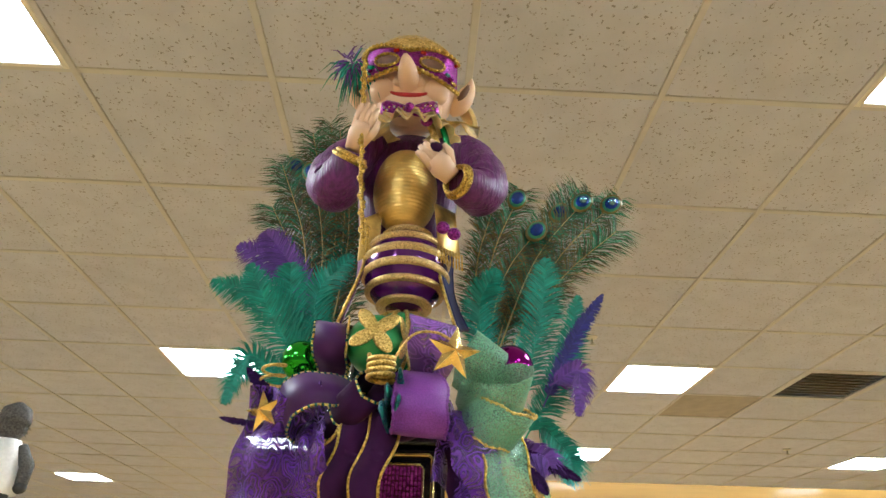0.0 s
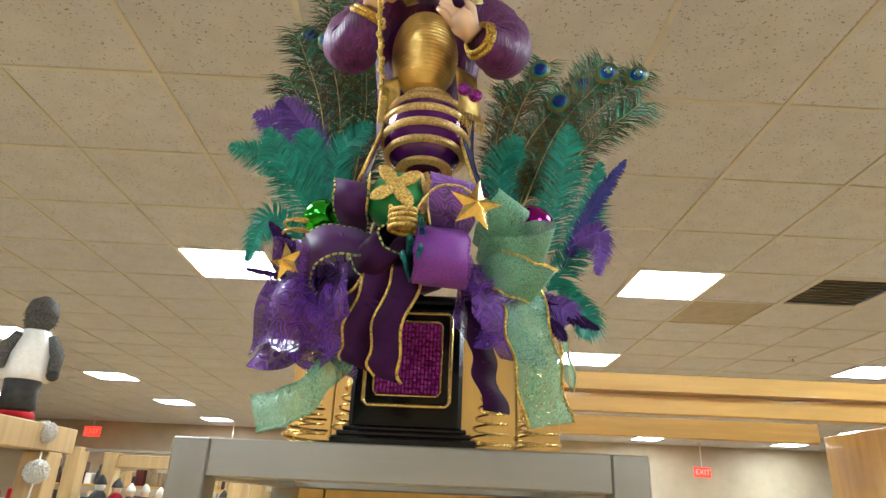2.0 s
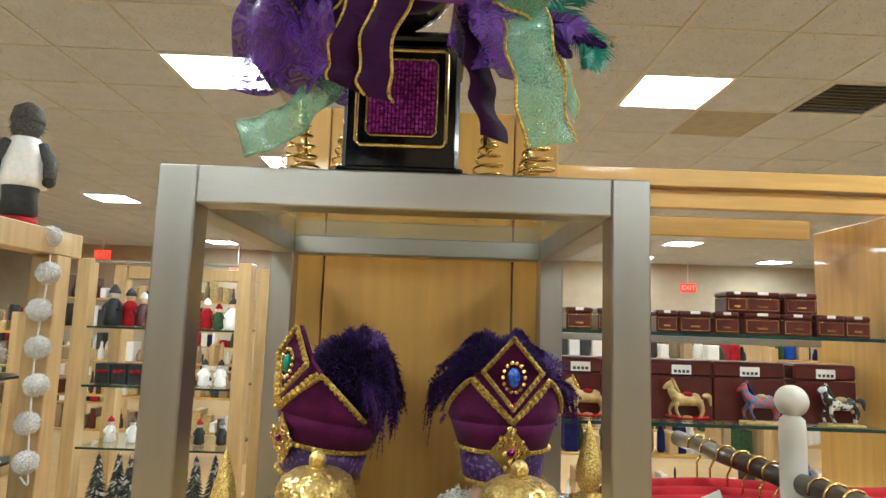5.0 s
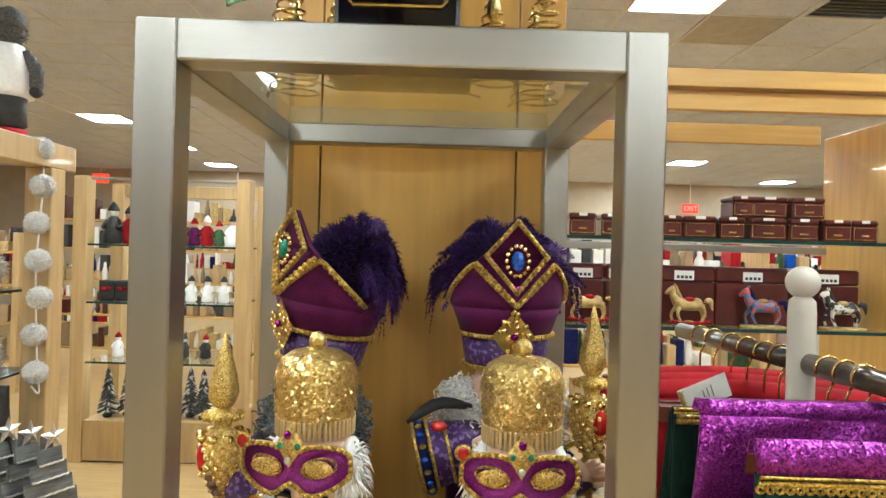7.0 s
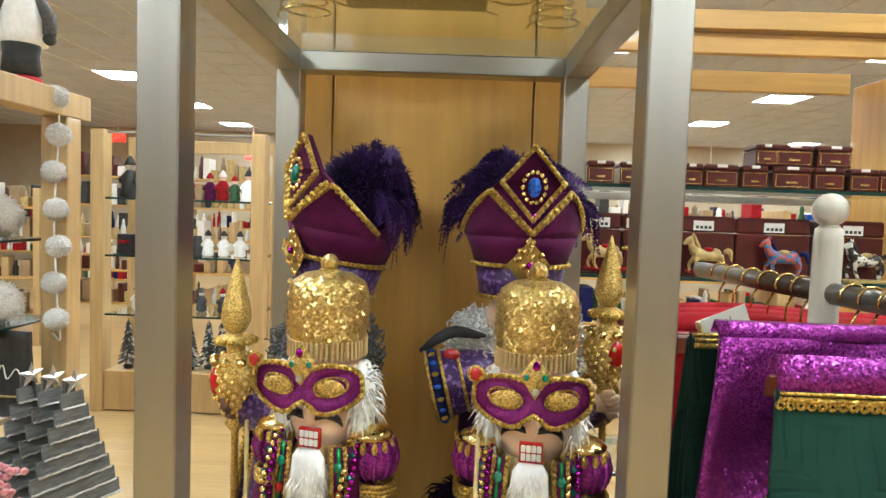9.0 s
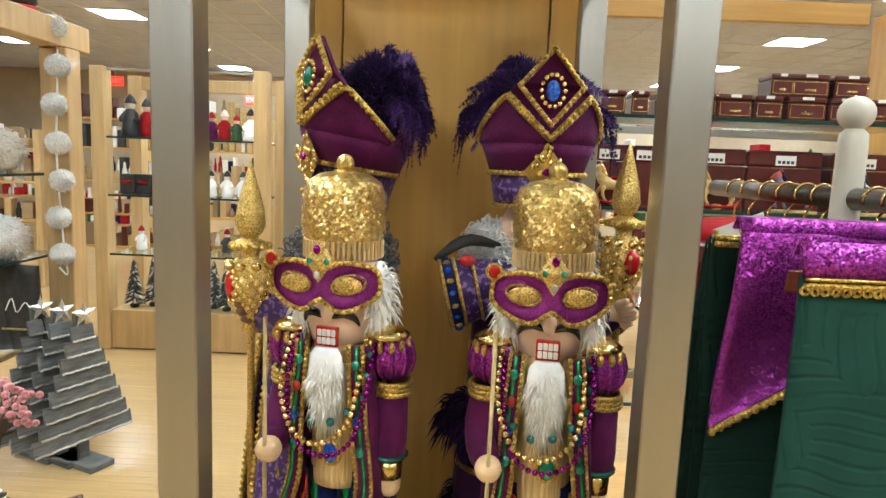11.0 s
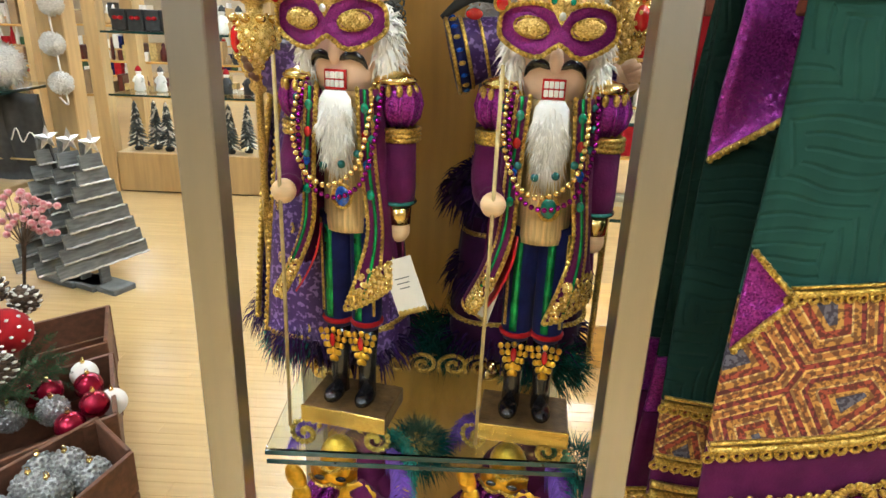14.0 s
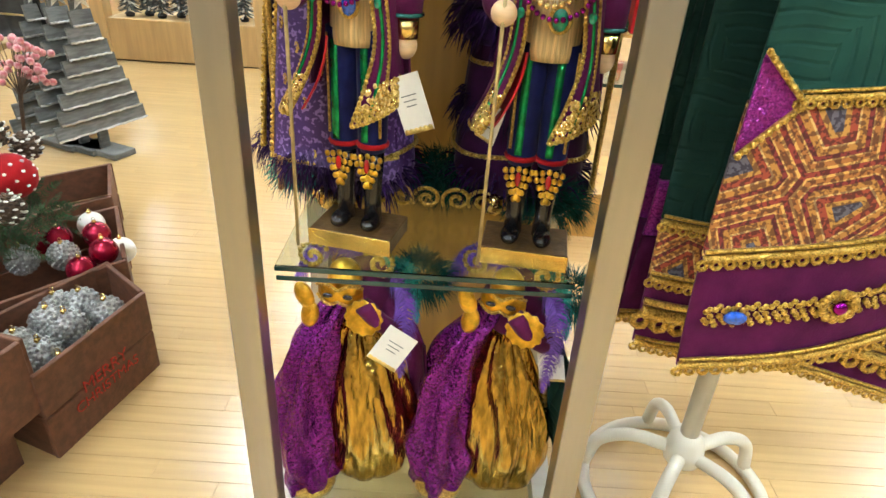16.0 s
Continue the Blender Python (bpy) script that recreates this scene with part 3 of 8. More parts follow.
# maple end panel behind the stand
panel = thing("wood_panel", Matrix(), "honey maple veneer end panel behind the stand", "wood panel")
for x0, x1 in ((-0.302, -0.2065), (-0.2035, 0.2035), (0.2065, 0.302)):
    b = Build()
    b.box(((x0 + x1) / 2, 0.64, 1.095), (x1 - x0, 0.04, 2.19), "maple", b=0.002)
    part("board", b, panel)
b = Build()
b.box((0, 0.675, 1.09), (0.59, 0.03, 2.18), "maple")
part("back_board", b, panel)


# ---- soft things: feathers, fur, ribbons ----
def feather(b, ctrl, width, key, barbs=110, quill="ivory", qr=0.0012, droop=0.35, forward=0.55, start=0.08, hair=0.0011, seed=0, ragged=0.3):
    """A quill with two rows of thin curling barbs along a curve."""
    rnd = random.Random(seed)
    pts = curve(ctrl, 24)
    b.tube(pts, [qr * (1.2 - i / 23) for i in range(24)], quill, 5)
    for i in range(barbs):
        s = start + (1 - start) * (i + rnd.random()) / barbs
        k = min(int(s * 23), 22)
        p = pts[k].lerp(pts[k + 1], s * 23 - k)
        d = (pts[k + 1] - pts[k]).normalized()
        side = d.cross(Vector((rnd.uniform(-0.15, 0.15), -1, rnd.uniform(-0.2, 0.2)))).normalized()
        reach = width * (math.sin(math.pi * min(1, 0.12 + 0.88 * s)) ** 0.6 * (1 - 0.2 * s) + 0.05) * rnd.uniform(1 - ragged, 1)
        for sg in (-1, 1):
            out = (side * sg + d * forward + Vector((0, -rnd.uniform(-0.5, 0.6), 0))).normalized()
            a = p + out * reach * 0.55 + Vector((0, 0, 0.05 * reach))
            e = p + out * reach + (d * 0.3 - Vector((0, 0, droop))) * reach * rnd.uniform(0.3, 1)
            n = d * hair
            b.add([p - n, p + n, a + n, a - n, e], [(0, 1, 2, 3), (3, 2, 4)], key)


def peacock(b, base, tip, bend, seed, eye="", size=0.03):
    rnd = random.Random(seed)
    base, tip = Vector(base), Vector(tip)
    mid = (base + tip) / 2 + Vector(bend)
    pts = curve([base, mid, tip], 30)
    b.tube(pts, [0.0018 - 0.0012 * i / 29 for i in range(30)], "tan", 5)
    for i in range(190):
        s = 0.12 + 0.88 * (i + rnd.random()) / 190
        k = min(int(s * 29), 28)
        p = pts[k].lerp(pts[k + 1], s * 29 - k)
        d = (pts[k + 1] - pts[k]).normalized()
        side = d.cross(Vector((rnd.uniform(-0.2, 0.2), -1, 0))).normalized()
        near = s > 0.78
        reach = (0.058 if not near else 0.045 * (1.25 - s) / 0.47 + 0.022) * rnd.uniform(0.55, 1.1)
        for sg in (-1, 1):
            out = (side * sg * (0.75 if not near else 0.9) + d * 0.95 + Vector((0, rnd.uniform(-0.4, 0.4), 0))).normalized()
            a, e = p + out * reach * 0.6, p + out * reach + side * sg * 0.012 - Vector((0, 0, 0.008))
            n = d * rnd.uniform(0.0006, 0.0013)
            b.add([p - n, p + n, a + n, a - n, e], [(0, 1, 2, 3), (3, 2, 4)], rnd.choice(("peacock", "peacock", "peacock_teal", "peacock_bronze") if s < 0.8 else ("peacock_teal", "peacock")))
    d = (pts[29] - pts[26]).normalized()
    side = Vector((0, 1, 0)).cross(d).normalized()
    turn = Matrix.Translation(pts[27]) @ Matrix((side, d.cross(side), d)).transposed().to_4x4()
    for k, (rx, rz, y, key) in () if not eye else enumerate(((0.02, 0.027, -0.01, "peacock_bronze"), (0.0165, 0.0215, -0.012, "peacock_teal"), (0.0125, 0.0155, -0.014, "peacock_blue"))):
        b.ball((0, 0, 0), (rx * size / 0.03, 0.0025 + 0.001 * k, rz * size / 0.03), key, 12, 6, Matrix.Translation((0, y, 0)) @ turn)
    if eye == "gem":
        b.ball((0, 0, 0), 0.008, "peacock_gem", 10, 6, Matrix.Translation((0, -0.018, 0)) @ turn)


def fur(b, centre, radii, length, key, n, seed, thick=0.0022, down=0.3, lower=-1.0, upper=1.0, front=None):
    """Tapered tufts standing out of an ellipsoid."""
    rnd = random.Random(seed)
    c = Vector(centre)
    for i in range(n):
        z = rnd.uniform(lower, upper)
        a = rnd.uniform(0, 2 * math.pi) if front is None else rnd.uniform(-math.pi / 2 - front, -math.pi / 2 + front)
        q = math.sqrt(max(0, 1 - z * z))
        u = Vector((q * math.cos(a), q * math.sin(a), z))
        p = c + Vector((u.x * radii[0], u.y * radii[1], u.z * radii[2]))
        d = (u + Vector((rnd.uniform(-0.5, 0.5), rnd.uniform(-0.5, 0.5), rnd.uniform(-0.5, 0.5) - down))).normalized()
        ln = length * rnd.uniform(0.6, 1.2)
        s = d.orthogonal().normalized() * thick
        t = d.cross(s)
        m1 = p + d * ln * 0.55
        e = p + d * ln - Vector((0, 0, down * ln * 0.5))
        b.add([p + s, p - s * 0.5 + t * 0.9, p - s * 0.5 - t * 0.9, m1 + s * 0.7, m1 - s * 0.35 + t * 0.6, m1 - s * 0.35 - t * 0.6, e],
              [(0, 1, 4, 3), (1, 2, 5, 4), (2, 0, 3, 5), (3, 4, 6), (4, 5, 6), (5, 3, 6)], key)


def curls(b, centre, radii, key, n, seed, r=0.008):
    """Ringlets: small helix tubes over an ellipsoid."""
    rnd = random.Random(seed)
    c = Vector(centre)
    for i in range(n):
        z, a = rnd.uniform(-1, 1), rnd.uniform(0, 2 * math.pi)
        q = math.sqrt(1 - z * z)
        p = c + Vector((q * math.cos(a) * radii[0], q * math.sin(a) * radii[1], z * radii[2]))
        rr, ph, ax = r * rnd.uniform(0.6, 1.2), rnd.uniform(0, 6), Euler((rnd.uniform(-1, 1), rnd.uniform(-1, 1), 0)).to_matrix()
        pts = [p + ax @ Vector((rr * math.cos(ph + 1.0 * k), rr * math.sin(ph + 1.0 * k), -0.0022 * k)) for k in range(10)]
        b.tube(pts, 0.0014, key, 4)


def ribbon(b, ctrl, width, key, edge=None, n=26, thick=0.0012, wob=0.0, seed=0):
    """A band along a curve; width is the vector from its one edge to the other."""
    w = Vector(width)
    rnd = random.Random(seed)
    pts = curve(ctrl, n)
    ph = rnd.uniform(0, 6)
    left = [p + Vector((math.sin(i * 0.7 + ph), math.cos(i * 0.9 + ph), 0)) * wob for i, p in enumerate(pts)]
    right = [p + w + Vector((math.cos(i * 0.6 + ph), math.sin(i * 0.8 + ph), 0)) * wob for i, p in enumerate(pts)]
    b.strip(left, right, key, thick)
    if edge:
        b.tube(left, 0.0022, edge, 5)
        b.tube(right, 0.0022, edge, 5)


def torus(b, c, r, t, key, m=None, seg=24, sx=1.0, sy=1.0, axis="z"):
    pts = []
    for i in range(seg):
        a = 2 * math.pi * i / seg
        p = (r * sx * math.cos(a), r * sy * math.sin(a), 0)
        if axis == "y":
            p = (p[0], 0, p[1])
        if axis == "x":
            p = (0, p[0], p[1])
        pts.append(Vector(c) + Vector(p))
    b.tube(pts, t, key, 6, m, closed=True)


def braid(b, pts, r, key="gold_braid", step=None):
    """Looped gold trim: a flat rope with small beads beside it."""
    pts = [Vector(p) for p in pts]
    b.tube(pts, r, key, 5)
    for k, p in enumerate(spaced(pts, step or r * 2.6)):
        b.ball(p + Vector((0, -r * 0.6, 0)), r * 1.15, key, 6, 4)


def hand(b, wrist, tip, key="skin", spread=0.011, r=0.0055):
    """A cupped painted hand: palm, four fingers and a thumb."""
    w, t = Vector(wrist), Vector(tip)
    d = (t - w)
    s = d.cross(Vector((0, -1, 0))).normalized()
    b.tube([w, w + d * 0.35, w + d * 0.55], [r * 1.9, r * 2.6, r * 2.2], key, 8)
    for k in range(4):
        o = s * spread * (k - 1.5) * 0.75
        b.tube([w + d * 0.4 + o * 0.9, w + d * 0.75 + o + Vector((0, -0.006, 0)), w + d * (1.0 - 0.06 * abs(k - 1.5)) + o * 1.1 + Vector((0, -0.004, 0))], [r * 0.95, r * 0.85, r * 0.5], key, 6)
    b.tube([w + d * 0.2 + s * spread, w + d * 0.45 + s * spread * 2.0 - Vector((0, 0.006, 0)), w + d * 0.65 + s * spread * 2.1 - Vector((0, 0.008, 0))], [r, r * 0.9, r * 0.5], key, 6)


# ---- on top of the stand ----
ped = thing("pedestal", pose(-0.016, 0.195, TOP), "black lacquered pedestal with gilt frame and magenta beaded panel", "pedestal")
b = Build()
b.box((0, 0, 0.125), (0.166, 0.15, 0.19), "black", b=0.006)
part("body", b, ped)
b = Build()
for w, z, h in ((0.21, 0.009, 0.018), (0.195, 0.0225, 0.008), (0.18, 0.0305, 0.007)):
    b.box((0, 0, z), (w, w - 0.02, h), "black", b=0.003)
part("base", b, ped)
b = Build()
b.box((0, 0, 0.228), (0.18, 0.165, 0.014), "black", b=0.004)
part("cap", b, ped)
for w, h, t, y in ((0.128, 0.142, 0.0035, -0.077), (0.1, 0.113, 0.002, -0.0775)):
    b = Build()
    q = 0.006
    rect = [(-w / 2 + q, -h / 2), (w / 2 - q, -h / 2), (w / 2, -h / 2 + q), (w / 2, h / 2 - q), (w / 2 - q, h / 2), (-w / 2 + q, h / 2), (-w / 2, h / 2 - q), (-w / 2, -h / 2 + q)]
    b.tube([(x, y, 0.136 + z) for x, z in rect], t, "gold", 6, closed=True)
    part("gilt_frame", b, ped)
b = Build()
b.box((0, -0.0765, 0.136), (0.098, 0.004, 0.111), "plum")
rnd = random.Random(4)
for i in range(17):
    for j in range(15):
        b.box((-0.0445 + 0.00556 * i, -0.0802, 0.086 + 0.0071 * j + rnd.uniform(-0.001, 0.001)), (0.0042, 0.003, 0.0063), "magenta_panel", b=0.001,
              m=None)
part("beaded_panel", b, ped, "shiny magenta bugle-bead panel")

b = Build()
b.m = Matrix.Translation((0.016, -0.13, -2.13))
b.ball((-0.016, 0.1, 2.21), (0.075, 0.06, 0.08), "black", 16, 10)
b.ball((-0.008, 0.06, 2.262), (0.058, 0.055, 0.05), "green_matt", 24, 12)
for k in range(14):
    a = 2 * math.pi * k / 14
    b.tube([Vector((-0.008, 0.06, 2.262)) + Vector((0.059 * math.sin(t) * math.cos(a), 0.056 * math.sin(t) * math.sin(a), 0.051 * math.cos(t))) for t in [0.1 + 0.28 * i for i in range(11)]],
           [0.001 + 0.0045 * math.sin(0.1 + 0.28 * i) for i in range(11)], "gold_glitter", 5)
prof = [(0.001, -0.074)]
for k in range(31):
    t = math.pi * (0.04 + 0.92 * k / 30)
    prof.append((0.07 * math.sin(t), -0.074 * math.cos(t)))
b.lathe(prof + [(0.001, 0.074)], "stripe_purple", Matrix.Translation((-0.007, 0.06, 2.388)), 36)
for k in range(6):
    z = -0.061 + 0.0245 * k
    r = 0.07 * math.sqrt(max(0.06, 1 - (z / 0.0745) ** 2))
    tilt = -math.atan2(z, 0.08)
    b.lathe([(r + 0.0005 - 0.006 * math.sin(tilt) * s + 0.0042 * math.cos(1.4 * s), z + 0.0068 * s * math.cos(tilt)) for s in (-1.1, -0.8, -0.4, 0, 0.4, 0.8, 1.1)], "gold_band", Matrix.Translation((-0.007, 0.06, 2.388)), 36)
ridge = []
for k in range(141):
    t = math.pi * k / 140
    ridge.append((0.056 * math.sin(t) ** 0.85 * (1 + 0.014 * math.sin(k * math.pi / 2.0)) + 1e-4, -0.082 * math.cos(t)))
b.lathe(ridge, "gold_wound", Matrix.Translation((-0.016, 0.055, 2.545)), 32)
b.lathe([(0.07, 2.44), (0.085, 2.5), (0.098, 2.6), (0.085, 2.66), (0.04, 2.7)], "purple_rib", Matrix.Translation((-0.014, 0.105, 0)), 20, 1, 0.55)
for sg, key in ((-1, "purple_rib"), (1, "navy")):
    x = -0.014
    b.grid(8, 12, lambda u, v, sg=sg: (x + sg * (0.06 + 0.025 * u + 0.03 * v - 0.012 * math.sin(v * 3)), 0.035 + 0.1 * u - 0.02 * v + 0.008 * math.sin(6 * v + 5 * u), 2.46 - 0.185 * v + 0.03 * u * v), key, 0.004)
    b.tube([(x + sg * (0.06 + 0.03 * v - 0.012 * math.sin(v * 3)), 0.033 - 0.02 * v + 0.008 * math.sin(6 * v), 2.46 - 0.185 * v) for v in [i / 11 for i in range(12)]], 0.0028, "gold_braid", 5)
b.grid(6, 10, lambda u, v: (-0.014 + 0.05 + 0.035 * u + 0.01 * v, 0.02 + 0.03 * u, 2.5 - 0.09 * v), "gold_lame", 0.003)
for k in range(9):
    b.tube([(0.045 + 0.005 * k, 0.012 + 0.004 * k, 2.415), (0.046 + 0.005 * k, 0.01 + 0.004 * k, 2.385)], 0.0016, "gold_braid", 4)
b.grid(6, 10, lambda u, v: (-0.085 + 0.03 * u, 0.03 + 0.02 * u, 2.5 - 0.08 * v - 0.03 * (1 - u)), "gold_lame", 0.003)
for pts, rr in (([(-0.07, 0.075, 2.665), (-0.115, 0.06, 2.62), (-0.14, 0.03, 2.555), (-0.13, 0.0, 2.515), (-0.106, -0.03, 2.55)], [0.026, 0.042, 0.046, 0.042, 0.029]),
                ([(0.045, 0.075, 2.665), (0.092, 0.06, 2.63), (0.118, 0.03, 2.56), (0.11, 0.0, 2.513), (0.075, -0.035, 2.508)], [0.026, 0.042, 0.045, 0.041, 0.028])):
    c = curve(pts, 22)
    b.tube(c, [float(np.interp(i / 21, [0, 0.25, 0.5, 0.75, 1], rr)) * (1 + 0.03 * math.sin(i * 2.1)) for i in range(22)], "purple_rib", 18)
    d = (c[-1] - c[-3]).normalized()
    turn = Matrix.Translation(c[-1]) @ d.to_track_quat("Z", "Y").to_matrix().to_4x4()
    torus(b, (0, 0, 0), 0.0275, 0.005, "gold_braid", turn, 18)
    torus(b, (0, 0, 0.007), 0.024, 0.0045, "gold_braid", turn, 18)
hand(b, (-0.1, -0.045, 2.558), (-0.072, -0.075, 2.632), spread=0.012, r=0.0078)
hand(b, (0.064, -0.04, 2.513), (0.012, -0.06, 2.562), spread=0.013, r=0.0085)
b.ball((0.036, -0.062, 2.556), (0.012, 0.008, 0.01), "purple_velvet", 8, 6)
HEAD = b.m.copy()
b.m = HEAD @ Matrix.Translation((-0.018, 0.055, 2.778)) @ pose(0, 0, 0, 20) @ Matrix.Diagonal((1.1, 1.05, 1.1, 1)) @ Matrix.Translation((0.018, -0.055, -2.79))
# head, tipped back: broad cheeks, long nose, smiling mouth
HX, HY, HZ = -0.018, 0.055, 2.79
b.ball((HX, HY, HZ), (0.078, 0.07, 0.076), "skin", 28, 18)
b.ball((HX, HY - 0.026, HZ - 0.036), (0.058, 0.046, 0.034), "skin", 22, 14)
b.ball((HX - 0.002, HY - 0.06, HZ - 0.046), (0.019, 0.016, 0.014), "skin", 14, 10)
for sg in (-1, 1):
    b.ball((HX + sg * 0.041, HY - 0.044, HZ - 0.014), (0.028, 0.024, 0.024), "skin", 16, 10)
    ear = curve([(HX + sg * 0.07, HY + 0.008, HZ - 0.03), (HX + sg * 0.09, HY + 0.002, HZ - 0.012), (HX + sg * 0.104, HY + 0.0, HZ + 0.012), (HX + sg * 0.108, HY + 0.002, HZ + 0.034)], 12)
    b.tube(ear, [0.009, 0.014, 0.017, 0.018, 0.018, 0.017, 0.015, 0.013, 0.010, 0.007, 0.004, 0.001], "skin", 12)
    b.tube([p + Vector((-sg * 0.003, -0.011, 0.0)) for p in ear[2:9]], [0.003, 0.006, 0.008, 0.008, 0.007, 0.005, 0.002], "dark_skin", 8)
b.tube(curve([(HX, HY - 0.052, HZ - 0.008), (HX - 0.001, HY - 0.076, HZ - 0.002), (HX - 0.003, HY - 0.096, HZ + 0.01), (HX - 0.006, HY - 0.108, HZ + 0.026)], 10), [0.018, 0.0185, 0.0185, 0.018, 0.017, 0.0158, 0.014, 0.0115, 0.0085, 0.003], "skin", 16)
for sg in (-1, 1):
    b.ball((HX + sg * 0.0165, HY - 0.066, HZ - 0.005), (0.0105, 0.012, 0.0095), "skin", 10, 8)
    b.ball((HX + sg * 0.009, HY - 0.077, HZ - 0.0135), (0.0035, 0.003, 0.0018), "dark_skin", 8, 5)
b.tube(curve([(HX - 0.04, HY - 0.056, HZ - 0.016), (HX - 0.022, HY - 0.067, HZ - 0.027), (HX, HY - 0.071, HZ - 0.03), (HX + 0.022, HY - 0.067, HZ - 0.027), (HX + 0.04, HY - 0.056, HZ - 0.016)], 14), [0.001, 0.0016, 0.0024, 0.003, 0.0036, 0.004, 0.0042, 0.0042, 0.004, 0.0036, 0.003, 0.0024, 0.0016, 0.001], "red_silk", 8)
# jewelled mask worn round the brow, with a cut-out at each eye
def mask_at(a, h, out=0.0):
    q = 0.081 + out
    return Vector((HX + q * math.sin(a) * 1.02, HY - 0.002 - (q - 0.004) * math.cos(a), HZ + 0.026 + h + 0.05 * math.sin(a) * -0.12))
b.grid(40, 8, lambda u, v: mask_at((u - 0.5) * 2.5, (0.014 + 0.014 * abs(math.sin((u - 0.5) * 4.2))) * (2 * v - 1) + 0.004 * math.cos((u - 0.5) * 5), 0.003), "purple_sequin", 0.003)
for s in (-1, 1):
    braid(b, [mask_at((u - 0.5) * 2.5, (0.014 + 0.014 * abs(math.sin((u - 0.5) * 4.2))) * s + 0.004 * math.cos((u - 0.5) * 5), 0.005) for u in [k / 40 for k in range(41)]], 0.0036)
    eye = [mask_at(s * 0.46 + 0.26 * math.cos(t), 0.0105 * math.sin(t), 0.0065) for t in [2 * math.pi * k / 20 for k in range(21)]]
    b.add(eye[:20], [tuple(range(20))], "dark_skin", None, True)
    braid(b, eye, 0.0024)
    for k in range(26):
        a, h = s * (0.2 + 0.9 * ((k * 0.618) % 1)), -0.02 + 0.04 * ((k * 0.377) % 1)
        if abs(abs(a) - 0.46) > 0.3 or abs(h) > 0.013:
            b.ball(mask_at(a, h, 0.006), 0.0034, ("gold", "red", "green_gem", "purple_ball")[k % 4], 8, 5)
b.lathe([(0.074, 0.0), (0.082, 0.014), (0.08, 0.03), (0.064, 0.05), (0.001, 0.062)], "gold_sequin", Matrix.Translation((HX, HY + 0.012, HZ + 0.03)) @ pose(0, 0, 0, -14), 26)
b.grid(10, 12, lambda u, v: (0.045 + 0.05 * math.sin(2.2 * v) + 0.006 * math.sin(9 * u), 0.075 + 0.05 * u - 0.02 * v, 2.812 - 0.115 * v + 0.008 * math.sin(8 * u)), "gold_silk", 0.004)
b.grid(10, 12, lambda u, v: (-0.078 - 0.022 * math.sin(2.2 * v) + 0.005 * math.sin(9 * u), 0.075 + 0.05 * u - 0.02 * v, 2.8 - 0.105 * v), "gold_silk", 0.004)
# mask plume, bow tie, collar
fur(b, (-0.112, 0.01, 2.815), (0.018, 0.012, 0.012), 0.05, "feather_teal", 50, 3, down=0.9)
fur(b, (-0.122, 0.01, 2.825), (0.015, 0.012, 0.01), 0.04, "feather_violet", 40, 5, down=0.5)
b.m = HEAD
for tier in (0, 1):
    b.grid(72, 5, lambda u, v, q=tier: (-0.012 + (0.04 + (0.034 + 0.012 * q) * v + 0.008 * v * math.cos(26 * 3.1416 * u)) * math.sin((u - 0.5) * 5.2), 0.036 - (0.04 + (0.03 + 0.01 * q) * v + 0.01 * v * math.cos(26 * 3.1416 * u)) * math.cos((u - 0.5) * 5.2), 2.678 - (0.024 + 0.016 * q) * v - 0.009 * v * math.sin(26 * 3.1416 * u)), "gold_silk", 0.0015)
for sg in (-1, 1):
    b.lathe([(0.004, 0.0), (0.011, 0.008), (0.0165, 0.026), (0.018, 0.044), (0.012, 0.052)], "purple_sequin", pose(-0.014, 0.002, 2.688, 0, sg * 84, 0), 18, 1, 0.6, 0.08, 5)
    for k in range(34):
        u, t = 0.1 + 0.9 * ((k * 0.618) % 1), 6.283 * ((k * 0.414) % 1)
        b.ball((-0.014 + sg * 0.05 * u, 0.002 - 0.0115 * (0.5 + 0.5 * u) * abs(math.cos(t)), 2.688 + sg * 0.004 * u + 0.0165 * (0.3 + 0.7 * u) * math.sin(t)), 0.0026, ("gold", "purple_ball", "silver")[k % 3], 6, 4)
b.ball((-0.014, -0.008, 2.687), (0.0095, 0.009, 0.011), "purple_sequin", 12, 8)
b.grid(8, 8, lambda u, v: (0.04 + 0.075 * u, 0.01 + 0.06 * v + 0.012 * math.sin(9 * u), 2.68 + 0.035 * v - 0.015 * u + 0.008 * math.sin(9 * u + 3 * v)), "gold_lame", 0.003)
b.grid(8, 8, lambda u, v: (-0.06 - 0.045 * u, 0.01 + 0.06 * v + 0.01 * math.sin(9 * u), 2.675 + 0.03 * v - 0.015 * u), "gold_lame", 0.003)
# braces and buttons
ribbon(b, [(0.008, -0.005, 2.67), (0.026, -0.01, 2.62), (0.038, -0.005, 2.565)], (0.012, 0.002, 0.004), "gold_sequin", None, 10, 0.003)
ribbon(b, [(0.028, 0.0, 2.68), (0.046, 0.0, 2.63), (0.056, 0.003, 2.57)], (0.01, 0.002, 0.003), "green_satin", None, 10, 0.003)
for p in ((0.018, -0.014, 2.652), (0.052, -0.002, 2.44), (0.07, 0.0, 2.43)):
    b.ball(p, (0.0115, 0.008, 0.0115), "purple_sequin", 10, 6)
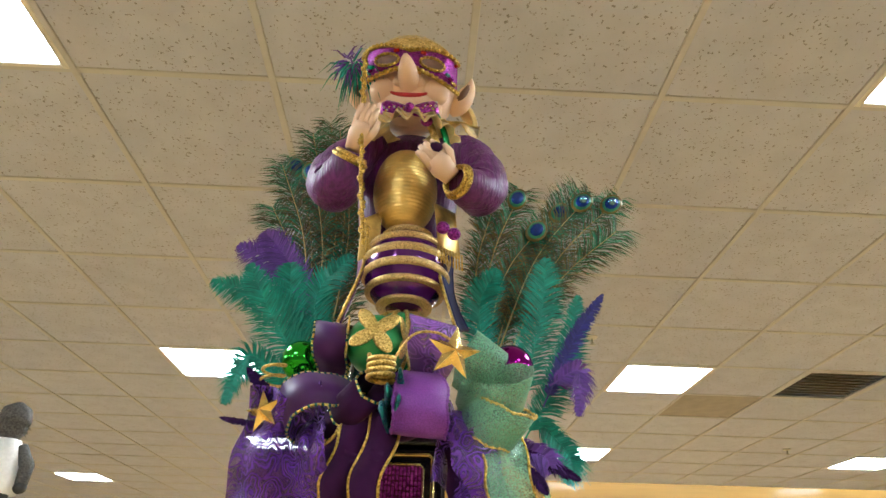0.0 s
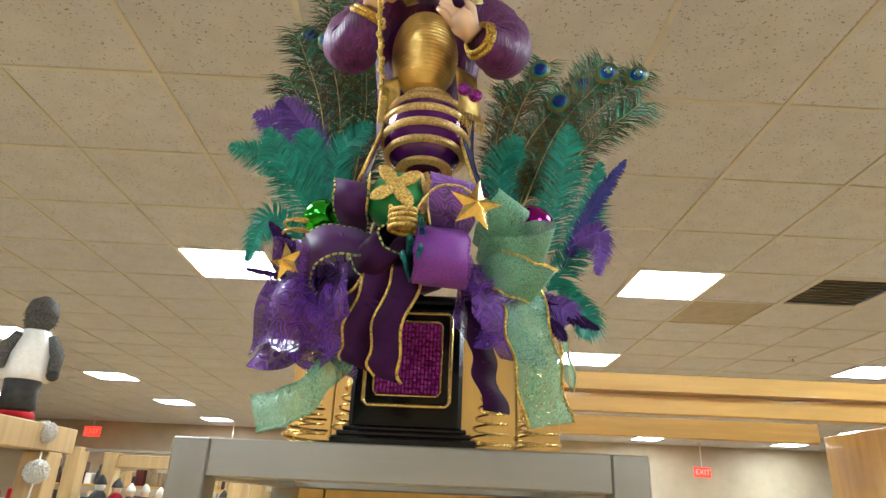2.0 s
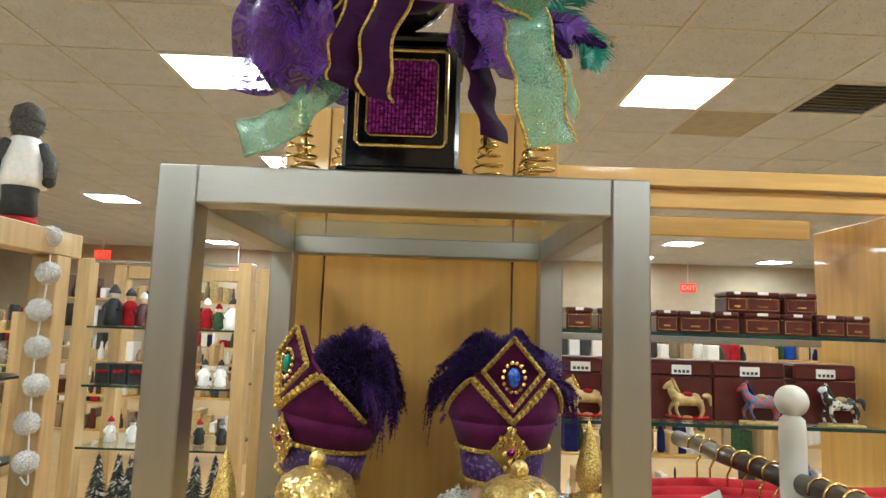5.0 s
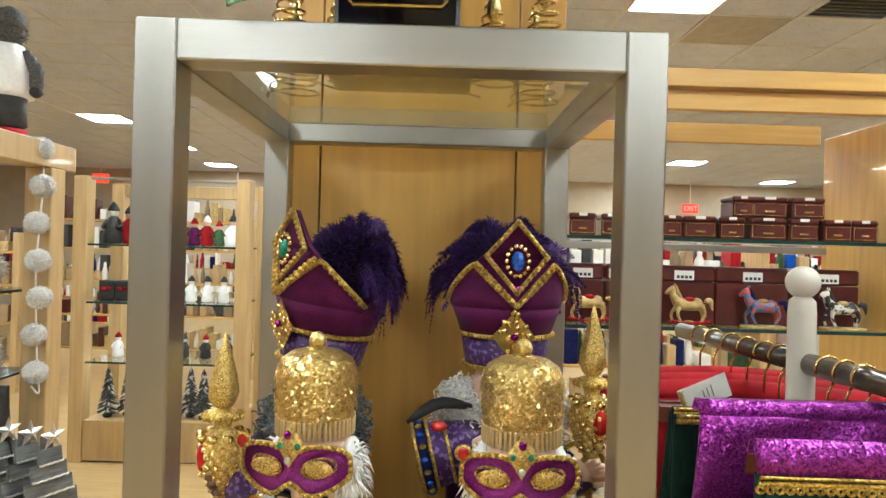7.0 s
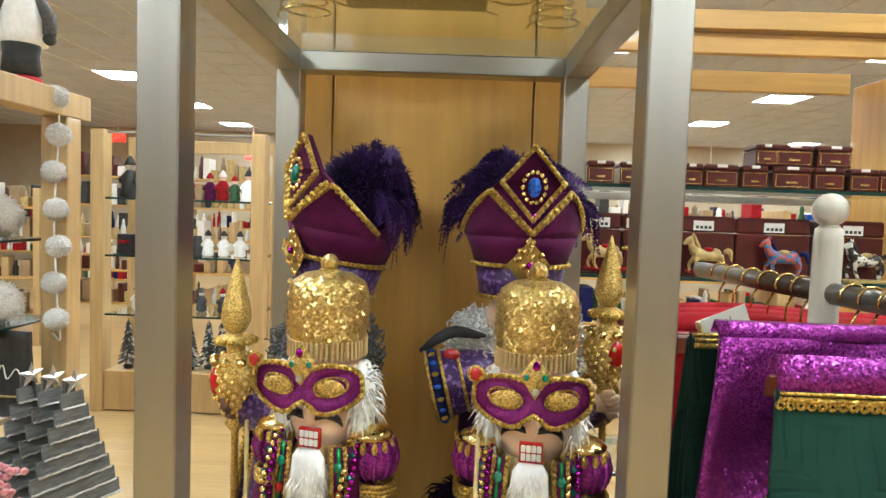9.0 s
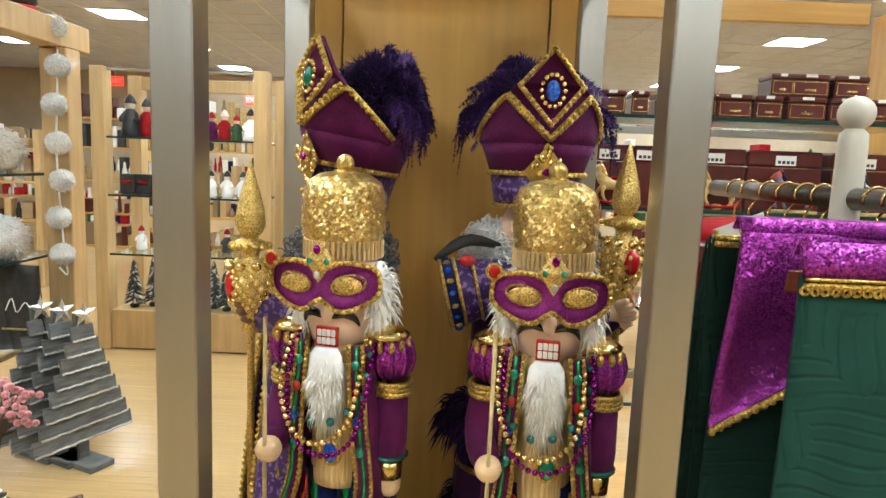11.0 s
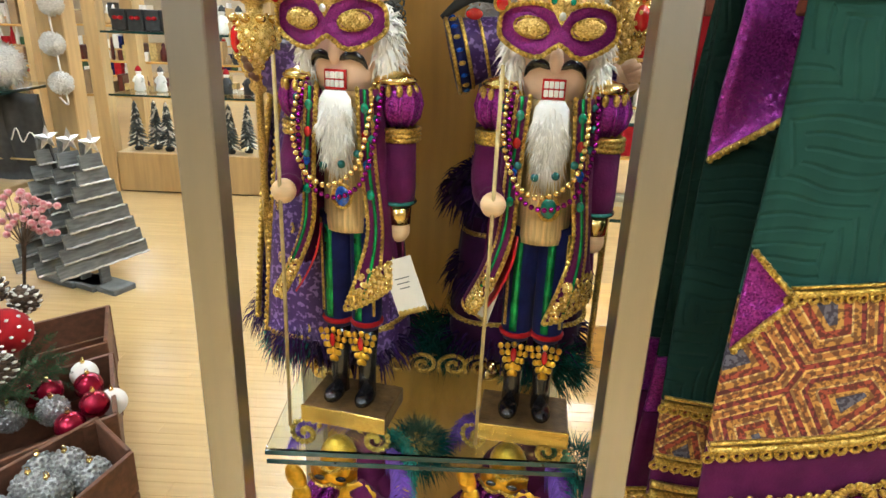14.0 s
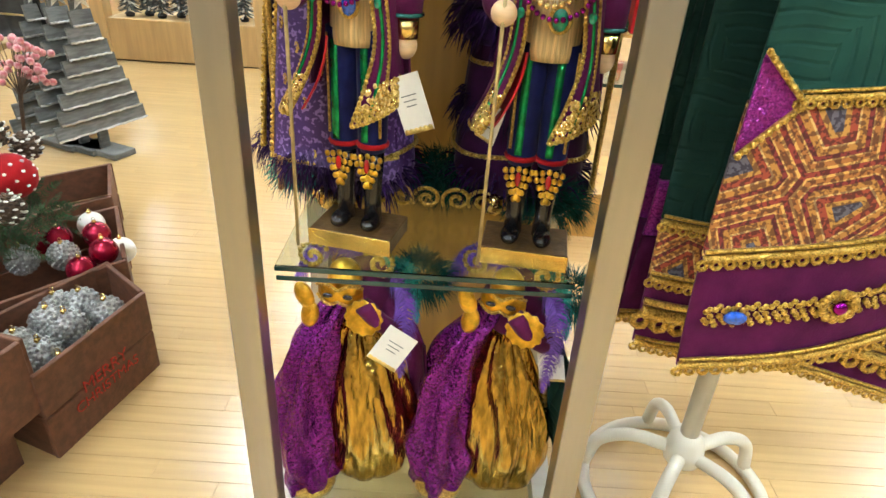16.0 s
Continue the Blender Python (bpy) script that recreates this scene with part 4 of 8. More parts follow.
# mask stick with a twisted gold cord
c = curve([(-0.098, -0.05, 2.775), (-0.09, -0.066, 2.65), (-0.08, -0.065, 2.5), (-0.067, -0.06, 2.375)], 60)
b.tube(c, 0.0035, "gold_braid", 6)
for i, p in enumerate(c):
    b.ball(p + Vector((0.003 * math.cos(i * 1.3), 0.003 * math.sin(i * 1.3), 0)), 0.0042, "gold_braid", 6, 4)
thing("elf_doll", pose(-0.016, 0.13, 2.13), "masked elf doll in purple corduroy coat with gold ball belly", "doll", build=b)

# ribbon and feather arrangement round the doll's feet
arr = thing("ribbon_arrangement", pose(0, 0.08, 2.13), "purple, green and gold ribbon bow with feathers and baubles", "bow arrangement")


def arr_part(name, fill, label=""):
    q = Build()
    q.m = Matrix.Translation((0, -0.08, -2.13))
    fill(q)
    return part(name, q, arr, label)


def bow_loop(q, base, d, w, length, fat, key, edge=None, n=34):
    """A ribbon turned back on itself: base, direction, width vector, length and half thickness."""
    base, d, w = Vector(base), Vector(d).normalized(), Vector(w)
    nn = d.cross(w).normalized()
    pts = []
    for k in range(n):
        t = 2 * math.pi * k / (n - 1)
        pts.append(base + d * length * (0.5 - 0.5 * math.cos(t)) ** 0.8 + nn * fat * math.sin(t) * (1.15 - 0.35 * math.cos(t)) + Vector((0.0012 * math.sin(5 * t), 0, 0.0012 * math.cos(7 * t))))
    pinch = [0.55 + 0.45 * min(1.0, math.sin(math.pi * k / (n - 1)) * 1.8) for k in range(n)]
    left, right = [p - w * 0.5 * f for p, f in zip(pts, pinch)], [p + w * 0.5 * f for p, f in zip(pts, pinch)]
    q.strip(left, right, key)
    if edge:
        for line in (left, right):
            q.tube(line, 0.0017, edge, 5)
            q.beads(spaced(line, 0.009), 0.0026, "teal_bead" if edge == "gold_braid" else edge, None, 6, 4)


LOOPS = [
    ("violet_satin", "gold_braid", (-0.1, 0.02, 2.185), (-0.05, -0.45, 1), (0.046, 0.004, -0.006), 0.085, 0.036),
    ("violet_satin", "gold_braid", (-0.05, -0.008, 2.155), (-1, -0.25, -0.3), (0.022, -0.018, -0.048), 0.112, 0.034),
    ("lace_brocade", None, (0.036, 0.015, 2.19), (0.05, -0.4, 1), (0.066, 0.01, -0.012), 0.088, 0.036),
    ("sheer_purple", "sheer_purple", (0.026, -0.028, 2.186), (0.03, -0.55, -1), (0.068, 0.002, -0.004), 0.1, 0.026),
    ("sheer_green", None, (0.085, 0.005, 2.17), (0.5, -0.25, 0.8), (0.044, 0.01, -0.03), 0.085, 0.03),
    ("sheer_green", None, (0.08, -0.012, 2.165), (0.92, -0.4, -0.05), (0.01, -0.038, 0.036), 0.1, 0.03),
    ("sheer_green", "gold_glitter", (0.085, -0.008, 2.15), (0.8, -0.42, -0.5), (0.03, -0.028, 0.036), 0.098, 0.028),
    ("purple_velvet", "gold_braid", (-0.02, -0.02, 2.17), (-0.55, -0.5, -0.5), (0.035, -0.02, 0.03), 0.075, 0.02),
]
for key, edge, base, d, w, ln, fat in LOOPS:
    arr_part("ribbon_loop", lambda q: bow_loop(q, base, d, w, ln, fat, key, edge), {"sheer_green": "sheer pale green organza loop", "sheer_purple": "sheer purple organza loop", "lace_brocade": "purple net ribbon with swirls", "violet_satin": "violet satin loop with beaded gold edge"}.get(key, "dark purple velvet loop"))
TAILS = [
    ("purple_velvet", "gold_braid", [(-0.055, -0.02, 2.16), (-0.066, -0.05, 2.12), (-0.08, -0.056, 2.07), (-0.093, -0.05, 2.02), (-0.09, -0.045, 1.995)], (0.038, 0.006, -0.012)),
    ("purple_velvet", "gold_braid", [(-0.03, -0.03, 2.165), (-0.034, -0.056, 2.11), (-0.05, -0.064, 2.05), (-0.056, -0.06, 2.0), (-0.05, -0.055, 1.975)], (0.036, 0.002, -0.008)),
    ("violet_satin", "gold_braid", [(-0.05, -0.01, 2.15), (-0.075, -0.035, 2.11), (-0.1, -0.04, 2.07), (-0.105, -0.035, 2.04)], (0.036, 0.01, 0.006)),
    ("lace_purple", None, [(0.045, -0.03, 2.14), (0.06, -0.05, 2.1), (0.078, -0.055, 2.05), (0.11, -0.045, 2.005)], (0.064, 0.012, -0.006)),
    ("purple_velvet", None, [(0.055, 0.0, 2.12), (0.068, -0.02, 2.04), (0.075, -0.02, 1.99), (0.092, -0.01, 1.945)], (0.034, 0.03, 0.0)),
    ("sheer_green", "gold_braid", [(0.1, -0.02, 2.12), (0.112, -0.05, 2.06), (0.125, -0.055, 1.99), (0.14, -0.05, 1.92)], (0.058, 0.015, 0.012)),
    ("sheer_green", "gold_glitter", [(0.13, 0.0, 2.12), (0.16, -0.02, 2.08), (0.185, -0.02, 2.05), (0.19, -0.01, 2.0)], (0.024, 0.04, -0.02)),
    ("sheer_green", "sheer_green", [(-0.09, 0.02, 2.06), (-0.12, -0.01, 2.005), (-0.155, -0.02, 1.965), (-0.205, -0.01, 1.95)], (0.014, -0.012, -0.044)),
]
for n, (key, edge, ctrl, w) in enumerate(TAILS):
    arr_part("ribbon_tail", lambda q, k=key, e=edge, c=ctrl, ww=w, s=n + 20: ribbon(q, c, ww, k, e, 28, wob=0.003, seed=s))


def crumple(q, c, sx, sz, key, seed):
    rnd = random.Random(seed)
    a, bb, cc = rnd.uniform(0, 6), rnd.uniform(0, 6), rnd.uniform(0, 6)
    q.grid(22, 18, lambda u, v: (c[0] + sx * (u - 0.5) * (0.75 + 0.4 * v), c[1] + 0.022 * math.sin(11 * u + a + 2 * v) + 0.015 * math.sin(9 * v + bb), c[2] + sz * (0.5 - v) + 0.014 * math.sin(7 * u + cc)), key, 0.001)


arr_part("lace_ruffle", lambda q: crumple(q, (-0.15, -0.035, 2.075), 0.125, 0.15, "lace_purple", 2), "sheer purple lace with swirls")
arr_part("lace_ruffle", lambda q: crumple(q, (-0.145, -0.005, 2.065), 0.12, 0.14, "lace_purple", 7), "sheer purple lace with swirls")
arr_part("lace_ruffle", lambda q: crumple(q, (0.085, -0.01, 2.085), 0.07, 0.11, "lace_purple", 9), "sheer purple lace with swirls")
arr_part("knot", lambda q: (q.ball((0.0, -0.02, 2.14), (0.05, 0.04, 0.045), "purple_velvet", 16, 10), crumple(q, (-0.006, -0.068, 2.135), 0.03, 0.05, "teal_sequin", 3)), "dark velvet knot with teal sequins")
ball = arr_part("green_bauble", lambda q: q.ball((-0.038, -0.016, 2.23), 0.044, "green_matt", 24, 14), "green bauble with gold glitter petals")
for yw, px, ro in ((0, -8, 10), (75, 0, 0), (-80, 0, 0)):
    for k in range(4):
        b = Build()
        b.m = Matrix.Translation((0, -0.08, -2.13))
        b.ball((0, 0, 0), (0.011, 0.0022, 0.021), "gold_glitter", 10, 6, Matrix.Translation((-0.038, -0.016, 2.23)) @ pose(0, 0, 0, 0, 0, yw) @ pose(0, 0, 0, px) @ pose(0, -0.0435, 0) @ pose(0, 0, 0, 0, ro + 45 + 90 * k, 0) @ pose(0, 0, 0.02))
        part("petal", b, ball, "gold glitter petal")
arr_part("green_bauble", lambda q: q.ball((-0.15, 0.02, 2.216), 0.03, "green_ball", 20, 12), "mirror green bauble")
arr_part("purple_bauble", lambda q: q.ball((0.158, 0.02, 2.215), 0.034, "purple_ball", 20, 12), "mirror purple bauble")
arr_part("gold_star", lambda q: q.star(0.038, 0.013, "gold", pose(0.07, -0.088, 2.196, 0, 8, 12)), "faceted gold star")
arr_part("gold_star", lambda q: q.star(0.03, 0.011, "gold", pose(-0.178, -0.04, 2.125, 0, -12, -25)), "faceted gold star")
arr_part("gold_coil", lambda q: q.tube([(-0.024 + 0.017 * math.cos(k * 0.5), -0.08 + 0.012 * math.sin(k * 0.5), 2.158 + 0.0006 * k) for k in range(58)], 0.0034, "gold_glitter", 6), "coiled gold glitter pick")
arr_part("gold_coil", lambda q: q.tube([(-0.178 + 0.016 * math.cos(k * 0.5), -0.02 + 0.012 * math.sin(k * 0.5), 2.165 + 0.0012 * k) for k in range(30)], 0.0022, "gold_glitter", 6), "coiled gold glitter pick")
arr_part("gold_wire", lambda q: q.tube(curve([(-0.01, -0.07, 2.19), (0.015, -0.08, 2.222), (0.045, -0.085, 2.225), (0.07, -0.08, 2.215)], 16), 0.002, "gold_glitter", 5))
OSTRICH = [
    ("feather_violet", [(-0.16, 0.13, 2.32), (-0.23, 0.14, 2.43), (-0.32, 0.14, 2.475)], 0.06), ("feather_violet", [(-0.15, 0.13, 2.33), (-0.23, 0.13, 2.45), (-0.275, 0.13, 2.5)], 0.05),
    ("feather_teal", [(-0.13, 0.1, 2.22), (-0.23, 0.1, 2.35), (-0.335, 0.09, 2.375)], 0.055), ("feather_teal", [(-0.14, 0.1, 2.2), (-0.22, 0.08, 2.31), (-0.27, 0.07, 2.4)], 0.055),
    ("feather_teal", [(-0.13, 0.12, 2.24), (-0.16, 0.11, 2.36), (-0.105, 0.1, 2.44)], 0.05), ("feather_teal", [(-0.16, 0.1, 2.17), (-0.24, 0.07, 2.24), (-0.265, 0.06, 2.16)], 0.04),
    ("feather_teal", [(-0.15, 0.12, 2.22), (-0.2, 0.11, 2.36), (-0.21, 0.1, 2.42)], 0.05),
    ("feather_teal", [(0.18, 0.1, 2.18), (0.22, 0.1, 2.33), (0.235, 0.09, 2.44)], 0.06), ("feather_teal", [(0.13, 0.12, 2.24), (0.12, 0.12, 2.36), (0.15, 0.1, 2.42)], 0.05),
    ("feather_teal", [(0.18, 0.08, 2.12), (0.25, 0.08, 2.24), (0.28, 0.07, 2.36)], 0.045), ("feather_teal", [(0.2, 0.08, 2.16), (0.25, 0.08, 2.1), (0.235, 0.05, 2.06)], 0.035),
    ("feather_indigo", [(0.21, 0.06, 2.17), (0.265, 0.06, 2.28), (0.315, 0.05, 2.355)], 0.022), ("feather_violet", [(0.22, 0.05, 2.2), (0.265, 0.04, 2.22), (0.255, 0.03, 2.15)], 0.03),
    ("feather_violet", [(0.14, 0.0, 2.1), (0.19, -0.03, 2.08), (0.2, -0.03, 2.06)], 0.03), ("feather_dark", [(0.16, -0.02, 2.09), (0.2, -0.03, 2.07), (0.235, -0.04, 2.05)], 0.014),
    ("feather_dark", [(0.15, -0.02, 2.08), (0.18, -0.04, 2.05), (0.19, -0.05, 2.03)], 0.012), ("feather_dark", [(-0.15, 0.0, 2.13), (-0.19, -0.02, 2.165), (-0.215, -0.02, 2.19)], 0.013),
    ("feather_dark", [(-0.15, 0.0, 2.11), (-0.21, -0.02, 2.115), (-0.24, -0.02, 2.12)], 0.007)]
for n, (key, ctrl, w) in enumerate(OSTRICH):
    arr_part("feather", lambda q, k=key, c=ctrl, ww=w, s=n: feather(q, c, ww, k, 170 if ww > 0.03 else 110, seed=s, quill=k, hair=0.0012 if ww > 0.03 else 0.0018), {"feather_teal": "fluffy teal ostrich feather", "feather_violet": "fluffy violet ostrich feather", "feather_indigo": "indigo goose feather"}.get(key, "dark purple feather"))
PEACOCK = [((-0.17, 0.16, 2.26), (-0.262, 0.2, 2.72), "blue"), ((-0.16, 0.17, 2.28), (-0.235, 0.21, 2.8), ""), ((-0.15, 0.17, 2.28), (-0.2, 0.21, 2.83), ""), ((-0.14, 0.17, 2.28), (-0.175, 0.2, 2.8), ""), ((-0.14, 0.16, 2.28), (-0.15, 0.2, 2.7), ""),
           ((-0.17, 0.15, 2.26), (-0.28, 0.18, 2.69), ""), ((-0.16, 0.16, 2.26), (-0.225, 0.19, 2.7), "blue"), ((-0.13, 0.18, 2.28), (-0.12, 0.21, 2.66), ""), ((-0.17, 0.16, 2.24), (-0.29, 0.2, 2.6), ""), ((-0.15, 0.17, 2.26), (-0.21, 0.21, 2.76), ""),
           ((0.12, 0.17, 2.28), (0.21, 0.19, 2.645), "blue"), ((0.15, 0.16, 2.28), (0.345, 0.18, 2.635), "gem"), ((0.17, 0.16, 2.28), (0.405, 0.18, 2.632), "gem"), ((0.14, 0.17, 2.28), (0.3, 0.2, 2.62), "blue"), ((0.13, 0.16, 2.28), (0.245, 0.18, 2.56), "blue"),
           ((0.18, 0.16, 2.26), (0.39, 0.17, 2.55), ""), ((0.12, 0.18, 2.28), (0.15, 0.2, 2.6), ""), ((0.14, 0.16, 2.26), (0.27, 0.19, 2.5), ""), ((0.13, 0.17, 2.27), (0.33, 0.2, 2.67), "")]
for n, (p, t, e) in enumerate(PEACOCK):
    sg = -1 if p[0] < 0 else 1
    arr_part("peacock_feather", lambda q, pp=p, tt=t, ee=e, s=n, g=sg: peacock(q, pp, tt, (-g * 0.015, 0.01, 0.03), 50 + s, ee), "peacock tail feather with blue eye")


def spiral_pick(m):
    q = Build()
    pts = []
    for k in range(110):
        r = 0.012 + 0.03 * (1 - k / 109) if k > 8 else 0.042
        pts.append((r * math.cos(k * 0.42), r * math.sin(k * 0.42), 0.003 + 0.0011 * k))
    q.tube(pts, 0.0022, "brass", 6)
    q.lathe([(0.001, 0.1), (0.011, 0.11), (0.013, 0.125), (0.006, 0.14), (0.01, 0.15), (0.001, 0.165)], "gold", None, 12)
    return thing("spiral_ornament", m, "gold wire spiral ornament standing on the glass top", "ornament", "gold spiral ornaments", build=q)


first = spiral_pick(pose(-0.175, 0.2, TOP - 0.003))
for x, y in ((-0.115, 0.27), (0.12, 0.26), (0.19, 0.2), (-0.2, 0.34), (0.2, 0.36)):
    copy_thing(first, pose(x, y, TOP - 0.003, 0, 0, x * 900))


# ---- on the glass shelf ----
def nutcracker(m, seed, mask_turn=0.0):
    """A painted wooden nutcracker with a sequin hat, holding up a mask on a stick; one mesh."""
    rnd = random.Random(seed)
    b = Build()
    b.box((0, 0.0, 0.015), (0.15, 0.105, 0.03), "bronze_top", b=0.002)
    b.box((0, -0.054, 0.015), (0.152, 0.004, 0.031), "gold_foil", b=0.001)
    for sg in (-1, 1):
        x = sg * 0.025
        b.lathe([(0.016, 0.04), (0.015, 0.08), (0.018, 0.13), (0.02, 0.17)], "black", Matrix.Translation((x, 0.0, 0)), 14)
        b.ball((x + sg * 0.003, -0.018, 0.043), (0.017, 0.03, 0.014), "black", 14, 8)
        b.lathe([(0.021, 0.17), (0.025, 0.19), (0.026, 0.27), (0.027, 0.37)], "navy", Matrix.Translation((x, 0.0, 0)), 14)
        torus(b, (x, 0, 0.183), 0.024, 0.005, "redcloth", seg=14)
        b.strip([(x - 0.011, -0.0262, 0.192 + 0.02 * k) for k in range(9)], [(x + 0.001, -0.0275, 0.192 + 0.02 * k) for k in range(9)], "green_satin", 0.002)
        b.tube([(x + sg * 0.019, -0.018, 0.2 + 0.02 * k) for k in range(9)], 0.0028, "gold_braid", 5)
        # filigree knee ornament
        for r, z in ((0.022, 0.168), (0.019, 0.156), (0.014, 0.143), (0.009, 0.13), (0.004, 0.118)):
            for k in range(5):
                b.ball((x + r * (k - 2) / 2, -0.026 - 0.002 * (k % 2), z - 0.002 * abs(k - 2)), (0.005, 0.0034, 0.006), "gold_leaf", 6, 4)
        b.ball((x, -0.031, 0.152), (0.0055, 0.004, 0.013), "red", 8, 6)
    # vest, torso, coat
    b.lathe([(0.041, 0.345), (0.043, 0.36), (0.041, 0.44), (0.046, 0.5), (0.05, 0.54), (0.03, 0.57)], "gold_rib", None, 60, 1, 0.9, 0.014, 30)
    for sg, inner, outer in ((1, [(0.03, -0.046, 0.566), (0.036, -0.05, 0.46), (0.047, -0.05, 0.365), (0.036, -0.06, 0.3), (0.014, -0.068, 0.232)], [(0.054, 0.0, 0.566), (0.062, 0.0, 0.46), (0.066, 0.0, 0.365), (0.078, -0.012, 0.31), (0.084, -0.02, 0.272)]),
                             (-1, [(-0.03, -0.046, 0.566), (-0.036, -0.05, 0.46), (-0.04, -0.05, 0.365), (-0.058, -0.064, 0.3), (-0.086, -0.074, 0.242)], [(-0.054, 0.0, 0.566), (-0.062, 0.0, 0.46), (-0.064, 0.0, 0.365), (-0.082, -0.008, 0.3), (-0.104, -0.02, 0.252)])):
        ci, co = curve(inner, 25), curve(outer, 25)

        def cloth(u, v, out=0.0):
            k = min(int(v * 24), 23)
            p, o = ci[k].lerp(ci[k + 1], v * 24 - k), co[k].lerp(co[k + 1], v * 24 - k)
            return p.lerp(o, u) + Vector((sg * (0.012 * math.sin(math.pi * u) + out * 0.4), -0.012 * math.sin(math.pi * u) - 0.004 * v * math.sin(9 * u) - out, 0))
        b.grid(9, 22, cloth, "plum", 0.004 * sg)
        hem = [cloth(u, 1.0, 0.003) for u in [k / 12 for k in range(13)]]
        edge = [cloth(0.0, v, 0.003) for v in [k / 24 for k in range(25)]]
        braid(b, edge + hem, 0.0034)
        b.tube([cloth(0.16 + 0.1 * v, v * 0.96, 0.004) for v in [k / 24 for k in range(25)]], 0.0028, "green_satin", 5)
        braid(b, [cloth(0.32 + 0.14 * v, v * 0.95, 0.003) for v in [k / 24 for k in range(25)]], 0.0028)
        for k, v in enumerate((0.06, 0.15, 0.25, 0.36)):
            b.ball(cloth(0.14, v, 0.007), (0.0065, 0.004, 0.008), ("green_gem", "red", "blue_gem", "green_gem")[k], 8, 6)
        for k in range(300 if sg > 0 else 140):
            u, v = rnd.uniform(0.05, 0.95 if sg > 0 else 0.4), rnd.uniform(0.74, 0.985)
            if rnd.random() < (v - 0.7) * 4:
                b.ball(cloth(u, v, 0.004), (0.0046, 0.003, 0.0046), rnd.choice(("gold_sequin", "gold_braid", "gold")), 6, 4)
    b.grid(10, 10, lambda u, v: (0.066 * math.cos(math.pi * u) * (1 + 0.3 * v), 0.004 + 0.045 * math.sin(math.pi * u), 0.56 - 0.29 * v), "plum", 0.004)
    b.grid(5, 8, lambda u, v: (-0.034 - 0.012 * u - 0.038 * v * v, -0.046 - 0.018 * v + 0.03 * u, 0.36 - 0.112 * v - 0.008 * u), "red_silk", 0.003)
    for sg in (-1, 1):
        # arms
        b.ball((sg * 0.078, 0.0, 0.545), (0.034, 0.032, 0.036), "purple_sequin", 16, 10)
        for k in range(10):
            a = 2 * math.pi * k / 10
            b.tube([(sg * 0.078 + 0.034 * math.cos(a) * math.sin(t), 0.033 * math.sin(a) * math.sin(t), 0.545 + 0.037 * math.cos(t)) for t in (0.5, 1.0, 1.57, 2.1, 2.6)], 0.0035, "purple_sequin", 5)
        b.lathe([(0.03, 0.0), (0.033, 0.006), (0.026, 0.012), (0.01, 0.018)], "gold", Matrix.Translation((sg * 0.072, -0.004, 0.572)), 16)
        for k in range(12):
            a = 2 * math.pi * k / 12
            b.ball((sg * 0.072 + 0.031 * math.cos(a), -0.004 + 0.031 * math.sin(a), 0.564), (0.005, 0.005, 0.009), "gold_braid", 6, 4)
        for z in (0.493, 0.5, 0.507):
            torus(b, (sg * 0.08, 0, z), 0.0275, 0.0042, "gold_braid", seg=16)
    b.lathe([(0.024, 0.395), (0.026, 0.42), (0.025, 0.49)], "plum", Matrix.Translation((0.08, -0.004, 0)), 14)
    torus(b, (0.08, -0.004, 0.397), 0.0245, 0.0035, "teal_bead", seg=16)
    b.lathe([(0.019, 0.362), (0.02, 0.392)], "gold", Matrix.Translation((0.08, -0.004, 0)), 14)
    b.ball((0.08, -0.004, 0.35), (0.018, 0.018, 0.02), "wood_ball", 14, 10)
    b.tube(curve([(-0.08, 0, 0.5), (-0.088, -0.01, 0.45), (-0.08, -0.045, 0.42), (-0.072, -0.07, 0.42)], 10), [0.025] * 6 + [0.023, 0.021, 0.019, 0.018], "plum", 12)
    b.ball((-0.07, -0.088, 0.418), 0.0185, "wood_ball", 14, 10)
    b.tube([(-0.073, -0.1, 0.02), (-0.07, -0.1, 0.3), (-0.068, -0.102, 0.61)], 0.003, "tan", 6)
    # head
    b.lathe([(0.02, 0.555), (0.044, 0.565), (0.05, 0.59), (0.051, 0.66), (0.048, 0.7)], "skin", None, 24)
    b.ball((0, -0.052, 0.615), (0.01, 0.012, 0.018), "skin", 10, 8)
    for sg in (-1, 1):
        b.tube(curve([(sg * 0.006, -0.053, 0.605), (sg * 0.022, -0.051, 0.612), (sg * 0.036, -0.043, 0.605), (sg * 0.042, -0.036, 0.592)], 10), [0.002, 0.0045, 0.006, 0.0066, 0.0066, 0.006, 0.005, 0.0038, 0.0025, 0.001], "black", 8)
        b.ball((sg * 0.054, 0.006, 0.625), (0.016, 0.034, 0.056), "fur", 14, 10)
        b.ball((sg * 0.06, 0.0, 0.592), (0.013, 0.028, 0.038), "fur", 14, 10)
        fur(b, (sg * 0.057, 0.004, 0.612), (0.016, 0.033, 0.058), 0.019, "beard", 230, seed + 3 * sg, thick=0.0028, down=0.9)
    b.box((0, -0.052, 0.578), (0.032, 0.008, 0.028), "red", b=0.001)
    for i in range(4):
        for j in (0, 1):
            b.box((-0.0105 + 0.007 * i, -0.0565, 0.5725 + 0.0115 * j), (0.006, 0.003, 0.0095), "white", b=0.0008)
    b.lathe([(0.0, 0.458), (0.01, 0.464), (0.018, 0.48), (0.0235, 0.505), (0.025, 0.53), (0.023, 0.552), (0.016, 0.563)], "fur", Matrix.Translation((0, -0.056, 0)), 18, 1, 0.6, 0.05, 6)
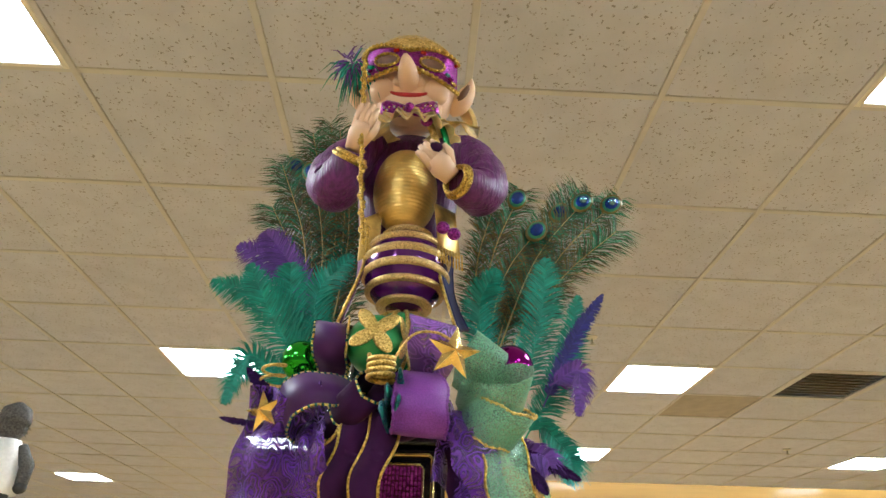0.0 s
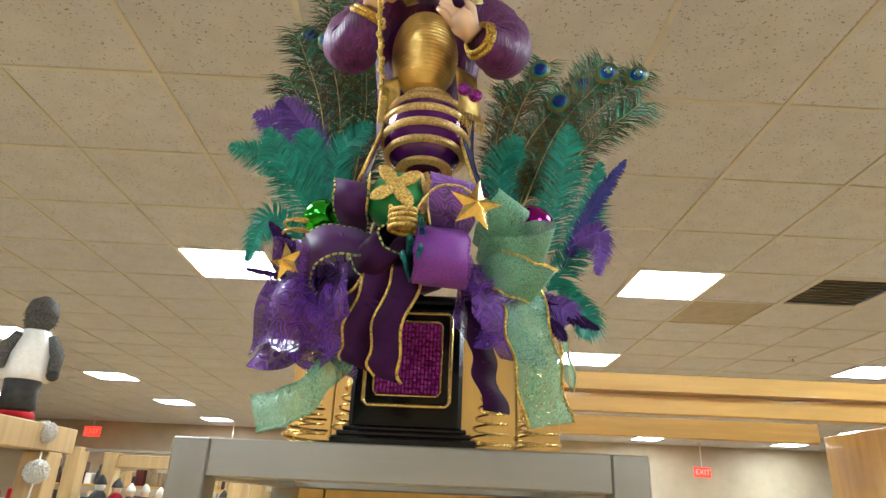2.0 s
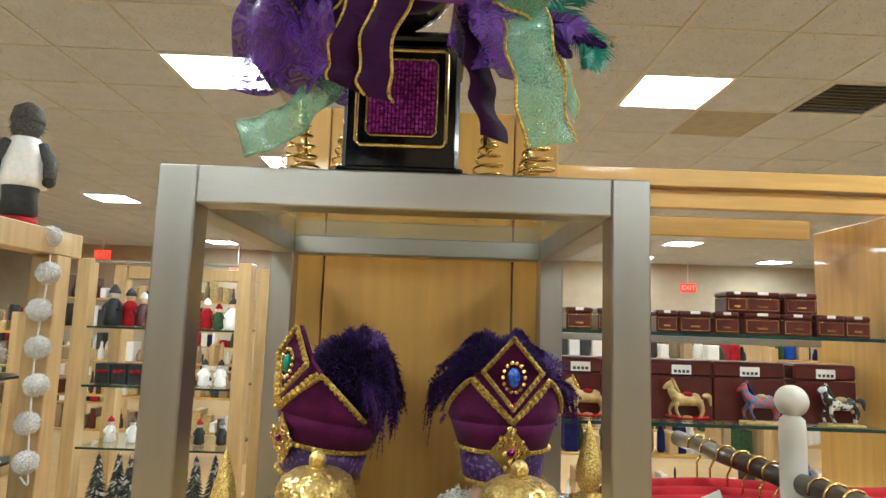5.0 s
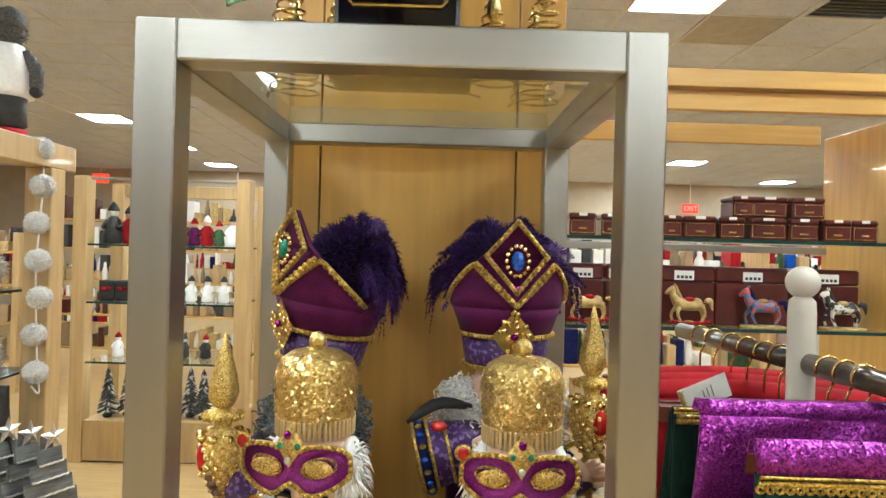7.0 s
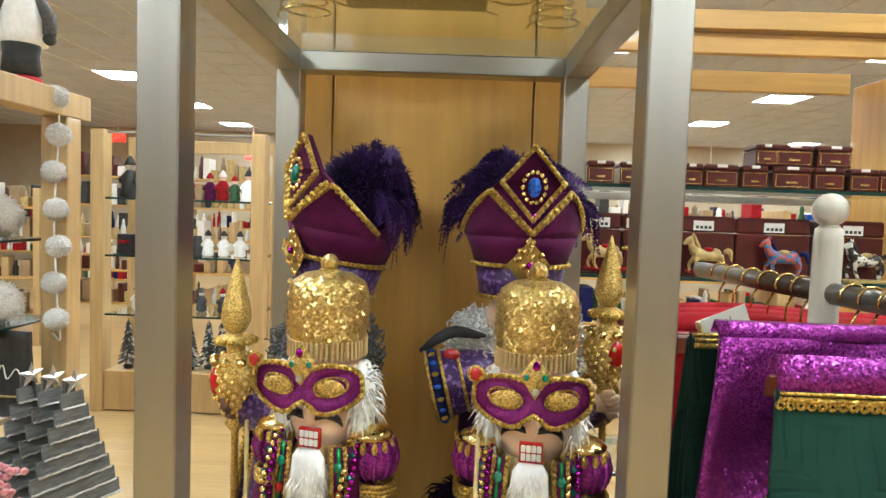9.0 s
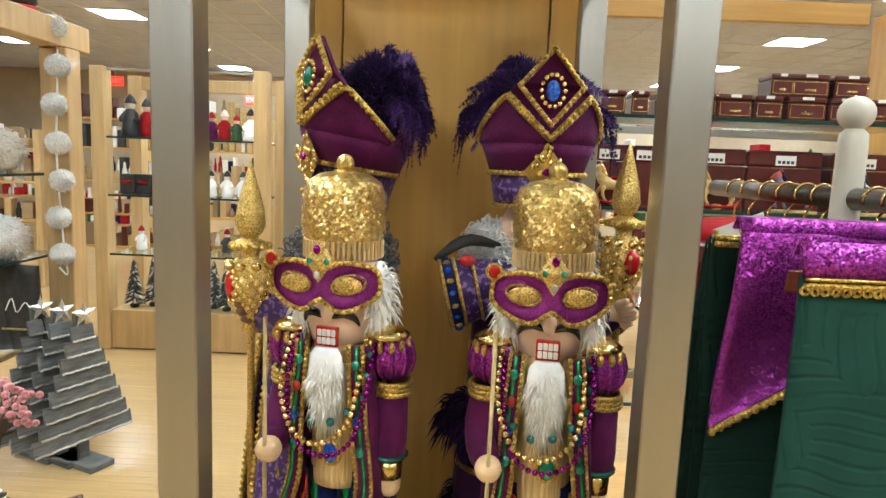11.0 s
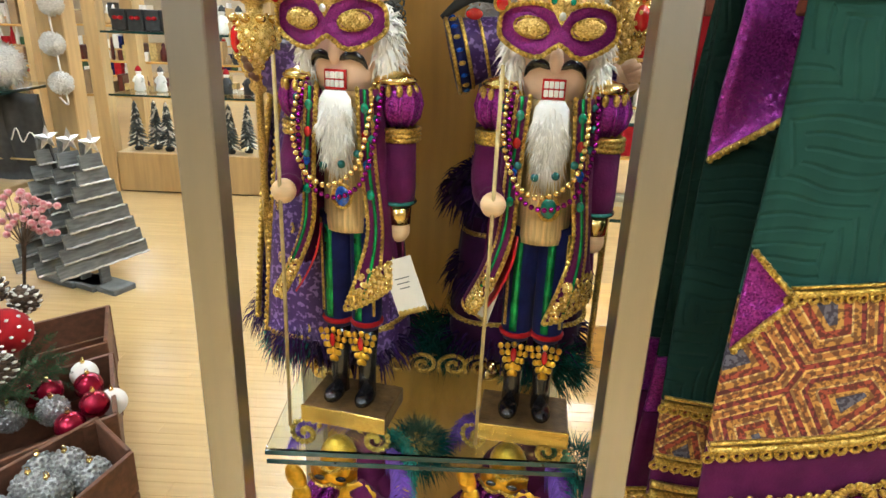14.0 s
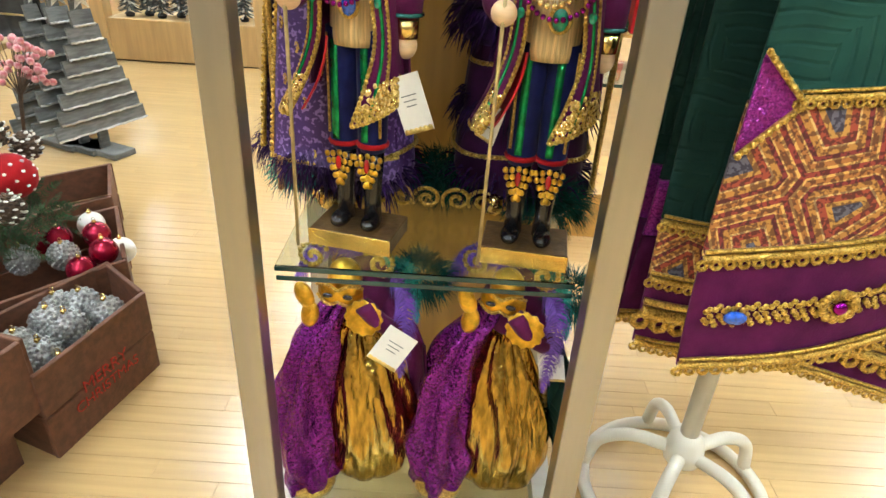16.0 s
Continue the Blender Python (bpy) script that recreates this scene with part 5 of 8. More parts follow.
    fur(b, (0, -0.056, 0.512), (0.022, 0.0125, 0.046), 0.016, "beard", 520, seed + 7, thick=0.0018, down=1.3)
    fur(b, (0, -0.056, 0.475), (0.014, 0.009, 0.016), 0.02, "beard", 140, seed + 8, thick=0.0018, down=1.5)
    # hat
    b.lathe([(0.053, 0.69), (0.056, 0.72), (0.058, 0.75), (0.058, 0.773), (0.052, 0.792), (0.035, 0.803), (0.013, 0.807), (0.001, 0.809)], "gold_sequin", None, 30)
    for i in range(800):
        a, z = rnd.uniform(0, 2 * math.pi), rnd.uniform(0.715, 0.8)
        r = 0.0592 if z < 0.773 else 0.0592 - 0.026 * ((z - 0.773) / 0.03) ** 1.6
        s = 0.0028
        q = Matrix.Translation((r * math.cos(a), r * math.sin(a), z)) @ Euler((rnd.uniform(-0.5, 0.5), rnd.uniform(-0.5, 0.5) + (0.9 if z > 0.779 else 0), a)).to_matrix().to_4x4()
        b.add([(0.001, s * math.cos(k * 1.047), s * math.sin(k * 1.047)) for k in range(6)], [(0, 1, 2, 3, 4, 5)], "gold_sequin", q, True)
    for k in range(48):
        a = 2 * math.pi * k / 48
        b.box((0.0555 * math.cos(a), 0.0555 * math.sin(a), 0.698), (0.0045, 0.0045, 0.026), "gold_rib", b=0.001)
    b.ball((0, 0, 0.817), (0.013, 0.013, 0.014), "gold_sequin", 12, 8)
    torus(b, (0, 0, 0.805), 0.013, 0.004, "gold_braid", seg=14)
    # mask
    b.m = pose(0.0, -0.07, 0.655, 0, 0, mask_turn)
    outline = []
    for i in range(48):
        t = 2 * math.pi * i / 48
        x = 0.078 * math.cos(t)
        top = 0.034 - 0.012 * math.exp(-(x / 0.02) ** 2) + 0.006 * (abs(x) / 0.078) ** 3
        bot = -0.038 + 0.02 * math.exp(-(x / 0.016) ** 2) + 0.016 * (abs(x) / 0.078) ** 3
        s = math.sin(t)
        z = (top if s > 0 else -bot) * math.copysign(abs(s) ** 0.55, s)
        outline.append(Vector((x, 0.25 * x * x / 0.078 - 0.008, z)))
    n = len(outline)
    rings = [[Vector((p.x * k, p.y - 0.004 * (1 - k), p.z * k)) for p in outline] for k in (1.0, 0.66, 0.33)]
    vs = [p for r in rings for p in r] + [Vector((0, -0.012, 0))] + [p + Vector((0, 0.004, 0)) for p in outline]
    fs = []
    for j in range(2):
        for i in range(n):
            fs.append((j * n + i, j * n + (i + 1) % n, (j + 1) * n + (i + 1) % n, (j + 1) * n + i))
    for i in range(n):
        fs.append((2 * n + i, 2 * n + (i + 1) % n, 3 * n))
        fs.append((3 * n + 1 + i, 3 * n + 1 + (i + 1) % n, (i + 1) % n, i))
    fs.append(tuple(range(3 * n + 1, 4 * n + 1)))
    b.add(vs, fs, "mask")
    braid(b, [p + Vector((0, -0.002, 0)) for p in outline] + [outline[0] + Vector((0, -0.002, 0))], 0.0034)
    for sg in (-1, 1):
        eye = [Vector((sg * 0.037 + 0.022 * math.cos(t), -0.008 + 0.25 * (sg * 0.037 + 0.022 * math.cos(t)) ** 2 / 0.078, 0.002 + 0.0125 * math.sin(t) + sg * 0.14 * 0.02 * math.cos(t))) for t in [2 * math.pi * i / 22 for i in range(22)]]
        b.ball((sg * 0.037, -0.0075, 0.002), (0.021, 0.003, 0.0118), "gold_glitter", 16, 6)
        braid(b, eye + [eye[0]], 0.0019)
    b.add([(0, -0.016, 0.062), (0.02, -0.014, 0.036), (0, -0.018, 0.004), (-0.02, -0.014, 0.036), (0, -0.022, 0.034), (0, -0.008, 0.034)], [(0, 3, 4), (3, 2, 4), (2, 1, 4), (1, 0, 4), (0, 1, 5), (1, 2, 5), (2, 3, 5), (3, 0, 5)], "gold_glitter", None, True)
    for p, k, r in (((0, -0.024, 0.05), "purple_ball", 0.0052), ((-0.012, -0.02, 0.034), "green_gem", 0.004), ((0.012, -0.02, 0.034), "green_gem", 0.004), ((0, -0.024, 0.016), "silver", 0.0045), ((-0.076, 0.004, 0.03), "red", 0.0085)):
        b.ball(p, (r, r * 0.6, r * 1.2), k, 10, 6)
    torus(b, (-0.076, 0.004, 0.03), 0.0095, 0.0025, "gold_braid", seg=14, axis="y")
    b.m = Matrix()
    # bead strings
    for x0, x1, low, dep, key, r, st in ((-0.062, 0.05, 0.43, -0.078, "gold", 0.0046, 0.0104), (-0.055, 0.062, 0.412, -0.074, "purple_ball", 0.0042, 0.0096), (-0.066, 0.058, 0.455, -0.068, "teal_bead", 0.0062, 0.03)):
        c = curve([(x0, -0.028, 0.575), (x0 * 1.02, dep + 0.012, 0.51), (x0 * 0.7, dep, low + 0.022), ((x0 + x1) / 2, dep, low), (x1 * 0.75, dep, low + 0.028), (x1 * 1.02, dep + 0.012, 0.51), (x1, -0.028, 0.575)], 70)
        b.beads(spaced(c, st), r, key, None, 8, 5)
    b.ball((0.008, -0.055, 0.41), (0.012, 0.006, 0.017), "blue_gem" if seed == 1 else "green_gem", 10, 8)
    torus(b, (0.008, -0.056, 0.41), 0.015, 0.003, "gold_braid", seg=16, axis="y", sy=1.2)
    return thing("nutcracker", m, "nutcracker in plum coat with gold sequin hat and raised mask", "nutcracker", "nutcrackers on the glass shelf", build=b)


nutcracker(pose(-0.126, 0.22, SHELF, 0, 0, -13), 1, 4)
nutcracker(pose(0.173, 0.198, SHELF, 0, 0, -8), 2, 6)


def paper_tag(m, w=0.05, h=0.09):
    t = thing("paper_tag", m, "cream paper swing tag with printed lines", "tag", "paper tags")
    b = Build()
    b.box((0, 0, -h / 2), (w, 0.0012, h), "tag", b=0.0003)
    part("card", b, t)
    for k in range(3):
        b = Build()
        b.box((0, -0.0012, -h * 0.35 - 0.008 * k), (w * (0.5 - 0.08 * k), 0.0006, 0.0016), "greywood", b=0.0001)
        part("print_line", b, t)
    b = Build()
    b.strip([(-w * 0.48 + w * 0.04 * k, -0.001, -h) for k in range(25)], [(-w * 0.48 + w * 0.04 * k, -0.001, -h * (0.93 - 0.03 * abs(math.sin(k * 0.8)))) for k in range(25)], "gold_lame", 0.0006)
    part("gold_edge", b, t, "scalloped gold edge")
    return t


paper_tag(pose(-0.05, 0.165, 1.005, -6, -22, -12))
paper_tag(pose(0.097, 0.17, 0.965, -6, 14, -40), 0.04, 0.06)


def mitre_doll(m, seed, beard, robe, skin, arm, hat_turn=0.0, hat_lean=0.0, yaw=0.0):
    """A robed doll with a tall braided mitre and plumes, one mesh, facing -y."""
    rnd = random.Random(seed)
    b = Build()
    for sg in (-1, 1):
        b.ball((sg * 0.055, -0.06, 0.025), (0.03, 0.05, 0.024), "gold", 14, 8)
        b.ball((sg * 0.055, -0.105, 0.045), (0.012, 0.016, 0.014), "gold", 10, 6)
    b.lathe([(0.125, 0.05), (0.135, 0.09), (0.125, 0.2), (0.112, 0.34), (0.1, 0.46), (0.098, 0.58), (0.085, 0.65), (0.03, 0.69)], robe, None, 40, 1, 0.8, 0.03, 9)
    for z, r in ((0.13, 0.137), (0.3, 0.119), (0.44, 0.104), (0.5, 0.1)):
        braid(b, [(r * math.cos(a), 0.8 * r * math.sin(a), z + 0.006 * math.sin(3 * a)) for a in [2 * math.pi * k / 40 for k in range(41)]], 0.0042)
    fur(b, (0, 0, 0.08), (0.128, 0.1, 0.04), 0.05, "feather_dark", 420, seed, 0.003, down=0.6)
    if arm:
        fur(b, (0, 0, 0.21), (0.122, 0.096, 0.05), 0.045, "feather_dark", 420, seed + 1, 0.003, down=0.8)
        fur(b, (-0.03, 0, 0.37), (0.115, 0.09, 0.05), 0.04, "feather_dark", 420, seed + 5, 0.003, down=0.8)
        b.ball((-0.03, 0, 0.36), (0.115, 0.09, 0.06), "feather_dark", 20, 12)
    else:
        # open brocade coat with braided edges over the robe
        for sg in (-1, 1):
            b.grid(12, 14, lambda u, v, sg=sg: (sg * (0.03 + (0.06 + 0.04 * v) * math.sin(u * 1.7)) * (1 + 0.05 * math.sin(9 * u + 3 * v)), -(0.105 + 0.072 * v ** 0.6) * math.cos(u * 1.7), 0.62 - 0.5 * v), "brocade", 0.005)
            braid(b, [(sg * 0.03, -(0.109 + 0.072 * v ** 0.6), 0.62 - 0.5 * v) for v in [k / 20 for k in range(21)]], 0.0045)
            for w in range(26):
                u, v = 0.1 + 0.8 * ((w * 0.618) % 1), 0.06 + 0.036 * w
                p = Vector((sg * (0.03 + (0.064 + 0.04 * v) * math.sin(u * 1.7)), -(0.11 + 0.072 * v ** 0.6) * math.cos(u * 1.7), 0.62 - 0.5 * v))
                b.tube([p + Vector((0.009 * (1 - j / 14) * math.cos(j * 0.7), -0.001, 0.013 * (1 - j / 14) * math.sin(j * 0.7))) for j in range(13)], 0.0017, "gold_braid", 4)
            fur(b, (sg * 0.06, -0.115, 0.12), (0.05, 0.06, 0.03), 0.045, "feather_dark", 420, seed + sg, 0.0012, down=0.9)
            braid(b, [(sg * (0.03 + 0.103 * math.sin(u * 1.7)), -0.178 * math.cos(u * 1.7), 0.125) for u in [k / 20 for k in range(21)]], 0.0045)
    b.ball((0, -0.01, 0.71), (0.06, 0.06, 0.065), skin, 18, 12)
    curls(b, (0, -0.045, 0.64), (0.075, 0.055, 0.08), beard, 330, seed + 2)
    curls(b, (-0.075, 0.0, 0.665), (0.042, 0.055, 0.07), beard, 240, seed + 3)
    curls(b, (0.075, 0.0, 0.665), (0.042, 0.055, 0.07), beard, 240, seed + 4)
    b.ball((0, -0.04, 0.64), (0.062, 0.045, 0.072), beard, 14, 10)
    for sg in (-1, 1):
        b.ball((sg * 0.072, 0.0, 0.665), (0.034, 0.046, 0.06), beard, 14, 10)
    # mitre
    b.m = Matrix.Translation((0, 0, 0.755)) @ pose(0, 0, 0, 0, 0, -yaw) @ pose(0, 0, 0, 0, hat_lean, 0) @ pose(0, 0, 0, 0, 0, yaw + hat_turn) @ Matrix.Translation((0, 0, -0.755))
    b.lathe([(0.07, 0.755), (0.079, 0.81)], "brocade", None, 30)
    b.lathe([(0.079, 0.81), (0.09, 0.842), (0.097, 0.86)], "plum", None, 30)

    def edge(t):
        a = abs(t) / (math.pi / 2)
        return 0.866 + 0.068 * max(0.0, min(a / 0.46, (1.02 - a) / 0.56))

    for back in (0, 1):
        b.grid(33, 4, lambda u, v: ((0.096 + 0.006 * v) * math.sin((u - 0.5) * math.pi), (1 if back else -1) * (0.096 + 0.006 * v) * math.cos((u - 0.5) * math.pi), 0.858 + v * (edge((u - 0.5) * math.pi) - 0.858)), "plum", 0.004 if not back else -0.004)
    braid(b, [(0.103 * math.sin(t), -0.104 * math.cos(t), edge(t)) for t in [(k / 40 - 0.5) * math.pi for k in range(41)]], 0.0046)
    for z, r in ((0.757, 0.073), (0.812, 0.083)):
        braid(b, [(r * math.cos(a), r * math.sin(a), z) for a in [2 * math.pi * k / 36 for k in range(37)]], 0.004)
    back = [(0, -0.104, 0.866), (0.066, -0.082, 0.936), (0.05, -0.094, 0.952), (0, -0.1, 1.006), (-0.05, -0.094, 0.952), (-0.066, -0.082, 0.936)]
    b.add(back + [(x, y + 0.008, z) for x, y, z in back], [(0, 1, 2, 3, 4, 5), (11, 10, 9, 8, 7, 6)] + [(k, k + 6, (k + 1) % 6 + 6, (k + 1) % 6) for k in range(6)], "plum", None, True)
    dia = [Vector(p) for p in ((0, -0.109, 0.888), (0.05, -0.1, 0.947), (0, -0.105, 1.004), (-0.05, -0.1, 0.947))]
    for k in range(4):
        braid(b, along(dia[k], dia[(k + 1) % 4], 14), 0.004)
    for sg in (-1, 1):
        braid(b, along((0, -0.11, 0.867), (sg * 0.066, -0.088, 0.936), 14), 0.0042)
    b.ball((0, -0.11, 0.94), (0.011, 0.006, 0.016), "blue_gem" if seed > 15 else "green_gem", 12, 8)
    for k in range(14):
        a = 2 * math.pi * k / 14
        b.ball((0.018 * math.cos(a), -0.109, 0.94 + 0.024 * math.sin(a)), 0.0042, "gold", 8, 5)
    b.ball((0, -0.108, 0.893), (0.006, 0.004, 0.007), "purple_ball", 8, 6)
    # medallion
    for k in range(60):
        x, z = rnd.uniform(-1, 1), rnd.uniform(-1, 1)
        if abs(x) + abs(z) < 1.05:
            b.ball((0.036 * x, -0.09 - 0.01 * z, 0.815 + 0.042 * z), (0.0052, 0.003, 0.0052), "gold", 6, 4)
    b.add([(0, -0.098, 0.858), (0.036, -0.086, 0.815), (0, -0.078, 0.773), (-0.036, -0.086, 0.815)], [(0, 3, 2, 1)], "gold_lame", None, True)
    b.ball((0, -0.095, 0.815), (0.006, 0.004, 0.006), "purple_ball", 8, 6)
    # plumes: two bushy lobes that rise from inside the hat and fall over its sides
    core = Vector((0, 0.026, 0.9))
    for k in range(150):
        a, e = rnd.uniform(-0.5, math.pi + 0.5), math.asin(rnd.uniform(0.02, 1.0))
        d = Vector((math.cos(a) * math.cos(e) * 0.1, math.sin(a) * math.cos(e) * 0.085, math.sin(e) * 0.115)) * rnd.uniform(0.8, 1.08)
        tip = core + d * 0.85 + Vector((0, 0, 0.012))
        end = core + d * 1.12 + Vector((d.x * 0.25 + rnd.uniform(-0.015, 0.015), 0, -0.02 - 0.05 * math.cos(e) * rnd.random()))
        key = "feather_violet2" if rnd.random() < 0.4 else "feather_dark"
        feather(b, [core + d * 0.3, tip, end], rnd.uniform(0.016, 0.026), key, 60, key, droop=0.4, hair=0.0009, seed=seed * 100 + k, ragged=0.6)
    for k in range(16):
        sd = 1 if k % 2 else -1
        base = Vector((sd * 0.095, rnd.uniform(-0.01, 0.05), 0.93))
        feather(b, [base, base + Vector((sd * rnd.uniform(0.02, 0.04), 0, -0.02)), base + Vector((sd * rnd.uniform(0.03, 0.055), 0, -rnd.uniform(0.06, 0.13)))], 0.007, "feather_dark", 34, "feather_dark", droop=0.8, hair=0.0011, seed=k)
    b.ball((0, 0.022, 0.92), (0.066, 0.052, 0.06), "feather_dark", 16, 10)
    fur(b, (0, 0.022, 0.92), (0.068, 0.054, 0.064), 0.034, "feather_dark", 1300, seed + 9, 0.0014, down=0.2, lower=-0.2)
    b.m = Matrix()
    # raised sleeve and the arm that holds the sceptre
    if arm:
        cuff = pose(-0.05, -0.06, 0.63, 0, -104, 0)
        b.lathe([(0.036, -0.02), (0.047, 0.03), (0.056, 0.08), (0.06, 0.104), (0.056, 0.106), (0.02, 0.09)], "brocade", cuff, 28, 1, 0.8, 0.02, 5)
        for r, d, key, t in ((0.0515, 0.05, "gold_braid", 0.003), (0.0575, 0.079, "gold_braid", 0.0034), (0.061, 0.102, "gold_braid", 0.0036)):
            torus(b, (0, 0, d), r, t, key, cuff, 36, 1, 0.8)
        b.lathe([(0.0582, 0.082), (0.0612, 0.1)], "navy", cuff, 28, 1, 0.8)
        for k in range(18):
            a = k * 0.349
            b.ball((0.0605 * math.cos(a), 0.0485 * math.sin(a), 0.091), (0.004, 0.004, 0.006), ("blue_gem", "gold_braid")[k % 2], 8, 5, cuff)
        b.ball((-0.12, -0.108, 0.672), (0.014, 0.008, 0.009), "red", 10, 6)
        b.tube(curve([(-0.17, -0.06, 0.665), (-0.12, -0.07, 0.7), (-0.06, -0.05, 0.69)], 8), [0.004, 0.007, 0.009, 0.01, 0.01, 0.009, 0.007, 0.004], "dark", 10)
        hand(b, (-0.06, -0.1, 0.64), (-0.02, -0.13, 0.66), skin)
    else:
        b.tube([(-0.06, 0.0, 0.62), (-0.1, -0.04, 0.56), (-0.09, -0.09, 0.52)], [0.04, 0.045, 0.05], "brocade", 14)
        for k in range(30):
            b.ball((rnd.uniform(-0.1, 0.1), -0.095 - rnd.random() * 0.01, rnd.uniform(0.12, 0.5)), (0.008, 0.005, 0.008), rnd.choice(("gold_braid", "purple_sequin", "brocade")), 8, 5)
    sx, sy, top = (0.142, -0.06, 0.868) if arm else (0.02, -0.168, 0.815)
    b.tube([(0.06, 0.0, 0.6), (0.11, -0.03, 0.56), (sx - 0.01, sy + 0.03, 0.58)], [0.04, 0.045, 0.045], "brocade", 14)
    torus(b, (sx - 0.01, sy + 0.028, 0.58), 0.045, 0.005, "gold_braid", seg=20, axis="y")
    hand(b, (sx - 0.02, sy + 0.02, 0.575), (sx + 0.02, sy - 0.025, 0.6), skin, 0.012, 0.009)
    q = Matrix.Translation((sx, sy, top - 0.868))
    b.lathe([(0.001, 0.868), (0.006, 0.85), (0.014, 0.82), (0.021, 0.79), (0.023, 0.77), (0.017, 0.755), (0.01, 0.748)], "gold_glitter", q, 24, 1, 1, 0.06, 8)
    b.lathe([(0.01, 0.75), (0.024, 0.742), (0.026, 0.734), (0.014, 0.726), (0.013, 0.715), (0.03, 0.705), (0.037, 0.685), (0.034, 0.66), (0.022, 0.63), (0.012, 0.61), (0.016, 0.603), (0.012, 0.596), (0.006, 0.59), (0.006, 0.05 - top + 0.868)], "gold_glitter", q, 22)
    for k in range(14):
        a = 2 * math.pi * k / 14
        b.ball((0.029 * math.cos(a), 0.029 * math.sin(a), 0.736), (0.006, 0.006, 0.006), "gold_braid", 8, 5, q)
    for i in range(130):
        a, z = i * 2.39996, 0.62 + 0.09 * i / 130
        r = float(np.interp(z, [0.61, 0.66, 0.685, 0.715], [0.013, 0.034, 0.037, 0.016]))
        b.ball((r * math.cos(a), r * math.sin(a), z), (0.0046, 0.0046, 0.0056), "gold" if i % 3 == 0 else "gold_sequin", 6, 4, q)
    for k in range(9):
        a = 2 * math.pi * k / 9
        b.ball((0.034 * math.cos(a), 0.034 * math.sin(a), 0.706), (0.0085, 0.0085, 0.007), "gold", 8, 5, q)
    b.ball((0.006, -0.033, 0.675), (0.014, 0.008, 0.021), "red", 12, 8, q)
    for k in range(12):
        a = 2 * math.pi * k / 12
        b.ball((0.006 + 0.019 * math.cos(a), -0.033 + 0.006 * abs(math.cos(a)), 0.675 + 0.026 * math.sin(a)), 0.0045, "gold", 8, 5, q)
    return thing("robed_king_doll", m, "robed doll in purple brocade with plumed mitre and gold sceptre", "doll", "robed dolls", build=b)


mitre_doll(pose(-0.155, 0.405, SHELF, 0, 0, -58), 11, "grey_curl", "brocade", "dark_skin", False, 10, 9, -58)
mitre_doll(pose(0.17, 0.42, SHELF, 0, 0, 3), 17, "white_curl", "purple_velvet", "skin", True)

# ---- below the glass shelf ----


M["sequin_sleeve"] = glitter("dark_purple_sequin_cloth", (0.36, 0.03, 0.36), (0.06, 0.004, 0.08), 380, 0.7, 0.25)


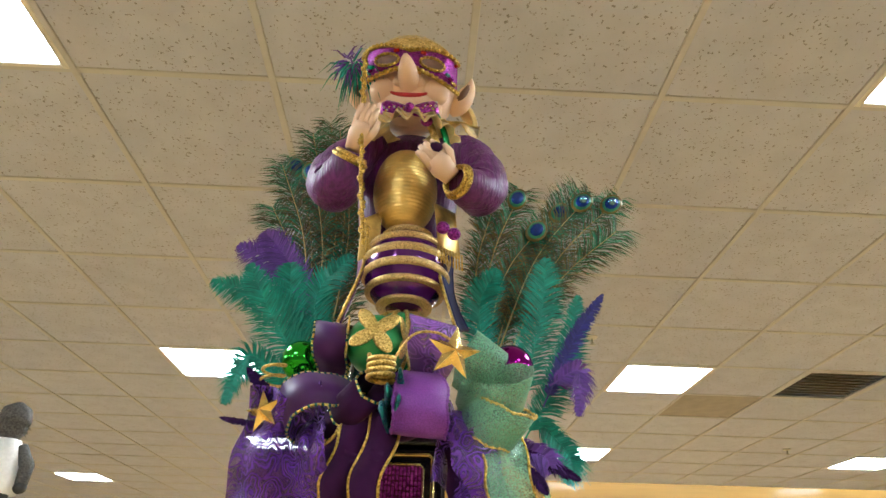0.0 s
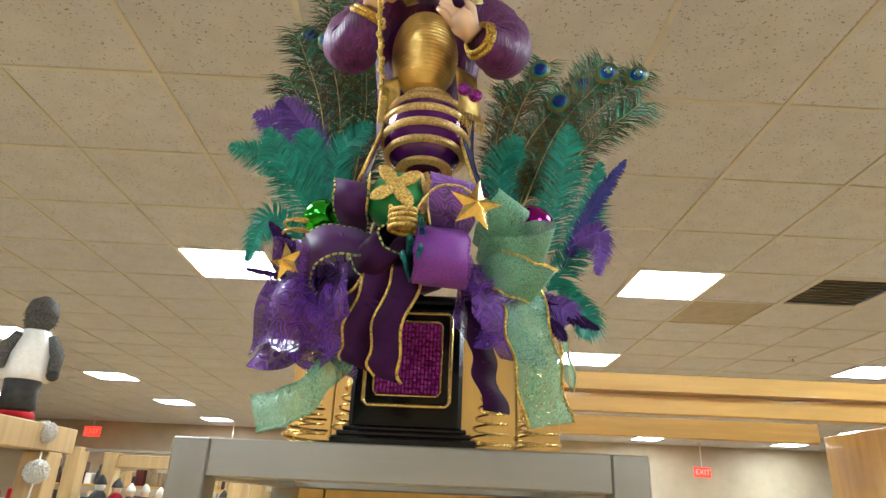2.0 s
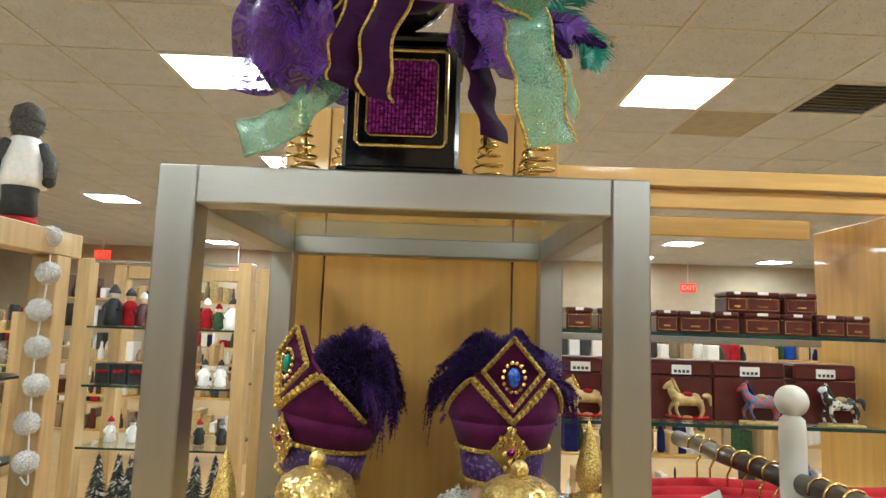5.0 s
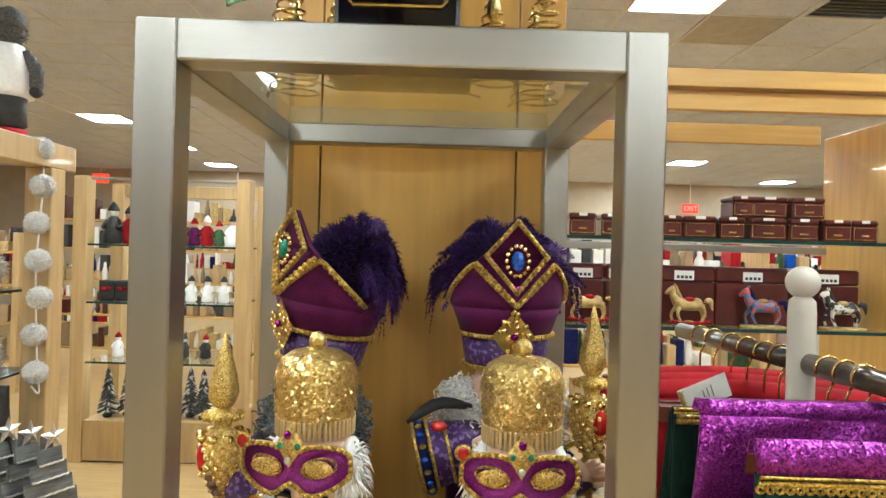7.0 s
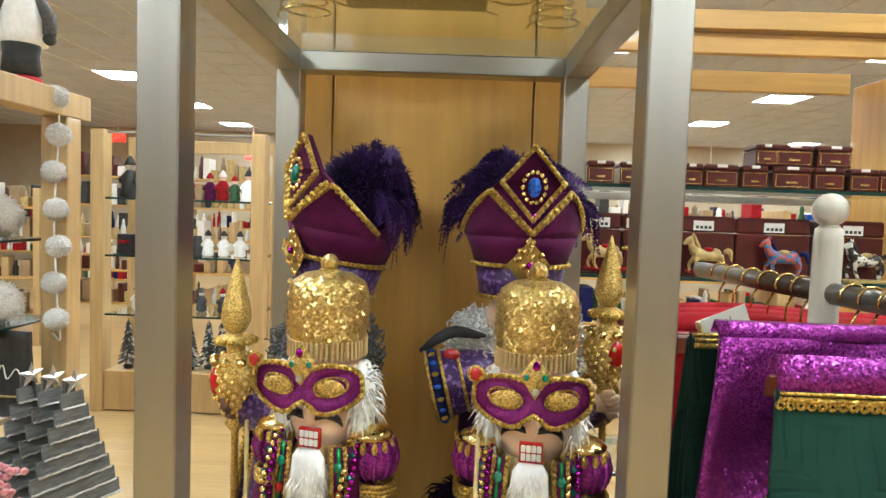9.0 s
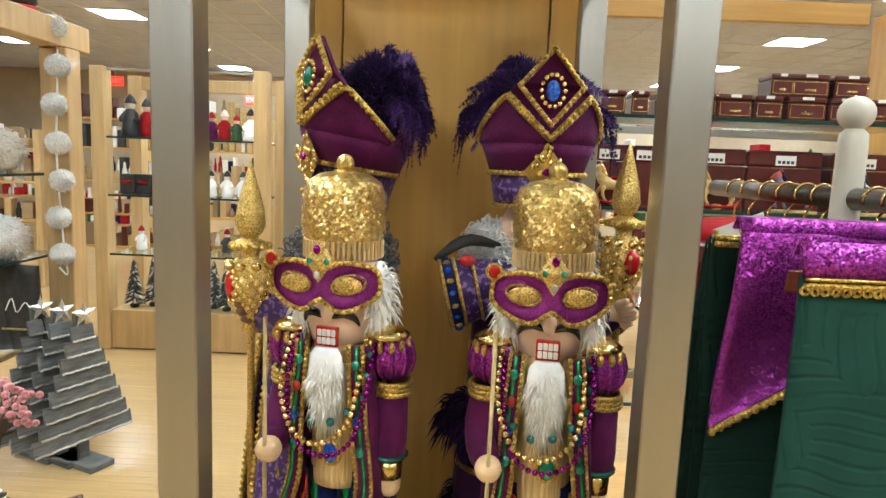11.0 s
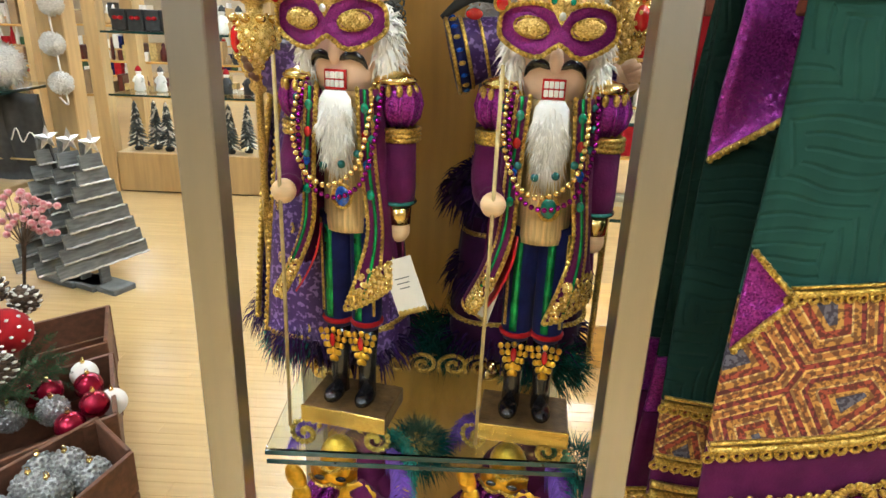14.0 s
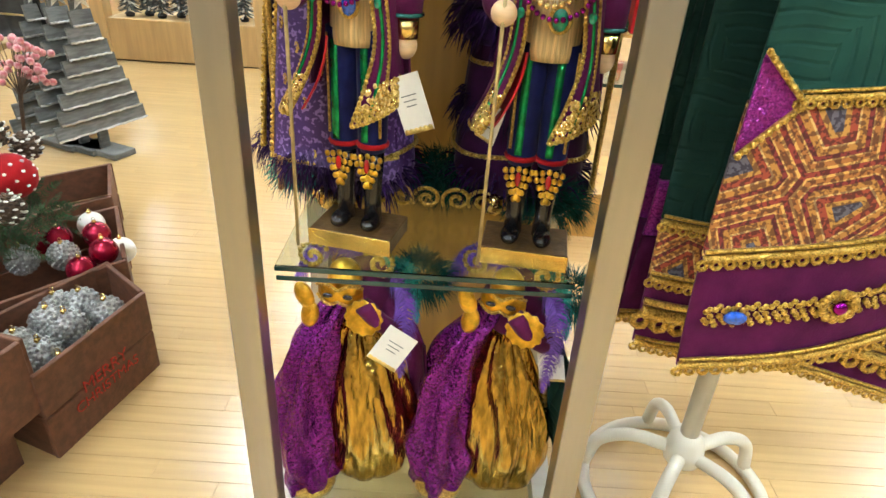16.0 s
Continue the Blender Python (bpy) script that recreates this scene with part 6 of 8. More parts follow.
def jester(m, seed):
    rnd = random.Random(seed)
    b = Build()
    sg = 1

    def sack(u, v):
        a = 2 * math.pi * u
        r = float(np.interp(v, [0, 0.06, 0.25, 0.5, 0.75, 0.92, 1], [0.075, 0.093, 0.1, 0.096, 0.075, 0.045, 0.03]))
        f = 0.11 * math.sin(7 * a + 2.2 * math.sin(4 * v + seed)) + 0.07 * math.sin(12 * a + 5 * v + seed) + 0.04 * math.sin(19 * a - 6 * v)
        r *= 1 + f * (0.35 + 0.75 * v)
        return (r * math.cos(a) + 0.012 * math.sin(5 * v), -0.02 + 0.8 * r * math.sin(a), 0.38 * v + 0.006 * math.sin(9 * a) * v)
    b.grid(90, 26, sack, "gold_crinkle", 0.002)
    b.lathe([(0.028, 0.37), (0.06, 0.4), (0.062, 0.45), (0.03, 0.49)], "plum", Matrix.Translation((0, 0, 0)), 20)
    arm = curve([(sg * -0.035, -0.03, 0.45), (sg * -0.08, -0.06, 0.37), (sg * -0.105, -0.07, 0.26), (sg * -0.11, -0.08, 0.14), (sg * -0.1, -0.085, 0.06), (sg * -0.095, -0.09, 0.0)], 34)

    def sleeve(u, v):
        k = min(int(v * 33), 32)
        p = arm[k].lerp(arm[k + 1], v * 33 - k)
        a = 2 * math.pi * u
        r = (0.02 + 0.034 * math.sin(math.pi * min(1, v * 0.8)) ** 0.7) * (1 + 0.24 * math.sin(5 * a + 7 * v + seed) + 0.13 * math.sin(9 * a - 11 * v) + 0.06 * math.sin(26 * v + 3 * a))
        return p + Vector((r * math.cos(a), r * math.sin(a), 0.4 * r * math.cos(a) * sg))
    b.grid(40, 40, sleeve, "sequin_sleeve", 0.002)
    b.lathe([(0.05, 0.0), (0.053, 0.012), (0.05, 0.026)], "gold_braid", Matrix.Translation((sg * -0.1, -0.09, -0.02)), 20)
    b.tube(curve([(sg * 0.04, -0.02, 0.44), (sg * 0.075, -0.06, 0.4), (sg * 0.05, -0.09, 0.43), (sg * 0.02, -0.1, 0.47)], 14), 0.017, "plum", 10)
    # gilt face mask and gold leaves
    hx, hz = (-0.008, 0.485) if seed > 40 else (-0.026, 0.482)
    b.ball((hx, -0.05, hz + 0.006), (0.032, 0.03, 0.036), "gold_leaf", 18, 12)
    b.grid(22, 7, lambda u, v: (hx + 0.082 * (u - 0.5), -0.098 + 0.9 * (u - 0.5) ** 2 * 0.08, hz + (2 * v - 1) * (0.011 + 0.009 * abs(math.sin((u - 0.5) * 6.3)))), "gold_leaf", 0.004)
    for s2 in (-1, 1):
        b.ball((hx + s2 * 0.018, -0.1, hz), (0.0095, 0.003, 0.0052), "black", 12, 6)
        braid(b, [(hx + 0.083 * (u - 0.5), -0.1 + 0.9 * (u - 0.5) ** 2 * 0.08, hz + s2 * (0.011 + 0.009 * abs(math.sin((u - 0.5) * 6.3)))) for u in [k / 20 for k in range(21)]], 0.0026)
        for k in range(22):
            a, r = k * 0.42, 0.004 + 0.0013 * k
            b.ball((hx + s2 * (0.062 + r * math.cos(a)), -0.04, hz + 0.035 + r * math.sin(a)), (0.0055, 0.005, 0.0055), "gold_braid", 6, 4)
    b.lathe([(0.004, 0.006), (0.018, 0.003), (0.033, 0.008), (0.034, 0.006), (0.018, 0.0), (0.004, 0.0)], "gold_leaf", pose(hx + 0.048, -0.1, hz - 0.036, 80, 0, 0), 48, 1, 1, 0.06, 12)
    for dx, dz, rot in ((-0.052, hz - 0.045, 12), (-0.06, hz - 0.005, -20)):
        b.ball((0, 0, 0), (0.017, 0.009, 0.028), "gold_leaf", 14, 10, pose(hx + dx, -0.1, dz, 0, rot, 0))
    b.grid(12, 12, lambda u, v: (0.075 + 0.05 * u + 0.03 * v, -0.03 + 0.03 * math.sin(3 * u + 2 * v), 0.36 - 0.24 * v + 0.02 * math.sin(5 * u)), "quilt_dark" if seed > 40 else "plum", 0.006)
    braid(b, [(0.072 + 0.03 * v, -0.034 + 0.03 * math.sin(2 * v), 0.36 - 0.24 * v) for v in [k / 20 for k in range(21)]], 0.005)
    feather(b, [(sg * 0.05, -0.03, 0.5), (sg * 0.09, -0.07, 0.46), (sg * 0.085, -0.08, 0.3)], 0.035, "feather_violet", 190, "feather_violet", droop=0.8, seed=seed)
    feather(b, [(0, 0.05, 0.47), (-sg * 0.09, 0.04, 0.5), (-sg * 0.14, 0.0, 0.44)], 0.034, "feather_violet", 190, "feather_violet", droop=0.9, seed=seed + 1)
    feather(b, [(0, 0.06, 0.46), (sg * 0.08, 0.0, 0.49), (sg * 0.11, -0.05, 0.41)], 0.03, "feather_teal", 190, "feather_teal", droop=0.7, seed=seed + 2)
    fur(b, (sg * 0.1, 0.03, 0.46), (0.04, 0.04, 0.02), 0.045, "feather_deep", 900, seed + 3, 0.001)
    return thing("jester_doll", m, "jester doll in crinkled gold lame and purple sequins", "doll", "jester dolls", build=b)


jester(pose(-0.115, 0.215, 0.142, 0, 0, -6), 31)
jester(pose(0.17, 0.21, 0.142, 0, 0, -16), 47)
paper_tag(pose(-0.03, 0.09, 0.575, -14, 38, 8), 0.062, 0.07)
paper_tag(pose(0.24, 0.14, 0.51, -10, -15, -20), 0.05, 0.055)
b = Build()
b.m = Matrix.Translation((-0.02, -0.4, -SHELF))
for k, (c, key) in enumerate((((0.02, 0.42, SHELF + 0.045), "feather_deep"), ((-0.24, 0.4, SHELF + 0.06), "feather_teal"), ((0.23, 0.36, SHELF + 0.035), "feather_deep"))):
    fur(b, c, (0.06, 0.05, 0.035), 0.05, key, 1500, 60 + k, 0.0009, lower=-0.6)
    b.ball(c, (0.055, 0.045, 0.03), key, 14, 8)
for sg in (-1, 1):
    for q in range(3):
        b.tube([(0.02 + sg * (0.03 + 0.05 * q) + (0.004 + 0.0011 * k) * math.cos(k * 0.4), 0.33, SHELF + 0.034 + (0.004 + 0.0009 * k) * math.sin(k * 0.4)) for k in range(26)], 0.004, "gold_braid", 6)
thing("feather_garland", pose(0.02, 0.4, SHELF), "teal feather and gold scroll trim lying on the glass", "garland", build=b)


# ---- tree-skirt rack ----
def tapestry(name):
    """Woven cloth with large cells outlined in gold on brick red."""
    m = mat(name, (0.3, 0.05, 0.03), 0.6, vary=0.3, scale=60)
    nt = m.node_tree
    b = nt.nodes["Principled BSDF"]
    tc = nt.nodes.new("ShaderNodeTexCoord")
    v = nt.nodes.new("ShaderNodeTexVoronoi")
    v.feature = "DISTANCE_TO_EDGE"
    v.inputs["Scale"].default_value = 8.5
    v.inputs["Randomness"].default_value = 0.45
    mp = nt.nodes.new("ShaderNodeMapping")
    mp.inputs["Rotation"].default_value = (math.pi / 2, 0, 0.5)
    mp.inputs["Scale"].default_value = (1.0, 1.15, 1.0)
    v.voronoi_dimensions = "2D"
    nt.links.new(tc.outputs["Object"], mp.inputs["Vector"])
    nt.links.new(mp.outputs[0], v.inputs["Vector"])
    r = nt.nodes.new("ShaderNodeValToRGB")
    r.color_ramp.interpolation = "CONSTANT"
    els = r.color_ramp.elements
    els[0].position, els[0].color = 0.0, (0.26, 0.035, 0.03, 1)
    els[1].position, els[1].color = 0.03, (0.62, 0.38, 0.12, 1)
    for p, c in ((0.06, (0.36, 0.14, 0.04, 1)), (0.12, (0.58, 0.36, 0.13, 1)), (0.14, (0.2, 0.025, 0.03, 1)), (0.19, (0.42, 0.2, 0.05, 1)), (0.26, (0.6, 0.42, 0.18, 1)), (0.285, (0.3, 0.05, 0.03, 1)), (0.36, (0.45, 0.24, 0.06, 1)), (0.42, (0.1, 0.1, 0.16, 1))):
        e = els.new(p)
        e.color = c
    nt.links.new(v.outputs["Distance"], r.inputs["Fac"])
    n = nt.nodes.new("ShaderNodeTexNoise")
    n.inputs["Scale"].default_value = 150
    nt.links.new(tc.outputs["Object"], n.inputs["Vector"])
    r2 = nt.nodes.new("ShaderNodeValToRGB")
    r2.color_ramp.elements[0].position, r2.color_ramp.elements[1].position = 0.47, 0.53
    r2.color_ramp.elements[0].color = (0.42, 0.34, 0.36, 1)
    r2.color_ramp.elements[1].color = (1.25, 1.2, 1.0, 1)
    nt.links.new(n.outputs["Fac"], r2.inputs["Fac"])
    mx = nt.nodes.new("ShaderNodeVectorMath")
    mx.operation = "MULTIPLY"
    nt.links.new(r.outputs[0], mx.inputs[0])
    nt.links.new(r2.outputs[0], mx.inputs[1])
    nt.links.new(mx.outputs[0], b.inputs["Base Color"])
    return m


M["tapestry"] = tapestry("gold_and_red_tapestry")

RX, RY = 0.62, 0.28
rack = thing("garment_rack", pose(RX, RY, 0), "ivory enamelled rack with dark wooden rail and bentwood base", "garment rack")
b = Build()
b.lathe([(0.021, 0.13), (0.0205, 1.565), (0.019, 1.583), (0.012, 1.59)], "ivory", None, 20)
part("pole", b, rack)
b = Build()
b.ball((0, 0, 1.612), 0.0255, "ivory", 20, 14)
part("ball_finial", b, rack)
b = Build()
b.lathe([(0.022, 0.105), (0.042, 0.12), (0.045, 0.15), (0.04, 0.18), (0.022, 0.2)], "ivory", None, 18)
part("collar", b, rack)
b = Build()
torus(b, (0, 0, 0.018), 0.215, 0.0165, "ivory", seg=44)
part("ring", b, rack)
for k in range(5):
    a = math.radians(20 + 72 * k)
    b = Build()
    b.tube(curve([(r * math.cos(a), r * math.sin(a), z) for r, z in ((0.03, 0.145), (0.12, 0.15), (0.19, 0.11), (0.214, 0.03))], 16), 0.0155, "ivory", 10)
    part("leg", b, rack)
SLOPE = -0.109
b = Build()
b.tube([(SLOPE * 0.38, 0.38, 1.487), (SLOPE * 0.2, 0.2, 1.487), (SLOPE * 0.02, 0.02, 1.487)], 0.0165, "walnut", 14)
part("rail", b, rack, "dark turned wooden rail")
b = Build()
b.tube([(SLOPE * -0.021, -0.021, 1.487), (SLOPE * -0.55, -0.55, 1.487)], 0.0165, "walnut", 14)
part("rail", b, rack, "dark turned wooden rail")


def hanger(y, wide=0.4):
    h = thing("hanger", pose(RX + SLOPE * (y - RY), y, 1.487), "wooden skirt hanger with brass hook", "hanger", "hangers on the rack")
    b = Build()
    b.tube([(0.0192 * math.cos(t), 0, 0.0192 * math.sin(t)) for t in [math.radians(200 - 16 * k) for k in range(16)]] + [(0.008, 0, -0.02), (0.0, 0, -0.035), (0.0, 0, -0.07)], 0.0022, "brass", 6)
    part("hook", b, h, "brass hook")
    b = Build()
    b.box((0, 0, -0.098), (wide, 0.012, 0.03), "cherry", b=0.005)
    part("bar", b, h, "reddish wooden bar")
    return h


for y in (0.58, 0.53, 0.47, 0.42, 0.37, 0.33, 0.22, 0.185, 0.15, 0.09):
    hanger(y)
hanger(0.0, 0.28)


def skirt(name, label, y, left, top, hem_left, hem_right, right, bands, seed, folds=0.012, flare=0.0):
    """A hanging quilted tree skirt with bands of cloth; bands: (from, to, material) down its height."""
    s = thing(name, pose(left, y, top), label, "tree skirt", "tree skirts on the rack")
    ph = seed * 1.7

    def at(u, v, d=0.0):
        hem = hem_left + (hem_right - hem_left) * u
        x = left + (right - left) * u - flare * (1 - u) * v + 0.01 * math.sin(4 * v + ph) * (1 - u)
        yy = y + folds * (math.sin(7 * u + ph + v) * (0.3 + v)) - 0.035 * v + 0.02 * u * math.sin(2 * v) - d
        return Vector((x - left, yy - y, (hem - top) * v))

    for v0, v1, key in bands:
        b = Build()
        b.grid(30, max(4, int(40 * (v1 - v0)) + 2), lambda u, v: at(u, v0 + (v1 - v0) * v), key, -0.007)
        part("panel", b, s, {"quilt": "green quilted velvet panel", "quilt_dark": "dark green quilted velvet panel", "tapestry": "gold and red tapestry band", "plum": "plum velvet border", "purple_sequin": "purple sequin cloth", "redcloth": "red velvet cloth"}.get(key, ""))
    return s, at


def trim(s, at, v, r=0.0045, name="gold_trim", label="looped gold braid", u0=0.0, u1=1.0, scallop=True):
    b = Build()
    pts = [at(u0 + (u1 - u0) * k / 60, v, 0.006) for k in range(61)]
    b.tube(pts, r, "gold_braid", 6)
    b.tube([p + Vector((0, 0, r * 1.8)) for p in pts], r * 0.6, "gold_braid", 5)
    if scallop:
        for p in spaced(pts, r * 3.0):
            torus(b, p - Vector((0, 0.001, r * 1.6)), r * 1.1, r * 0.55, "gold_braid", None, 7, axis="y")
    part(name, b, s, label)


s1, at1 = skirt("tree_skirt", "green quilted velvet tree skirt with tapestry band and jewelled plum border", -0.022, 0.393, 1.412, 0.65, 0.8, 0.93, [(0.0, 0.47, "quilt"), (0.475, 0.755, "tapestry"), (0.76, 0.995, "plum")], 1)
b = Build()
b.grid(30, 5, lambda u, v: at1(u, 0, 0.004) + Vector((0, 0.03 * v, 0.03 * math.sin(v * 3) + 0.012 * v)), "purple_sequin", 0.004)
part("sequin_fold", b, s1, "purple sequin cloth folded over the top")
for v in (0.012, 0.472, 0.757, 0.99):
    trim(s1, at1, v, u0=0.1 if 0.4 < v < 0.5 else 0.0, r=0.0036 if v < 0.1 else 0.0046 if v < 0.6 else 0.006)
b = Build()
b.grid(10, 12, lambda u, v: at1(0.11 * u * (1 - abs(2 * v - 1)), 0.395 + 0.17 * v, 0.004), "purple_sequin", -0.004)
braid(b, [at1(0.112 * (1 - abs(2 * v - 1)), 0.395 + 0.17 * v, 0.01) for v in [k / 24 for k in range(25)]], 0.0042)
part("sequin_gusset", b, s1, "purple sequin gusset with gold braid")
b = Build()
for k, p in enumerate(spaced([at1(0.04 + 0.96 * q / 80, 0.875, 0.01) for q in range(81)], 0.012)):
    for q in range(5):
        b.ball(p + Vector((0.004 * math.cos(q * 1.257), 0, 0.012 * math.sin(q * 1.257) * (1 + 0.4 * (k % 2)))), (0.005, 0.003, 0.005), "gold_braid", 6, 4)
part("gold_lace", b, s1, "wide gold lace band")
for k, (u, key) in enumerate(((0.1, "blue_gem"), (0.34, "purple_ball"), (0.58, "red"), (0.82, "green_gem"))):
    b = Build()
    p = at1(u, 0.875, 0.018)
    b.ball(p, (0.017, 0.007, 0.011) if k == 0 else (0.01, 0.006, 0.01), key, 14, 8)
    part("gem", b, s1, "faceted glass gem")
    if k:
        b = Build()
        for q in range(12):
            a = 2 * math.pi * q / 12
            b.ball(p + Vector((0.021 * math.cos(a), 0.004, 0.021 * math.sin(a))), (0.008, 0.003, 0.008), "gold_braid", 6, 4)
        part("gem_setting", b, s1, "gold flower braid setting")
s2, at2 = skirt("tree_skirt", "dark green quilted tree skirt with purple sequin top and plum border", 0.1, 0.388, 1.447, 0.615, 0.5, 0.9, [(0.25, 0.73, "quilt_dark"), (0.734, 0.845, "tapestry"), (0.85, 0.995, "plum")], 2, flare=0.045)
b = Build()
b.grid(40, 14, lambda u, v: at2(u, v * max(0.09, 0.3 - 0.5 * u), 0.007 + 0.006 * math.sin(14 * u + 5 * v)), "purple_sequin", -0.006)
b.grid(26, 4, lambda u, v: at2(u, 0, 0.007) + Vector((0, 0.03 * v, 0.02 * math.sin(3 * v))), "purple_sequin", 0.004)
part("sequin_panel", b, s2, "purple sequin cloth")
b = Build()
braid(b, [at2(u, max(0.092, 0.302 - 0.5 * u), 0.015 + 0.006 * math.sin(14 * u + 5)) for u in [k / 60 for k in range(61)]], 0.0045)
part("gold_trim", b, s2, "looped gold braid")
for v in (0.732, 0.847, 0.99):
    trim(s2, at2, v, 0.0055)
trim(s2, at2, 0.92, 0.011, "gold_lace", "wide gold lace band")
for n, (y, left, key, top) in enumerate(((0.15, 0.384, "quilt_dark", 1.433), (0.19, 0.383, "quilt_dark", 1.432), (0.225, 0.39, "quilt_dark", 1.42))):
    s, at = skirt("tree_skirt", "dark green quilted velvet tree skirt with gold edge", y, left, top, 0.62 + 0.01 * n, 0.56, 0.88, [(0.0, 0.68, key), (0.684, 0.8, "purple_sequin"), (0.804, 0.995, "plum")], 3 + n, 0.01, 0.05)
    trim(s, at, 0.01, 0.004, scallop=False)
    trim(s, at, 0.985, 0.005)
for n, (y, left) in enumerate(((0.36, 0.4), (0.43, 0.43), (0.5, 0.46))):
    s, at = skirt("tree_skirt", "red velvet tree skirt folded over a hanger", y, left, 1.405, 0.7, 0.68, 1.2, [(0.0, 0.995, "redcloth")], 8 + n, 0.02)
    b = Build()
    b.grid(24, 5, lambda u, v: at(u, 0, 0.0) + Vector((0, 0.05 * v, 0.025 * math.sin(3 * v) + 0.006 * math.sin(9 * u))), "redcloth", 0.006)
    part("fold", b, s)
paper_tag(pose(0.53, 0.33, 1.44, -10, 70, 0), 0.04, 0.09)

# ---- maple shelving with glass shelves and boxed horses ----
shelv = thing("glass_shelving", pose(1.0, 1.6, 0), "tall maple shelving unit with glass shelves", "shelving")
for nm, c, sz, key in (("header", (0.05, 0.0, 2.215), (1.45, 0.035, 0.07), "maple_h"), ("cornice", (0.05, -0.012, 2.289), (1.47, 0.07, 0.066), "maple_h"), ("back_rail", (0.0, 0.47, 2.19), (1.42, 0.03, 0.085), "maple_h"),
                       ("side_panel", (0.755, 0.235, 1.09), (0.045, 0.47, 2.175), "maple"), ("side_panel", (-0.69, 0.235, 1.09), (0.045, 0.47, 2.175), "maple"), ("plinth", (0.03, 0.235, 0.1), (1.38, 0.46, 0.2), "maple_h")):
    b = Build()
    b.box(c, sz, key, b=0.003)
    part(nm, b, shelv)
for z in (1.715, 1.385, 1.02, 0.65):
    b = Build()
    b.box((0.03, 0.23, z - 0.006), (1.38, 0.42, 0.012), "glass", b=0.001)
    g = part("glass_shelf", b, shelv, "clear glass shelf")
    g.visible_shadow = False
    b = Build()
    b.box((0.03, 0.017, z - 0.006), (1.38, 0.004, 0.013), "glass_edge", b=0.001)
    part("glass_edge", b, shelv, "green glass edge")
    b = Build()
    b.box((0.03, 0.42, z - 0.03), (1.38, 0.02, 0.03), "steel_h", b=0.002)
    part("shelf_rail", b, shelv)


def gift_box(x, y, z, w, d, h, label_h=0.0, yaw=0):
    t = thing("gift_box", pose(x, y, z, 0, 0, yaw), "glossy maroon gift box with gold edging", "box", "maroon boxes on the glass shelves")
    b = Build()
    b.box((0, 0, h * 0.36), (w, d, h * 0.72), "box_red", b=0.004)
    part("body", b, t)
    b = Build()
    b.box((0, 0, h * 0.865), (w + 0.004, d + 0.004, h * 0.265), "box_red", b=0.008)
    part("lid", b, t)
    if h < 0.12:
        b = Build()
        for zz in (0.12, 0.66):
            b.box((0, -d / 2 - 0.0015, h * zz), (w * 0.86, 0.0015, 0.0025), "gold", b=0.0003)
        for xx in (-0.43, 0.43):
            b.box((w * xx, -d / 2 - 0.0015, h * 0.39), (0.0025, 0.0015, h * 0.52), "gold", b=0.0003)
        part("gold_line", b, t)
        b = Build()
        b.box((0, -d / 2 - 0.002, h * 0.3), (w * 0.3, 0.0015, h * 0.09), "gold", b=0.0003)
        part("emblem", b, t)
        b = Build()
        b.box((0, -d / 2 - 0.004, h * 0.93), (w * 0.3, 0.002, h * 0.13), "label", b=0.0003)
        part("price_label", b, t)
    else:
        b = Build()
        b.box((0, -d / 2 - 0.004, h * 0.84), (0.075, 0.002, 0.036), "label", b=0.0003)
        lab = part("price_label", b, t, "white shelf price label")
        for k in range(4):
            b = Build()
            b.box((-0.024 + 0.016 * k, -d / 2 - 0.0056, h * 0.84 - 0.006), (0.011, 0.001, 0.011), "dark", b=0.0002)
            part("print_bar", b, lab)
    return t


for px, w in ((1024, 48), (1072, 30), (1120, 40), (1180, 38), (1228, 60), (1285, 46), (1348, 66), (1412, 52), (1470, 50), (1519, 46)):
    gift_box(0.538 + (px - 1005) * 0.00212, 1.68, 1.7155, w * 0.00205, 0.11, 0.082, yaw=3 * math.sin(px))
for px, w in ((1305, 38), (1350, 66), (1419, 60)):
    gift_box(0.538 + (px - 1005) * 0.00212, 1.685, 1.7985, w * 0.00205, 0.11, 0.078, yaw=2 * math.cos(px))
for px, w in ((1035, 70), (1100, 40), (1218, 104), (1342, 120), (1480, 104)):
    gift_box(0.538 + (px - 1005) * 0.00212, 1.78, 1.3855, w * 0.0023, 0.14, 0.225)


